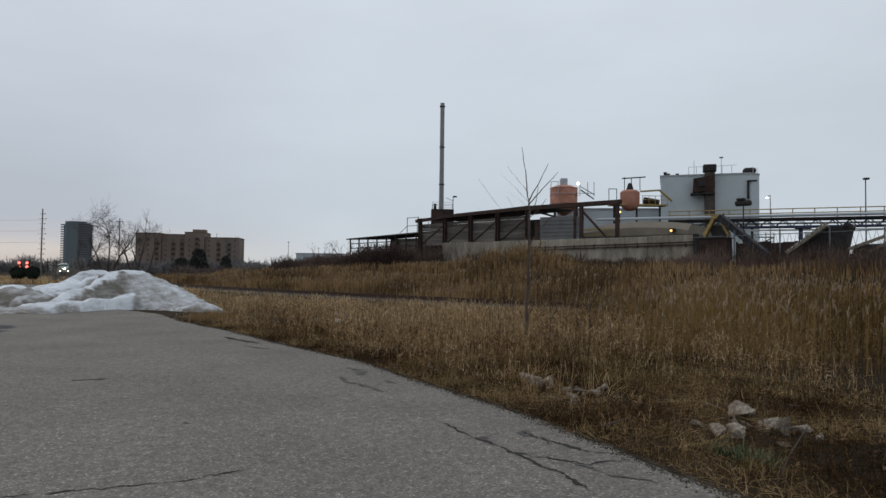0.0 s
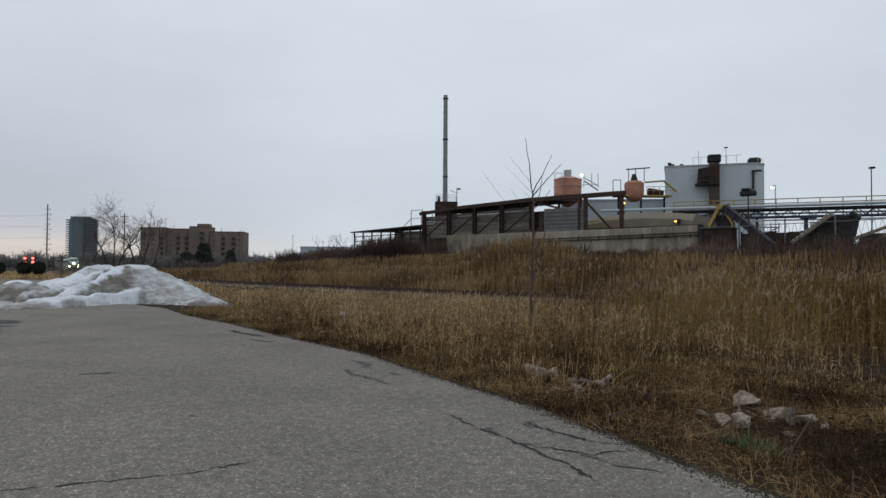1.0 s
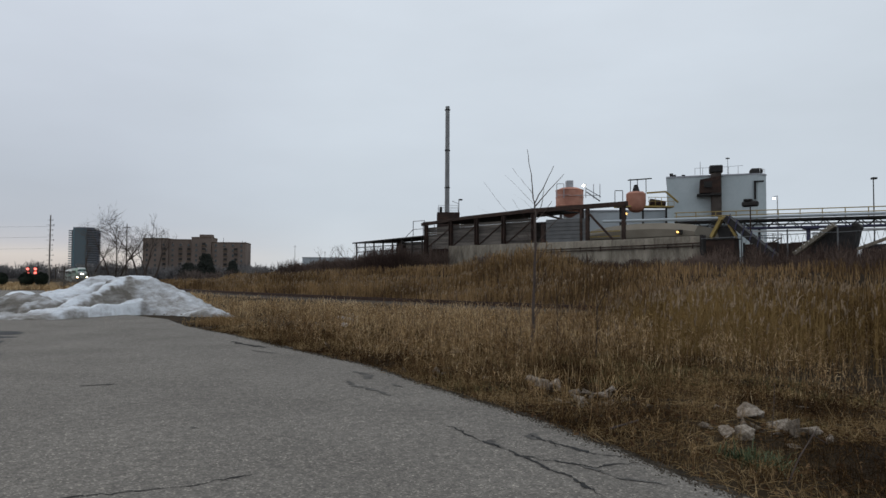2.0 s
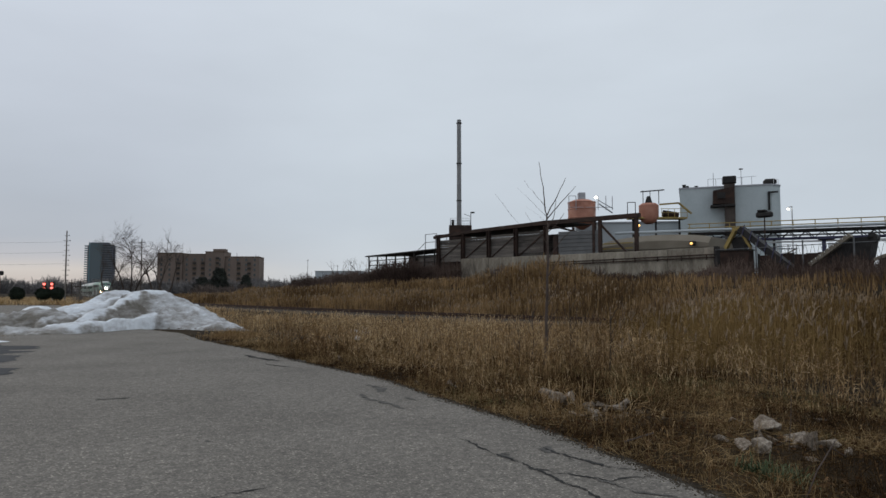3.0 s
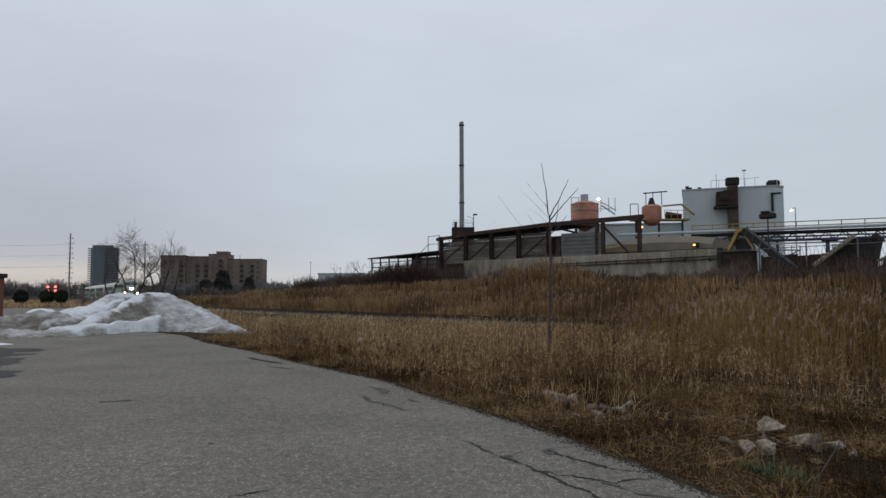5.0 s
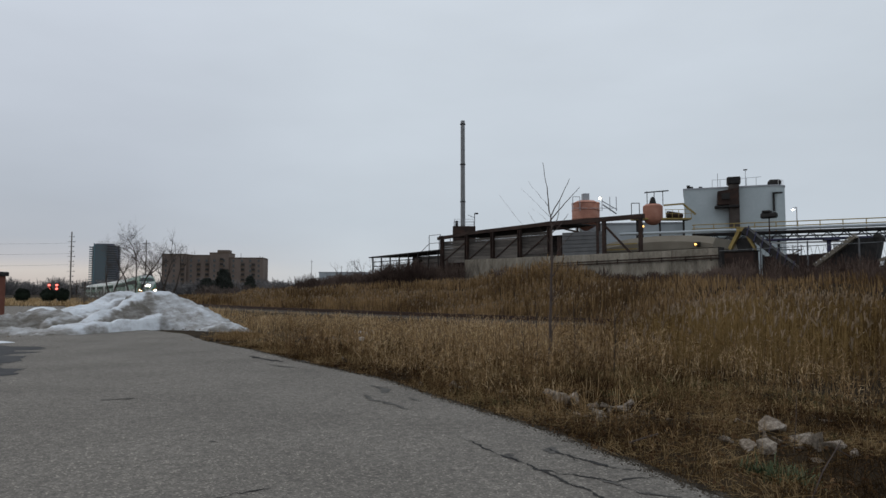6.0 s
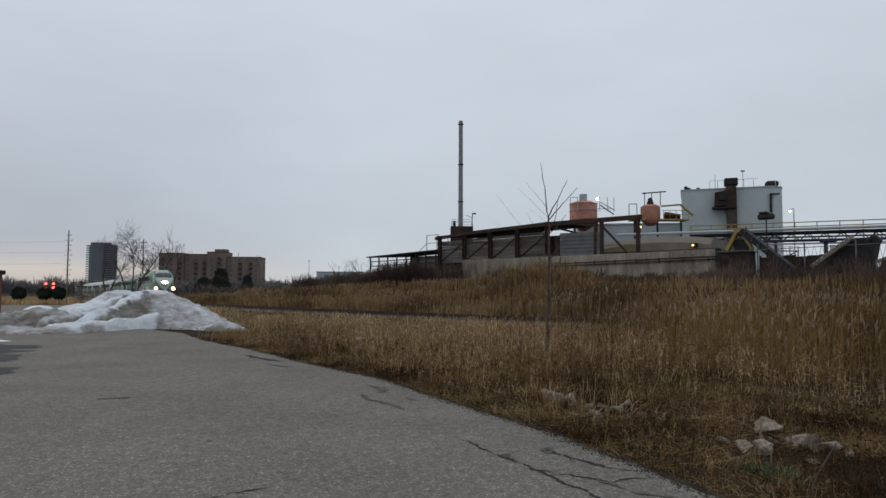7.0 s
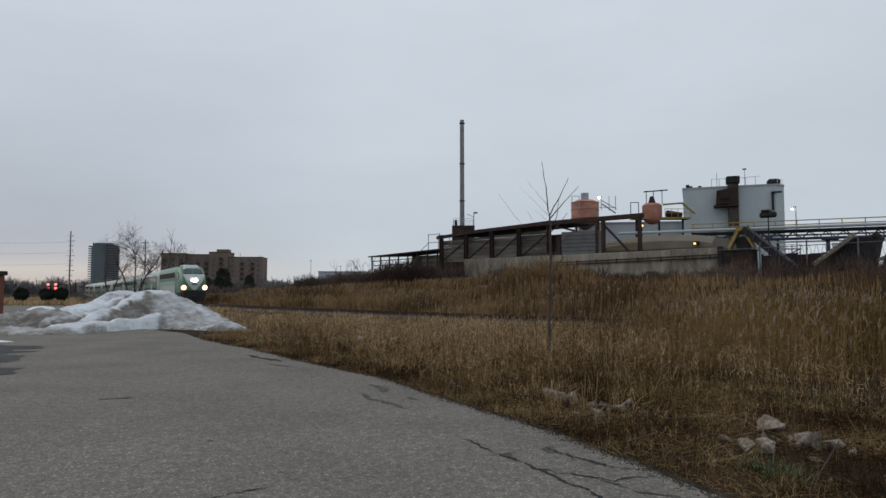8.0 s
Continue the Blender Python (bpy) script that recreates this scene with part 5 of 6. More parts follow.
def make_poles():
    p = thing("utility_pole", pose(-60.2, 110, -0.6), "tall thin utility pole with stacked insulators", "utility pole", "utility poles")
    part("shaft", Shape().rod((0, 0, 0), (0, 0, 12.0), 0.13, 0.09, 10), PALE_BARK, p)
    for i in range(11):
        z = 3.2 + i * 0.8
        w = 0.42 if i % 3 else 0.6
        part("insulator", Shape().rod((-w, 0, z), (w, 0, z), 0.03, 0.03, 6).rod((w - 0.04, 0, z - 0.08), (w - 0.04, 0, z + 0.1), 0.07, 0.05, 8), DARK_STEEL, p)
    q = thing("utility_pole", pose(-74.3, 170, -1.0), "distant wooden utility pole with a crossarm", "utility pole", "utility poles")
    part("shaft", Shape().rod((0, 0, 0), (0, 0, 15.7), 0.17, 0.11, 8), BARK, q)
    part("crossarm", Shape().box(-0.9, -0.06, 14.7, 0.9, 0.06, 14.85), BARK, q)
    for i, (x, y, z, h) in enumerate([(-93, 480, 0, 24), (-72, 480, 0, 20), (-98, 174, -1.2, 5.5), (-95, 174, -1.2, 4.8), (-99.5, 185, -1.2, 6), (-62.0, 118, -0.7, 4)]):
        o = thing("utility_pole", pose(x, y, z), "small far utility pole", "utility pole", "utility poles")
        part("shaft", Shape().rod((0, 0, 0), (0, 0, h), 0.22 if y > 300 else 0.14, 0.12, 6), BARK, o)
        part("crossarm", Shape().box(-0.9, -0.06, h - 1.0, 0.9, 0.06, h - 0.8), BARK, o)

    def wire(a, b, sag, r):
        a, b = Vector(a), Vector(b)
        pts = [a.lerp(b, i / 10) - Vector((0, 0, sag * 4 * (i / 10) * (1 - i / 10))) for i in range(11)]
        side = (b - a).cross(Vector((0, 0, 1))).normalized() * r
        s = Shape().loft([[p + side, p + Vector((0, 0, r)), p - side, p - Vector((0, 0, r))] for p in pts])
        tagged(part("overhead_wire", s, DARK_STEEL), "thin dark overhead wire strung between poles", "wire", "overhead wires")

    for z in (3.4, 6.1, 7.9, 9.6):
        wire((-59.6, 110, z), (-98, 104, z + 0.4), 0.5, 0.011)
    wire((-59.6, 110, 3.3), (-43, 150, 3.2), 0.3, 0.02)
    for x in (-62.3, -61.1):
        s = thing("crossing_signal", pose(x, 108, -0.6), "level crossing signal with lit red lamps", "signal", "crossing signals")
        part("mast", Shape().rod((0, 0, 0), (0, 0, 4.0), 0.08, n=8), GALV, s)
        for z in (2.75, 3.35):
            part("lamp", Shape().rod((0, -0.12, z), (0, -0.3, z), 0.18, 0.18, 14), RED_LAMP, s, "lit red lamp")
        part("backboard", Shape().box(-0.25, -0.1, 2.4, 0.25, 0.0, 3.7, 0.03), BLACK, s)


make_poles()


# ---- plants ----
rng = np.random.default_rng(7)


def tri_mesh(name, verts, tris, mat):
    me = bpy.data.meshes.new(name)
    verts, tris = np.asarray(verts, np.float32), np.asarray(tris, np.int32)
    me.vertices.add(len(verts))
    me.vertices.foreach_set("co", verts.ravel())
    me.loops.add(len(tris) * 3)
    me.loops.foreach_set("vertex_index", tris.ravel())
    me.polygons.add(len(tris))
    me.polygons.foreach_set("loop_start", np.arange(0, len(tris) * 3, 3, dtype=np.int32))
    me.update(calc_edges=True)
    me.materials.append(mat)
    return me


class Blades:
    """Many bent tapering blades in one mesh."""

    def __init__(self):
        self.v, self.t, self.n = [], [], 0

    def add(self, base, direction, length, width, droop=0.2, tip=0.15):
        """base (n,3), unit direction (n,3), length, width and droop (n) or one number."""
        n = len(base)
        if n == 0:
            return self
        length, width, droop = (np.broadcast_to(np.asarray(a, float), (n,))[:, None] for a in (length, width, droop))
        flat = rng.uniform(0, 2 * np.pi, n)
        side = np.stack([np.cos(flat), np.sin(flat), np.zeros(n)], -1)
        side = np.cross(direction, side)
        side /= np.linalg.norm(side, axis=1, keepdims=True) + 1e-9
        down = np.array([0, 0, -1.0])
        mid = base + direction * length * 0.55 + down * droop * length * 0.18
        end = base + direction * length + down * droop * length * 0.75
        v = np.stack([base - side * width / 2, base + side * width / 2, mid - side * width * 0.42, mid + side * width * 0.42, end - side * width * tip, end + side * width * tip], 1)
        k = self.n + 6 * np.arange(n)[:, None]
        t = np.concatenate([k + np.array([[0, 1, 3]]), k + np.array([[0, 3, 2]]), k + np.array([[2, 3, 5]]), k + np.array([[2, 5, 4]])], 0)
        self.v.append(v.reshape(-1, 3))
        self.t.append(t)
        self.n += 6 * n
        return self

    def make(self, name, mat, label, category):
        ob = new(name, tri_mesh(name, np.concatenate(self.v), np.concatenate(self.t), mat))
        return tagged(ob, label, category, kind="stuff")


def aim(n, lean, wind=0.0):
    """Unit directions that lean from the upright by about `lean` radians."""
    a, b = rng.uniform(0, 2 * np.pi, n), np.abs(rng.normal(0, 1, n)) * lean
    d = np.stack([np.sin(b) * np.cos(a) + wind, np.sin(b) * np.sin(a), np.cos(b)], -1)
    return d / np.linalg.norm(d, axis=1, keepdims=True)


def scatter(n, x0, x1, y0, y1, keep):
    x, y = rng.uniform(x0, x1, n), rng.uniform(y0, y1, n)
    k = keep(x, y)
    return x[k], y[k]


def rooted(x, y, sink=0.02):
    return np.stack([x, y, ground_z(x, y) - sink], -1)


RUBBLE = [(3.75, 7.45, 0.42), (3.2, 7.1, 0.3), (3.85, 8.1, 0.25), (1.85, 10.4, 0.36), (1.9, 9.7, 0.3), (2.35, 9.4, 0.6), (0.22, 12.0, 0.26), (-2.3, 16.0, 0.25)]


def bare(x, y):
    """On or just before a heap of rubble, where little grows."""
    out = np.zeros(len(x), bool)
    for a, b, r in RUBBLE:
        out |= np.hypot(x - a, (y - b) * 0.8) < r
    return out & (rng.uniform(0, 1, len(x)) < 0.85)


def off_edge(x, y):
    """Distance past the pavement's edge; the gritty ground beside the snow counts as pavement."""
    return np.where((y > 21.5) & (y < 33.5) & (x / y < -0.335 + 0.02 * np.sin(3.1 * y) + 0.012 * np.sin(11.0 * y + 5 * x)), -1.0, x - np.interp(y, EDGE_Y, EDGE_X))


def patchy(x, y, scale, seed):
    return np.array([noise.noise((a / scale + seed, b / scale, seed * 1.7)) for a, b in zip(x, y)])


def in_view(x, y, pad=1.5):
    return (np.abs(x) < 0.72 * y + pad)


def sight_cap(x, y):
    """How tall growth in the low ground before the line stands, lower towards the ballast."""
    line = np.interp(x / y, [-0.364, -0.28, -0.21, -0.123, 0.0, 0.167, 0.418, 0.81], [86, 69.8, 62, 54.5, 47, 39.6, 32.3, 25.2])
    low = np.clip(1.70 - 1.60 * y / line, 0.12, 2.0)
    low = low * rng.uniform(0.75, 1.35, len(x)) * (1 + 0.5 * patchy(x, y, 1.7, 77))
    return np.where(rng.uniform(0, 1, len(x)) < 0.66, low, 2.0)


# rough verge along the pavement
def make_verge():
    b = Blades()
    x, y = scatter(290000, -14, 16, 3.0, 26, lambda x, y: (off_edge(x, y) > -0.05) & (off_edge(x, y) < 9) & in_view(x, y))
    clump = patchy(x, y, 0.55, 3) + 0.6 * patchy(x, y, 2.2, 9)
    o = off_edge(x, y)
    k = clump + rng.uniform(-0.5, 0.9, len(x)) + 0.35 * smooth01(1.5 - o, 0, 1.5) - 0.45 * smooth01(x / y, 0.33, 0.5) > 0.05
    k &= ~bare(x, y)
    x, y, clump, o = x[k], y[k], clump[k], o[k]
    far = smooth01(y, 9, 18)
    tall = (0.15 + 0.26 * np.clip(clump + 0.3, 0, 1.2)) * (0.8 + 0.8 * far) * rng.uniform(0.5, 1.5, len(x)) * (0.55 + 0.45 * smooth01(o, 0, 0.7)) * (1 - 0.72 * smooth01(y, 19, 22))
    b.add(rooted(x, y), aim(len(x), 0.62), tall, 0.0035 + 0.0003 * y, rng.uniform(0.1, 0.9, len(x)))
    x, y = scatter(150000, -3, 9, 3.0, 13, lambda x, y: (off_edge(x, y) > -0.03) & (off_edge(x, y) < 5.5) & in_view(x, y, 0.6))
    c = patchy(x, y, 0.4, 13) + 0.5 * patchy(x, y, 1.3, 23)
    k = (c + rng.uniform(-0.6, 0.7, len(x)) > 0) & ~bare(x, y)
    x, y, c = x[k], y[k], c[k]
    b.add(rooted(x, y), aim(len(x), 0.85), (0.10 + 0.16 * np.clip(c + 0.4, 0, 1.2)) * rng.uniform(0.5, 1.4, len(x)), 0.003 + 0.0003 * y, rng.uniform(0.2, 1.2, len(x)))
    b.make("verge_grass", VERGE, "matted dry straw-coloured verge grass", "grass")
    w = Blades()
    x, y = rng.normal(-7.5, 0.45, 1500), rng.normal(25.4, 0.9, 1500)
    w.add(rooted(x, y), aim(len(x), 0.5), rng.uniform(0.15, 0.5, len(x)), 0.011, rng.uniform(0.1, 0.8, len(x)))
    w.make("golden_tuft", BANK, "golden-brown dry grass tuft at the foot of the snow", "grass")
    o = Blades()
    x, y = scatter(60000, 0, 8, 5.5, 17, lambda x, y: (off_edge(x, y) > 0.1) & in_view(x, y, 0.6))
    k = patchy(x, y, 1.5, 19) + 0.9 * np.exp(-(((x - 4.0) / 1.5) ** 2 + ((y - 13.0) / 2.6) ** 2)) + rng.uniform(-0.3, 0.3, len(x)) > 0.5
    x, y = x[k], y[k]
    o.add(rooted(x, y), aim(len(x), 0.7), rng.uniform(0.08, 0.28, len(x)), 0.003 + 0.0003 * y, rng.uniform(0.2, 1.0, len(x)))
    o.make("olive_grass", OLIVE, "dull olive-green low winter grass", "grass")
    m = Blades()
    x, y = scatter(90000, -10, 14, 3.2, 22, lambda x, y: (off_edge(x, y) > 0.0) & (off_edge(x, y) < 7) & in_view(x, y))
    d = aim(len(x), 1.0)
    d[:, 2] = np.abs(d[:, 2]) * 0.16 + 0.02
    d /= np.linalg.norm(d, axis=1, keepdims=True)
    base = rooted(x, y, -0.01)
    base[:, 2] += rng.uniform(0, 0.05, len(x))
    m.add(base, d, rng.uniform(0.06, 0.26, len(x)), 0.003 + 0.0003 * y, 0.1)
    m.make("fallen_straw", VERGE, "flattened brown straw", "grass")
    f = Blades()
    x, y = scatter(26000, -8, 13, 3.2, 16, lambda x, y: (off_edge(x, y) > -0.12) & (off_edge(x, y) < 6) & in_view(x, y))
    k = patchy(x, y, 0.9, 17) + rng.uniform(-0.5, 0.5, len(x)) > 0
    x, y = x[k], y[k]
    d = aim(len(x), 1.2)
    d[:, 2] *= 0.3
    base = rooted(x, y, -0.015)
    base[:, 2] += rng.uniform(0, 0.06, len(x))
    f.add(base, d, rng.uniform(0.03, 0.09, len(x)), rng.uniform(0.015, 0.04, len(x)), 0.3, 0.3)
    f.make("leaf_litter", DEAD_LEAF, "dark curled dead leaves on the ground", "leaves")


make_verge()


# upright weeds with bushy tops in the field
def make_weeds():
    b, heads, pale = Blades(), Blades(), Blades()
    x, y = scatter(22000, -16, 22, 6.0, 34, lambda x, y: (off_edge(x, y) > 0.25) & in_view(x, y))
    q, _ = to_line(x, y)
    den = patchy(x, y, 1.6, 5) + 0.5 * smooth01(y, 9, 15) + 0.4 * smooth01(1.8 - off_edge(x, y), 0, 1.2)
    right = smooth01(x / y, 0.10, 0.32) * smooth01(15.5 - y, 0, 3) * 0.75
    k = (q < -3) & ~bare(x, y) & ~((y > 20.5) & (off_edge(x, y) < 6.0)) & (den - 0.9 * right + rng.uniform(-0.6, 0.4, len(x)) > 0.0)
    x, y = x[k], y[k]
    n = len(x)
    base, d = rooted(x, y), aim(n, 0.16)
    h = np.minimum(rng.uniform(0.35, 1.0, n) * (0.5 + 0.5 * smooth01(y, 8, 15)), sight_cap(x, y))
    b.add(base, d, h, 0.005 + 0.0003 * y, 0.05, 0.4)
    for i in range(12):
        f = rng.uniform(0.35, 1.0, n)[:, None]
        s = aim(n, 0.9 if i % 3 else 0.45)
        (pale if i % 4 == 0 else heads).add(base + d * h[:, None] * f, s, h * rng.uniform(0.07, 0.20, n), 0.003 + 0.00024 * y, rng.uniform(-0.1, 0.35, n), 0.4)
    b.make("weed_stalks", WEED, "upright dead brown weed stalks", "weeds")
    heads.make("weed_tops", STRAW, "bushy dry seed heads of dead weeds", "weeds")
    pale.make("pale_weed_tops", PLUME, "pale feathery seed heads of dead weeds", "weeds")
    # darker bushy weeds in drifts
    b = Blades()
    x, y = scatter(9000, -14, 20, 6.0, 32, lambda x, y: (off_edge(x, y) > 0.2) & in_view(x, y))
    q, _ = to_line(x, y)
    k = (q < -3) & ~((y > 20) & (off_edge(x, y) < 7.0)) & (patchy(x, y, 1.1, 61) + 0.35 * smooth01(1.5 - off_edge(x, y), 0, 1.2) + rng.uniform(-0.2, 0.2, len(x)) > 0.22)
    x, y = x[k], y[k]
    n = len(x)
    base, d = rooted(x, y), aim(n, 0.3)
    h = np.minimum(rng.uniform(0.3, 0.85, n) * (0.6 + 0.5 * smooth01(y, 8, 16)), sight_cap(x, y))
    b.add(base, d, h, 0.005 + 0.0003 * y, 0.05, 0.4)
    for i in range(12):
        f = rng.uniform(0.2, 1.0, n)[:, None]
        b.add(base + d * h[:, None] * f, aim(n, 0.9), h * rng.uniform(0.08, 0.24, n), 0.005 + 0.0004 * y, rng.uniform(0.0, 1.0, n), 0.6)
    b.make("brown_weeds", WEED, "dark brown bushy dead weeds", "weeds")


make_weeds()


# knee-high grass from the verge to the track and past it
def make_field():
    b = Blades()
    x, y = scatter(285000, -40, 45, 9, 75, lambda x, y: (off_edge(x, y) > 1.0) & in_view(x, y, 2))
    q, _ = to_line(x, y)
    k = (q < -1.9) & (rng.uniform(0, 1, len(x)) < np.clip(24 / y, 0.25, 1.2)) & (patchy(x, y, 1.8, 11) + 0.6 * patchy(x, y, 0.7, 12) + rng.uniform(-0.35, 0.6, len(x)) > 0)
    x, y = x[k], y[k]
    low = 1 - 0.6 * smooth01(x / y, 0.2, 0.4) * smooth01(17 - y, 0, 3)
    h = rng.uniform(0.25, 0.75, len(x)) * low * (0.75 + 0.7 * np.clip(patchy(x, y, 2.6, 51), -0.6, 0.6)) * (1 - 0.72 * smooth01(6.0 - off_edge(x, y), 0, 1.2) * smooth01(y, 19.5, 21.5))
    h = np.minimum(h, sight_cap(x, y))
    b.add(rooted(x, y), aim(len(x), 0.48), h, 0.003 + 0.00033 * y, rng.uniform(0, 0.6, len(x)))
    x, y = scatter(30000, 2, 60, -25, 50, lambda x, y: (off_edge(x, y) > 0.2) & ~in_view(x, y, 1.5))
    q, _ = to_line(x, y)
    k = q < -2.5
    b.add(rooted(x[k], y[k]), aim(k.sum(), 0.35), rng.uniform(0.2, 0.6, k.sum()), 0.02, 0.3)
    b.make("field_grass", STRAW, "knee-high dry winter field grass", "grass")


make_field()


def reed_bed(name, x, y, h, plume_share, lod, mat):
    n = len(x)
    stems, plumes = Blades(), Blades()
    base, d = rooted(x, y), aim(n, 0.07, 0.02)
    stems.add(base, d, h, 0.006 + lod * 0.00055 * y, 0.03, 0.5)
    for i in range(4 if lod < 1.2 else 2):
        f = rng.uniform(0.25, 0.85, n)[:, None]
        stems.add(base + d * h[:, None] * f, aim(n, 0.6), h * rng.uniform(0.12, 0.25, n), 0.008 + lod * 0.0006 * y, rng.uniform(0.2, 1.0, n), 0.1)
    k = rng.uniform(0, 1, n) < plume_share
    top, dt, hk, yk = base[k] + d[k] * h[k][:, None] * 0.97, d[k], h[k], y[k]
    for i in range(7 if lod < 1.2 else 4):
        s = aim(len(top), 0.28, 0.10)
        plumes.add(top - dt * rng.uniform(0.0, 0.14, len(top))[:, None], s, rng.uniform(0.12, 0.27, len(top)), 0.014 + lod * 0.0006 * yk, rng.uniform(0, 0.6, len(top)), 0.4)
    stems.make(name + "_stems", mat, "dense tawny dead reed stems", "reeds")
    plumes.make(name + "_plumes", PLUME, "pale feathery reed plumes", "reeds")


def make_reeds():
    # in front of the track
    x, y = scatter(26000, 2, 34, 14.0, 36, lambda x, y: (x / y > 0.21 + 0.04 * np.sin(y)) & in_view(x, y, 2))
    q, _ = to_line(x, y)
    k = (q < -3.2) & (patchy(x, y, 2.4, 21) + rng.uniform(-0.25, 0.75, len(x)) + 0.25 * smooth01(x / y, 0.25, 0.45) - 0.65 * (1 - smooth01(x / y, 0.22, 0.36)) > 0.1) & (y > 15.2 - 0.12 * x + patchy(x, y, 1.5, 4))
    x, y = x[k], y[k]
    h = rng.uniform(1.1, 1.95, len(x)) * (0.62 + 0.38 * smooth01(x / y, 0.24, 0.45)) * (0.8 + 0.2 * smooth01(y, 15, 19))
    reed_bed("near_reed", x, y, h, 0.14, 1.0, REED)
    # behind the track
    u, v = rng.uniform(-33, -7, 4600), rng.uniform(-9, -1.2, 4600)
    x, y = 24.2 + 0.70 * u + 0.714 * v, 60 - 0.714 * u + 0.70 * v
    reed_bed("wall_reed", x, y, rng.uniform(0.9, 2.3, len(x)) * (0.42 + 0.75 * smooth01(9.0 - np.abs(u + 15.5), 0, 8)) * (0.9 + 0.5 * patchy(x, y, 1.6, 71)), 0.16, 1.2, BANK)
    s = rng.uniform(-75, 26, 17000)
    side = rng.uniform(3.6, 13.0, len(s))
    th = np.radians(heading(s))
    x = np.interp(s, LINE_S, LINE_P[:, 0]) + side * np.cos(th)
    y = np.interp(s, LINE_S, LINE_P[:, 1]) + side * np.sin(th)
    k = patchy(x, y, 3.0, 31) + rng.uniform(-0.3, 0.7, len(x)) > 0.05 + 0.3 * smooth01(s, 5, 26)
    x, y, s = x[k], y[k], s[k]
    h = rng.uniform(1.0, 1.9, len(x)) * (0.65 + 0.5 * patchy(x, y, 5.0, 8))
    reed_bed("far_reed", x, y, np.clip(h, 0.6, 2.4), 0.26, 1.3, BANK)


make_reeds()


def make_bank():
    b, dark = Blades(), Blades()
    s = rng.uniform(-110, 170, 130000)
    side = rng.uniform(2.0, 34, len(s))
    th = np.radians(heading(s))
    x = np.interp(s, LINE_S, LINE_P[:, 0]) + side * np.cos(th)
    y = np.interp(s, LINE_S, LINE_P[:, 1]) + side * np.sin(th)
    u = (x - 24.2) * 0.714 + (y - 60) * 0.70          # depth behind the yard wall
    p = patchy(x, y, 5.0, 41)
    k = (p + rng.uniform(-0.4, 0.9, len(x)) > 0) & in_view(x, y, 4) & ((u < -0.3) | (s > 22))
    x, y, u, p = x[k], y[k], u[k], p[k]
    near_wall = smooth01(u, -9, -1) * (y < 100)
    c = rng.uniform(0, 1, len(x)) < 0.16 + 0.6 * near_wall
    h = rng.uniform(0.5, 1.25, len(x)) * (0.8 + 0.5 * p)
    b.add(rooted(x[~c], y[~c]), aim((~c).sum(), 0.25), h[~c], 0.02 + 0.0007 * y[~c], 0.15)
    dark.add(rooted(x[c], y[c]), aim(c.sum(), 0.35), h[c] * 1.05, 0.02 + 0.0006 * y[c], 0.1)
    b.make("bank_grass", BANK, "tall tawny grass on the railway bank", "grass")
    dark.make("bank_weeds", SCRUB, "dark dead weeds below the wall", "weeds")


make_bank()


def twig_bush(b, cx, cy, cz, r, h, n, width, lean=0.55):
    """Thin rising twigs that fork from one foot."""
    base = np.stack([cx + rng.normal(0, r * 0.25, n), cy + rng.normal(0, r * 0.25, n), np.full(n, cz - 0.1)], -1)
    d = aim(n, lean)
    ln = h * rng.uniform(0.5, 1.0, n)
    b.add(base, d, ln, width * 1.4, -0.12, 0.5)
    for _ in range(4):
        f = rng.uniform(0.3, 0.95, n)[:, None]
        e = d + rng.normal(0, 0.45, (n, 3))
        e[:, 2] = np.abs(e[:, 2])
        e /= np.linalg.norm(e, axis=1, keepdims=True)
        b.add(base + d * ln[:, None] * f, e, h * rng.uniform(0.12, 0.35, n), width, 0.0, 0.4)


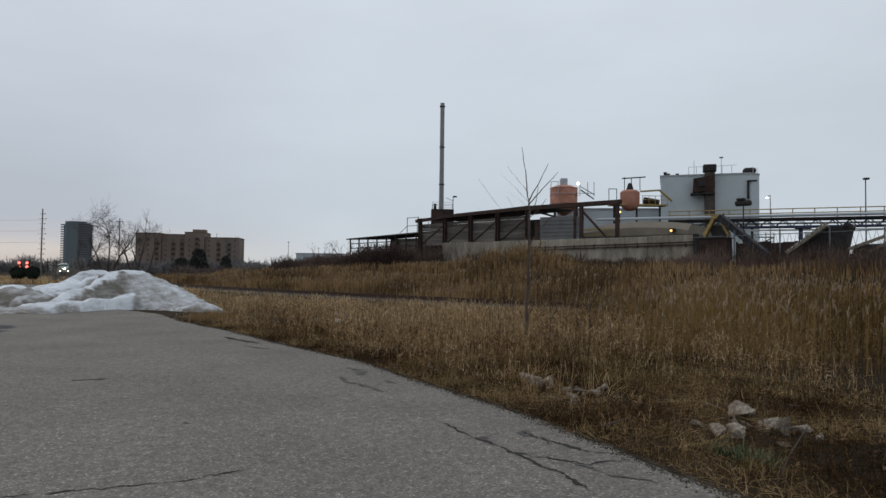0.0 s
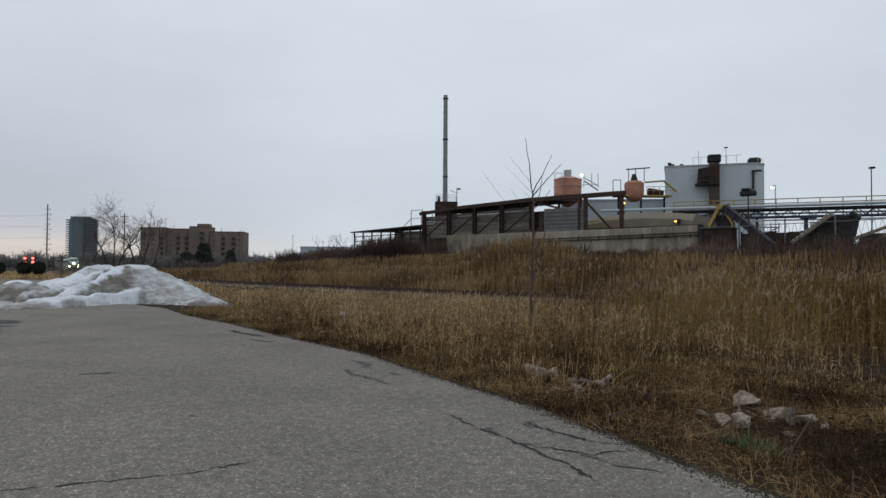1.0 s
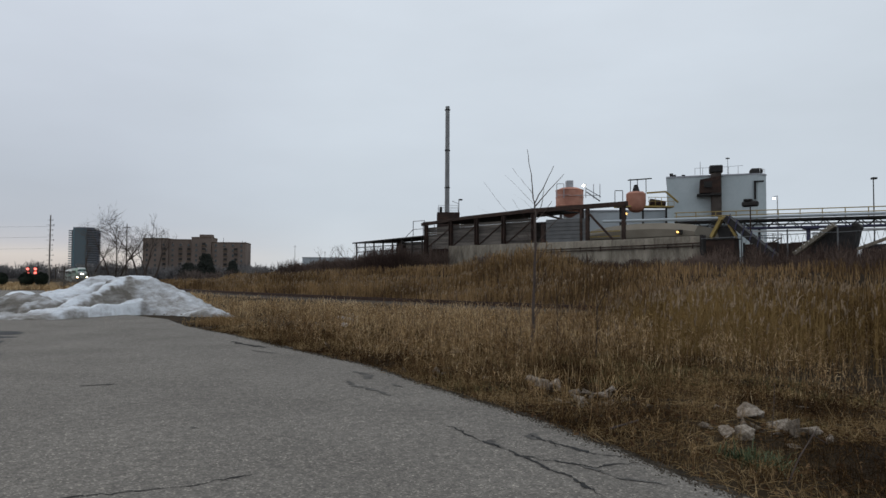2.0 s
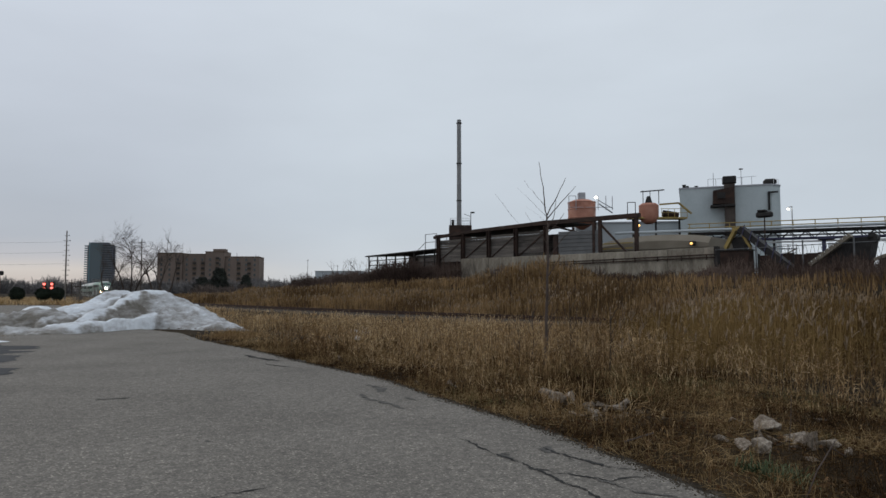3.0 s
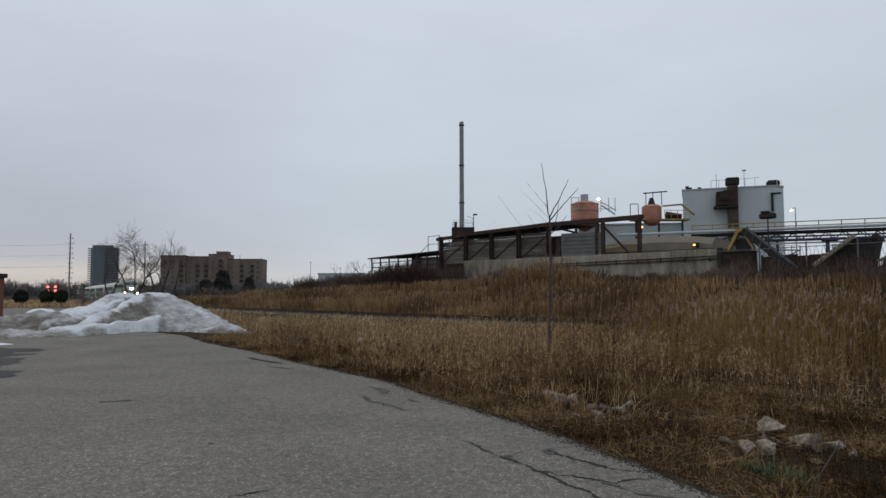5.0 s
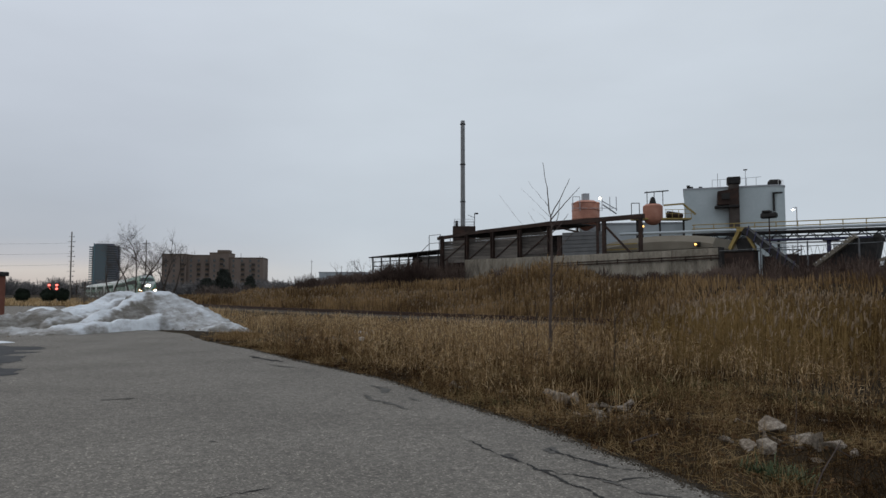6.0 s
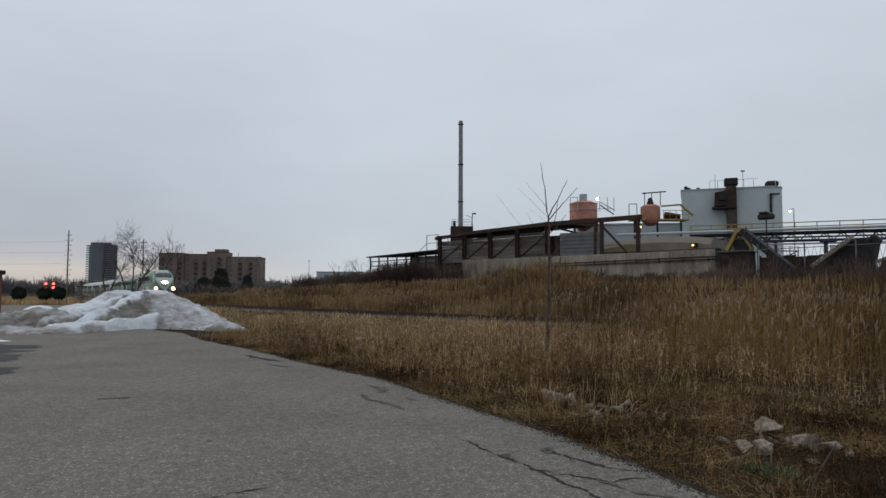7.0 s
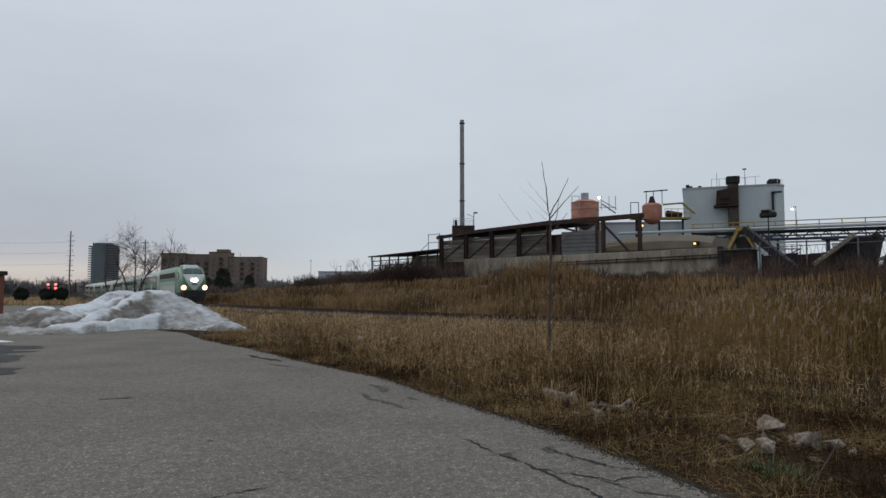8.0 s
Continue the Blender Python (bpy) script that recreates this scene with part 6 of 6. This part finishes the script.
def make_shrubs():
    def row(name, spots, r, h, n, width, mat, label, lean=0.55):
        b = Blades()
        for x, y in spots:
            z = float(ground_z([x], [y])[0])
            k = rng.uniform(0.6, 1.25)
            twig_bush(b, x, y, z, r * k, h * k, n, width, lean)
        b.make(name, mat, label, "shrubs")

    def at_works(u0, u1, n0, n1, n):
        u, v = rng.uniform(u0, u1, n), rng.uniform(n0, n1, n)
        return [(24.2 + 0.70 * a + 0.714 * c, 60 - 0.714 * a + 0.70 * c) for a, c in zip(u, v)]

    row("shed_shrubs", at_works(-47, -31, -4, 5, 62), 1.4, 2.9, 90, 0.026, SCRUB, "dark bare shrubs in front of the shed")
    row("low_shrubs", at_works(-62, -45, -4, 4, 70), 1.3, 2.0, 80, 0.028, SCRUB, "low dark bare shrubs beside the shed")
    row("mound_shrubs", at_works(-22, -10, -7, -1.5, 26), 0.9, 1.9, 46, 0.035, MID_SCRUB, "brown bare brush before the wall")
    row("wall_shrubs", at_works(-14, 1, -3.0, -0.7, 60), 0.9, 1.15, 80, 0.02, SCRUB, "dark dead scrub at the foot of the wall")
    row("fence_shrubs", at_works(1, 26, -4.5, -0.8, 70), 1.1, 1.9, 70, 0.02, SCRUB, "reddish brown scrub along the fence")
    row("bank_shrubs", at_works(0, 28, -8, -1.5, 120), 1.0, 1.3, 48, 0.022, SCRUB, "dark reddish scrub on the bank below the works")
    spots = [(x, y) for x, y in zip(rng.uniform(-125, -20, 130), rng.uniform(150, 235, 130)) if -0.36 < x / y < -0.09]
    row("far_shrubs", spots, 3.0, 3.0, 60, 0.08, MID_SCRUB, "grey-brown bare scrub beyond the track")
    spots = [(x, y) for x, y in zip(rng.uniform(-190, -20, 190), rng.uniform(300, 380, 190)) if -0.50 < x / y < -0.07]
    row("far_woods", spots, 4.5, 7.0, 62, 0.16, HAZED_SCRUB, "distant bare woods, haze in their grey colour")
    spots = [(x, y) for x, y in zip(rng.uniform(-420, -180, 120), rng.uniform(380, 460, 120)) if -0.75 < x / y < -0.52]
    row("west_woods", spots, 6.0, 8.5, 64, 0.16, HAZED_SCRUB, "distant dark treeline")
    spots = [(x, y) for x, y in zip(rng.uniform(-64, -20, 60), rng.uniform(72, 96, 60)) if -0.55 < x / y < -0.42]
    row("line_scrub", spots, 1.0, 0.8, 36, 0.05, WEED, "low brown scrub beside the line")
    spots = [(x, y) for x, y in zip(rng.uniform(-55, -38, 26), rng.uniform(88, 104, 26)) if -0.53 < x / y < -0.41]
    row("pale_shrubs", spots, 1.2, 2.7, 30, 0.022, PALE_BARK, "pale leafless shrubs beside the line", 0.55)
    x, y = scatter(40000, -110, -20, 53, 150, lambda x, y: (y > 53) & (x / y > -0.74) & (x / y < -0.25))
    q, _ = to_line(x, y)
    k = (q < -3.2) & ((off_edge(x, y) > 0.3) | (y > 80))
    b = Blades()
    b.add(rooted(x[k], y[k]), aim(k.sum(), 0.35), rng.uniform(0.3, 0.8, k.sum()), 0.05, 0.2)
    b.make("west_grass", STRAW, "dry brown grass beside the line", "grass")


make_shrubs()


def grow(shape, p, d, length, r, level, rnd, spread, up):
    """One limb and, from it, the next ones."""
    segs, q = 3, Vector(p)
    d = Vector(d).normalized()
    pts = [q]
    for i in range(segs):
        d = (d + Vector((rnd.gauss(0, 0.10), rnd.gauss(0, 0.10), rnd.gauss(0, 0.06) + up))).normalized()
        q = q + d * (length / segs)
        pts.append(q)
    for i in range(segs):
        shape.rod(pts[i], pts[i + 1], r * (1 - 0.22 * i), r * (1 - 0.22 * (i + 1)), 6 if level > 1 else 4, caps=False)
    if level == 0:
        return
    n = 3 if level > 1 else 4
    for i in range(n):
        at = pts[rnd.randint(1, segs)] if i else pts[-1]
        a = rnd.uniform(0, 2 * math.pi)
        out = Vector((math.cos(a), math.sin(a), 0)) * spread * rnd.uniform(0.6, 1.2)
        grow(shape, at, d + out, length * rnd.uniform(0.5, 0.75), r * 0.5, level - 1, rnd, spread, up)


def make_tree(x, y, h, seed, label, mat, stems=1, spread=0.6, splay=0.35, levels=5, thick=0.018):
    z = float(ground_z([x], [y])[0])
    t = thing("bare_tree", pose(x, y, z - 0.05), label, "tree", "bare trees")
    rnd = random.Random(seed)
    crown = Shape()
    for i in range(stems):
        a = 2 * math.pi * i / stems + rnd.uniform(-0.4, 0.4)
        d = Vector((math.cos(a) * splay, math.sin(a) * splay * 0.6, 1)) if stems > 1 else Vector((0.03, 0, 1))
        tr = Shape()
        tr.rod((0, 0, 0), d * (h * 0.24), h * thick, h * thick * 0.75, 8)
        part("trunk", tr, mat, t)
        grow(crown, d * (h * 0.23), d, h * 0.34, h * thick * 0.72, levels - 1, rnd, spread, 0.06)
    c = part("crown", crown, mat, t, "leafless branching crown")
    return t




def make_stemmed_tree():
    """Three stems from one stool, with hazy sprays of twigs at their ends."""
    x, y = -27.1, 60.0
    t = thing("bare_tree", pose(x, y, float(ground_z([x], [y])[0]) - 0.05), "leafless multi-stemmed tree beyond the snow pile", "tree", "bare trees")
    rnd = random.Random(21)
    stems = [  # points, first radius
        ([(0, 0, 0), (0, 0, 1.7), (0, 0.1, 3.4), (-0.05, 0.1, 5.0), (-0.35, 0, 5.9), (-0.7, 0, 6.4), (-0.45, 0, 6.8)], 0.065),
        ([(-0.1, 0, 0.2), (-0.45, -0.1, 1.6), (-0.95, -0.1, 3.2), (-1.35, -0.2, 4.0), (-1.75, -0.2, 5.0), (-2.2, -0.2, 5.8)], 0.085),
        ([(0.1, 0, 0.2), (0.35, 0.1, 1.8), (0.95, 0.1, 3.2), (1.6, 0.2, 4.2), (2.1, 0.2, 4.9), (2.4, 0.2, 5.6)], 0.085),
        ([(0.95, 0.1, 3.2), (1.9, 0, 3.9), (2.7, 0, 4.5), (3.6, 0, 5.2)], 0.05),
        ([(0.0, 0.1, 3.6), (0.5, -0.2, 4.6), (0.8, -0.3, 5.4)], 0.03),
        ([(-0.05, 0.1, 4.6), (-0.7, 0.3, 5.4), (-1.3, 0.4, 6.0)], 0.03),
        ([(-0.6, 0, 2.2), (-1.6, 0.2, 3.0), (-2.3, 0.2, 4.2)], 0.03),
        ([(0.5, 0, 2.3), (0.9, -0.4, 3.6), (1.2, -0.4, 4.4)], 0.03),
    ]
    crown = Shape()

    def twig(p, d, length, r, level):
        d = Vector(d).normalized()
        q = Vector(p)
        for i in range(3):
            d = (d + Vector((rnd.gauss(0, 0.16), rnd.gauss(0, 0.16), rnd.gauss(0.03, 0.10)))).normalized()
            e = q + d * (length / 3)
            crown.rod(q, e, r, r * 0.85, 4, caps=False)
            q, r = e, r * 0.85
            if level and rnd.random() < 0.9:
                twig(q, d + Vector((rnd.gauss(0, 0.55), rnd.gauss(0, 0.55), rnd.gauss(0.1, 0.4))), length * rnd.uniform(0.5, 0.8), max(0.0042, r * 0.66), level - 1)

    for pts, r in stems:
        s, pts = Shape(), [Vector(p) for p in pts]
        n = len(pts) - 1
        for i in range(n):
            r0, r1 = r * (1 - 0.8 * i / n), r * (1 - 0.8 * (i + 1) / n)
            s.rod(pts[i], pts[i + 1], r0, r1, 7)
            if pts[i + 1].z > 3.0:
                for k in range(9):
                    p = pts[i].lerp(pts[i + 1], rnd.uniform(0.1, 1.0))
                    a = rnd.uniform(0, 2 * math.pi)
                    twig(p, Vector((math.cos(a), math.sin(a), rnd.uniform(0.1, 1.0))), rnd.uniform(0.5, 0.95), 0.0085, 3)
        part("trunk", s, BARK, t)
    part("crown", crown, BARK, t, "leafless crown of fine twigs")


make_stemmed_tree()
make_tree(-59.0, 142.0, 15.0, 8, "leafless tree near the apartment block", BARK, 2, 0.6, 0.3, 5)
make_tree(-54.5, 136.0, 12.5, 12, "leafless tree near the apartment block", BARK, 2, 0.6, 0.4, 5)
make_tree(-73.0, 150.0, 12.5, 15, "leafless tree behind the line", BARK, 2, 0.6, 0.3, 5)
for i, (x, y, h) in enumerate([(-12.5, 112, 6.4), (-15, 118, 5.6), (-18.0, 122, 6.0)]):
    make_tree(x, y, h, 30 + i, "grey leafless tree beside the shed", BARK, 2, 0.6, 0.3, 4)


def make_evergreen(x, y, h, r, label):
    z = float(ground_z([x], [y])[0])
    t = thing("evergreen_tree", pose(x, y, z), label, "tree", "evergreens")
    part("trunk", Shape().rod((0, 0, -0.3), (0, 0, h * 0.8), 0.25, 0.08, 8), BARK, t)
    n = 2600
    f = rng.uniform(0.12, 1, n)
    a = rng.uniform(0, 2 * np.pi, n)
    lump = 1 + 0.35 * np.sin(3 * a + 7 * f) * np.cos(11 * f)
    rad = r * np.clip(1.15 - f, 0.1, 1) ** 0.6 * np.sqrt(rng.uniform(0.25, 1, n)) * lump
    base = np.stack([rad * np.cos(a), rad * np.sin(a), f * h], -1)
    b = Blades()
    b.add(base, aim(n, 0.9), h * 0.09, h * 0.035, 0.3)
    crown = part("crown", tri_mesh("crown", np.concatenate(b.v), np.concatenate(b.t), DIM_EVERGREEN), DIM_EVERGREEN, t)


make_evergreen(-98.5, 306, 11.5, 4.6, "dark evergreen in front of the apartment block")
make_evergreen(-104, 300, 7.5, 4.5, "dark evergreen in front of the apartment block")
make_evergreen(-85, 300, 8.5, 3.0, "dark evergreen beside the apartment block")


def make_clipped_shrubs():
    for x, y, r in ((-61.7, 100, 1.25), (-57.9, 100, 1.3), (-55.8, 100, 1.25)):
        t = thing("clipped_shrub", pose(x, y, 0.5), "dark rounded clipped evergreen shrub", "shrub", "clipped shrubs")
        part("stem", Shape().rod((0, 0, -0.5), (0, 0, 0.9), 0.09, 0.05, 8), BARK, t)
        part("core", Shape().lathe([(0.2, 0.05), (r * 0.62, 0.3), (r * 0.72, 0.75), (r * 0.5, 1.2), (0.1, 1.5)], 14), EVERGREEN, t)
        n = 2200
        d = rng.normal(0, 1, (n, 3))
        d /= np.linalg.norm(d, axis=1, keepdims=True)
        k = 0.70 + 0.22 * np.array([noise.noise(Vector(v) * 2.3 + Vector((x, 0, 0))) for v in d])
        base = d * r * k[:, None] * rng.uniform(0.75, 1.0, n)[:, None]
        base[:, 2] = base[:, 2] * 1.02 + 0.72
        out = d + rng.normal(0, 0.35, (n, 3))
        out /= np.linalg.norm(out, axis=1, keepdims=True)
        b = Blades()
        b.add(base, out, rng.uniform(0.12, 0.26, n), 0.07, 0.1)
        part("foliage", tri_mesh("foliage", np.concatenate(b.v), np.concatenate(b.t), EVERGREEN), EVERGREEN, t)


make_clipped_shrubs()


def make_sapling():
    t = thing("sapling", pose(2.45, 16.0, float(ground_z([2.45], [16.0])[0]) - 0.03), "leafless grey-brown sapling standing in tall grass", "sapling")
    rnd = random.Random(4)

    def limb(points, r0, r1):
        pts = [Vector(p) for p in points]
        fine = []
        for a, b in zip(pts, pts[1:]):
            for i in range(4):
                fine.append(a.lerp(b, i / 4) + Vector((rnd.gauss(0, 0.008), rnd.gauss(0, 0.008), 0)))
        fine.append(pts[-1])
        n = len(fine) - 1
        rings = []
        for i, p in enumerate(fine):
            r = r0 + (r1 - r0) * i / n
            rings.append([(p.x + r * math.cos(k * math.pi / 3), p.y + r * math.sin(k * math.pi / 3), p.z - 0.6 * r * math.cos(k * math.pi / 3)) for k in range(6)])
        return Shape().loft(rings)

    part("trunk", limb([(0, 0, 0), (0.03, 0, 0.9), (0.05, 0, 1.74), (0.09, 0, 2.63), (0.08, 0, 3.37), (0.04, 0, 3.69), (-0.02, 0, 4.27), (-0.11, 0, 4.87)], 0.040, 0.006), SAPLING_BARK, t)
    forks = [((0.06, 3.57), (-0.24, 3.87), (-0.63, 4.25)), ((0.04, 3.78), (-0.2, 4.1), (-0.44, 4.45)), ((0.06, 3.57), (0.27, 3.98), (0.48, 4.45)), ((0.07, 3.51), (0.41, 3.9), (0.79, 4.31)),
             ((0.07, 2.63), (-0.33, 3.12), (-0.77, 3.57), (-1.15, 4.09)), ((0.07, 2.31), (-0.41, 2.88), (-0.82, 3.2), (-1.29, 3.48)), ((0.06, 3.41), (-0.16, 3.65), (-0.4, 3.82)), ((0.08, 3.28), (0.23, 3.57), (0.25, 3.94)),
             ((0.08, 3.19), (0.29, 3.37), (0.49, 3.65)), ((0.08, 2.88), (-0.24, 3.37), (-0.45, 3.69)), ((0.08, 2.55), (0.36, 2.96), (0.65, 3.28)), ((0.07, 2.06), (-0.17, 2.39), (-0.33, 2.63)), ((0.07, 2.14), (0.28, 2.47), (0.4, 2.63)), ((0.08, 2.88), (-0.08, 3.16), (-0.25, 3.28))]
    for i, fork in enumerate(forks):
        away = 0.22 * math.sin(2.4 * i)
        part("branch", limb([(x, away * k / (len(fork) - 1), z) for k, (x, z) in enumerate(fork)], 0.013 if i < 6 else 0.009, 0.0045), SAPLING_BARK, t)
    for i in range(16):
        z0, a, ln = rnd.uniform(0.5, 2.6), rnd.uniform(0, 6.28), rnd.uniform(0.4, 0.9)
        q = (0.03 + 0.5 * ln * math.cos(a), 0.4 * ln * math.sin(a), z0 + 0.85 * ln)
        m = (0.03 + 0.3 * ln * math.cos(a), 0.22 * ln * math.sin(a), z0 + 0.38 * ln)
        part("branch", limb([(0.05, 0, z0), m, q], 0.007, 0.003), SAPLING_BARK, t)
    for x, y, h in ((2.9, 15.4, 1.7), (2.0, 15.0, 1.6), (1.6, 14.2, 1.2), (3.6, 14.6, 1.6)):
        z = float(ground_z([x], [y])[0])
        o = thing("dead_stalk", pose(x, y, z - 0.02), "thin dead forked weed stalk", "stalk", "dead stalks")
        part("stem", limb([(0, 0, 0), (0.05, 0, h * 0.5), (0.0, 0, h)], 0.012, 0.004), BARK, o)
        for i in range(5):
            a, z0 = rnd.uniform(0, 6.28), h * rnd.uniform(0.4, 0.85)
            part("side_twig", limb([(0.02, 0, z0), (0.3 * h * 0.5 * math.cos(a), 0.2 * math.sin(a), z0 + 0.25 * h)], 0.006, 0.002), BARK, o)


make_sapling()


# ---- rubble in the verge ----
def rock_mesh(seed, flat=0.75):
    bm, rnd = bmesh.new(), random.Random(seed)
    for i in range(9):
        d = Vector((rnd.gauss(0, 1), rnd.gauss(0, 1), rnd.gauss(0, 1))).normalized() * rnd.uniform(0.75, 1.15)
        bm.verts.new((d.x, d.y * rnd.uniform(0.7, 1), d.z * flat))
    bmesh.ops.convex_hull(bm, input=list(bm.verts))
    bmesh.ops.delete(bm, geom=[v for v in bm.verts if not v.link_faces], context="VERTS")
    bmesh.ops.bevel(bm, geom=list(bm.edges), offset=0.05, segments=1, affect="EDGES")
    bmesh.ops.triangulate(bm, faces=bm.faces)
    bmesh.ops.subdivide_edges(bm, edges=bm.edges, cuts=2, use_grid_fill=True)
    off = Vector((seed * 3.1, seed * 1.7, seed))
    for v in bm.verts:
        v.co = v.co * (1 + 0.16 * noise.fractal(v.co * 2.6 + off, 0.7, 2.1, 5))
    me = bpy.data.meshes.new("stone")
    bm.to_mesh(me)
    bm.free()
    me.polygons.foreach_set("use_smooth", [True] * len(me.polygons))
    me.set_sharp_from_angle(angle=0.5)
    me.materials.append(STONE)
    return me


def make_rocks():
    meshes = [rock_mesh(i + 1, 0.5 + 0.12 * (i % 4)) for i in range(8)]
    rnd = random.Random(11)
    spots = [(3.82, 8.2, 0.19), (3.71, 7.5, 0.13), (3.85, 7.45, 0.11), (3.98, 7.25, 0.14), (3.08, 7.56, 0.09), (3.11, 7.2, 0.12), (3.3, 7.15, 0.13), (3.76, 8.72, 0.09), (4.27, 8.04, 0.08), (3.69, 6.85, 0.07), (3.95, 7.75, 0.12), (3.55, 7.75, 0.10), (4.1, 7.35, 0.12), (3.45, 7.35, 0.10), (4.2, 7.1, 0.08),
             (1.70, 10.5, 0.20), (1.93, 10.1, 0.19), (1.84, 9.3, 0.13), (2.12, 9.81, 0.12), (2.23, 9.53, 0.11), (2.42, 9.67, 0.13), (2.33, 9.03, 0.09), (2.01, 8.95, 0.08), (2.7, 10.1, 0.10), (2.3, 9.9, 0.10), (2.55, 9.4, 0.09), (2.1, 9.3, 0.10), (2.62, 9.75, 0.08), (2.75, 9.5, 0.06),
             (-2.32, 16.25, 0.13), (-1.6, 16.0, 0.10), (-1.22, 16.25, 0.12), (0.19, 12.1, 0.12), (0.33, 12.6, 0.11), (0.11, 11.5, 0.08), (-0.42, 12.3, 0.07), (0.26, 11.9, 0.08),
             (-4.0, 25.2, 0.14), (-3.4, 26.0, 0.14), (1.2, 23.5, 0.16), (0.2, 22.5, 0.12), (3.9, 22.0, 0.14), (5.1, 9.2, 0.07), (0.95, 11.6, 0.06), (2.9, 8.9, 0.06)]
    for i, (x, y, r) in enumerate(spots):
        z = float(ground_z([x], [y])[0])
        o = tagged(new("rubble_stone", meshes[i % 8]), "weathered broken rubble stone half sunk in straw", "stone", "rubble stones")
        o.matrix_basis = pose(x, y, z + r * 0.50, rnd.uniform(-20, 20), rnd.uniform(-20, 20), rnd.uniform(0, 360)) @ Matrix.Diagonal((r * rnd.uniform(1.1, 1.6), r * rnd.uniform(1.0, 1.3), r * 1.3, 1))
    white = material("white_scrap", [(0.6, 0.6, 0.6), (0.75, 0.75, 0.74)], 6, 0.7)
    for x, y, lx, rz in ((-3.6, 33.0, 0.5, 10), (-3.4, 29.5, 0.9, 5), (-2.9, 24.0, 0.2, 0)):
        z = float(ground_z([x], [y])[0])
        s = Shape().box(-lx / 2, -0.09, 0, lx / 2, 0.09, 0.12, 0.03)
        o = part("litter_scrap", s, white, m=pose(x, y, z + 0.10, 8, 12, rz))
        tagged(o, "white scrap of litter caught in grass", "litter", "scraps of litter")
    g = Blades()
    for cx, cy, n, r in ((3.03, 6.3, 120, 0.14), (3.18, 6.2, 90, 0.12), (2.9, 6.5, 50, 0.12), (2.7, 10.9, 30, 0.2), (3.4, 11.5, 40, 0.3)):
        x, y = cx + rng.normal(0, r * 0.6, n), cy + rng.normal(0, r * 0.6, n)
        g.add(rooted(x, y), aim(n, 0.85), rng.uniform(0.18, 0.44, n), 0.010, rng.uniform(0.5, 1.2, n), 0.1)
    g.make("green_tufts", GREEN_BLADE, "green arching grass tufts among the straw", "grass")
    for pts, r in (([(2.96, 5.6, 0.0), (3.08, 5.65, 0.20), (3.29, 5.75, 0.41)], 0.006), ([(1.95, 7.3, 0.07), (2.15, 7.4, 0.10), (2.3, 7.45, 0.13)], 0.010), ([(3.24, 5.74, 0.36), (3.41, 5.8, 0.27)], 0.005), ([(3.58, 7.1, 0.0), (3.62, 7.12, 0.3), (3.65, 7.15, 0.58)], 0.004)):
        s = Shape()
        for a, b in zip(pts, pts[1:]):
            s.rod(a, b, r, r * 0.8, 6)
        tagged(part("dry_stick", s, SAPLING_BARK), "pale dry broken stick in the verge", "stick", "dry sticks")


make_rocks()


# ---- what moves ----
def motions():
    speed, length = 23.8, 21.0
    offsets = [0.0] + [length + 26.0 * i for i in range(len(coaches))]
    for vehicle, offset, wheelbase in zip([locomotive] + coaches, offsets, [20.0] + [25.0] * len(coaches)):
        rows = []
        for k in range(41):
            t = k * 0.2
            s = speed * (8.0 - t) + offset
            a, _ = on_line(s)
            b, _ = on_line(s + wheelbase)
            d = (a - b).normalized()
            turn = math.degrees(math.atan2(d.y, d.x))
            rows.append((t, pose(a.x, a.y, a.z, 0, -math.degrees(math.asin(d.z)), turn)))
        walk(vehicle, rows)


motions()
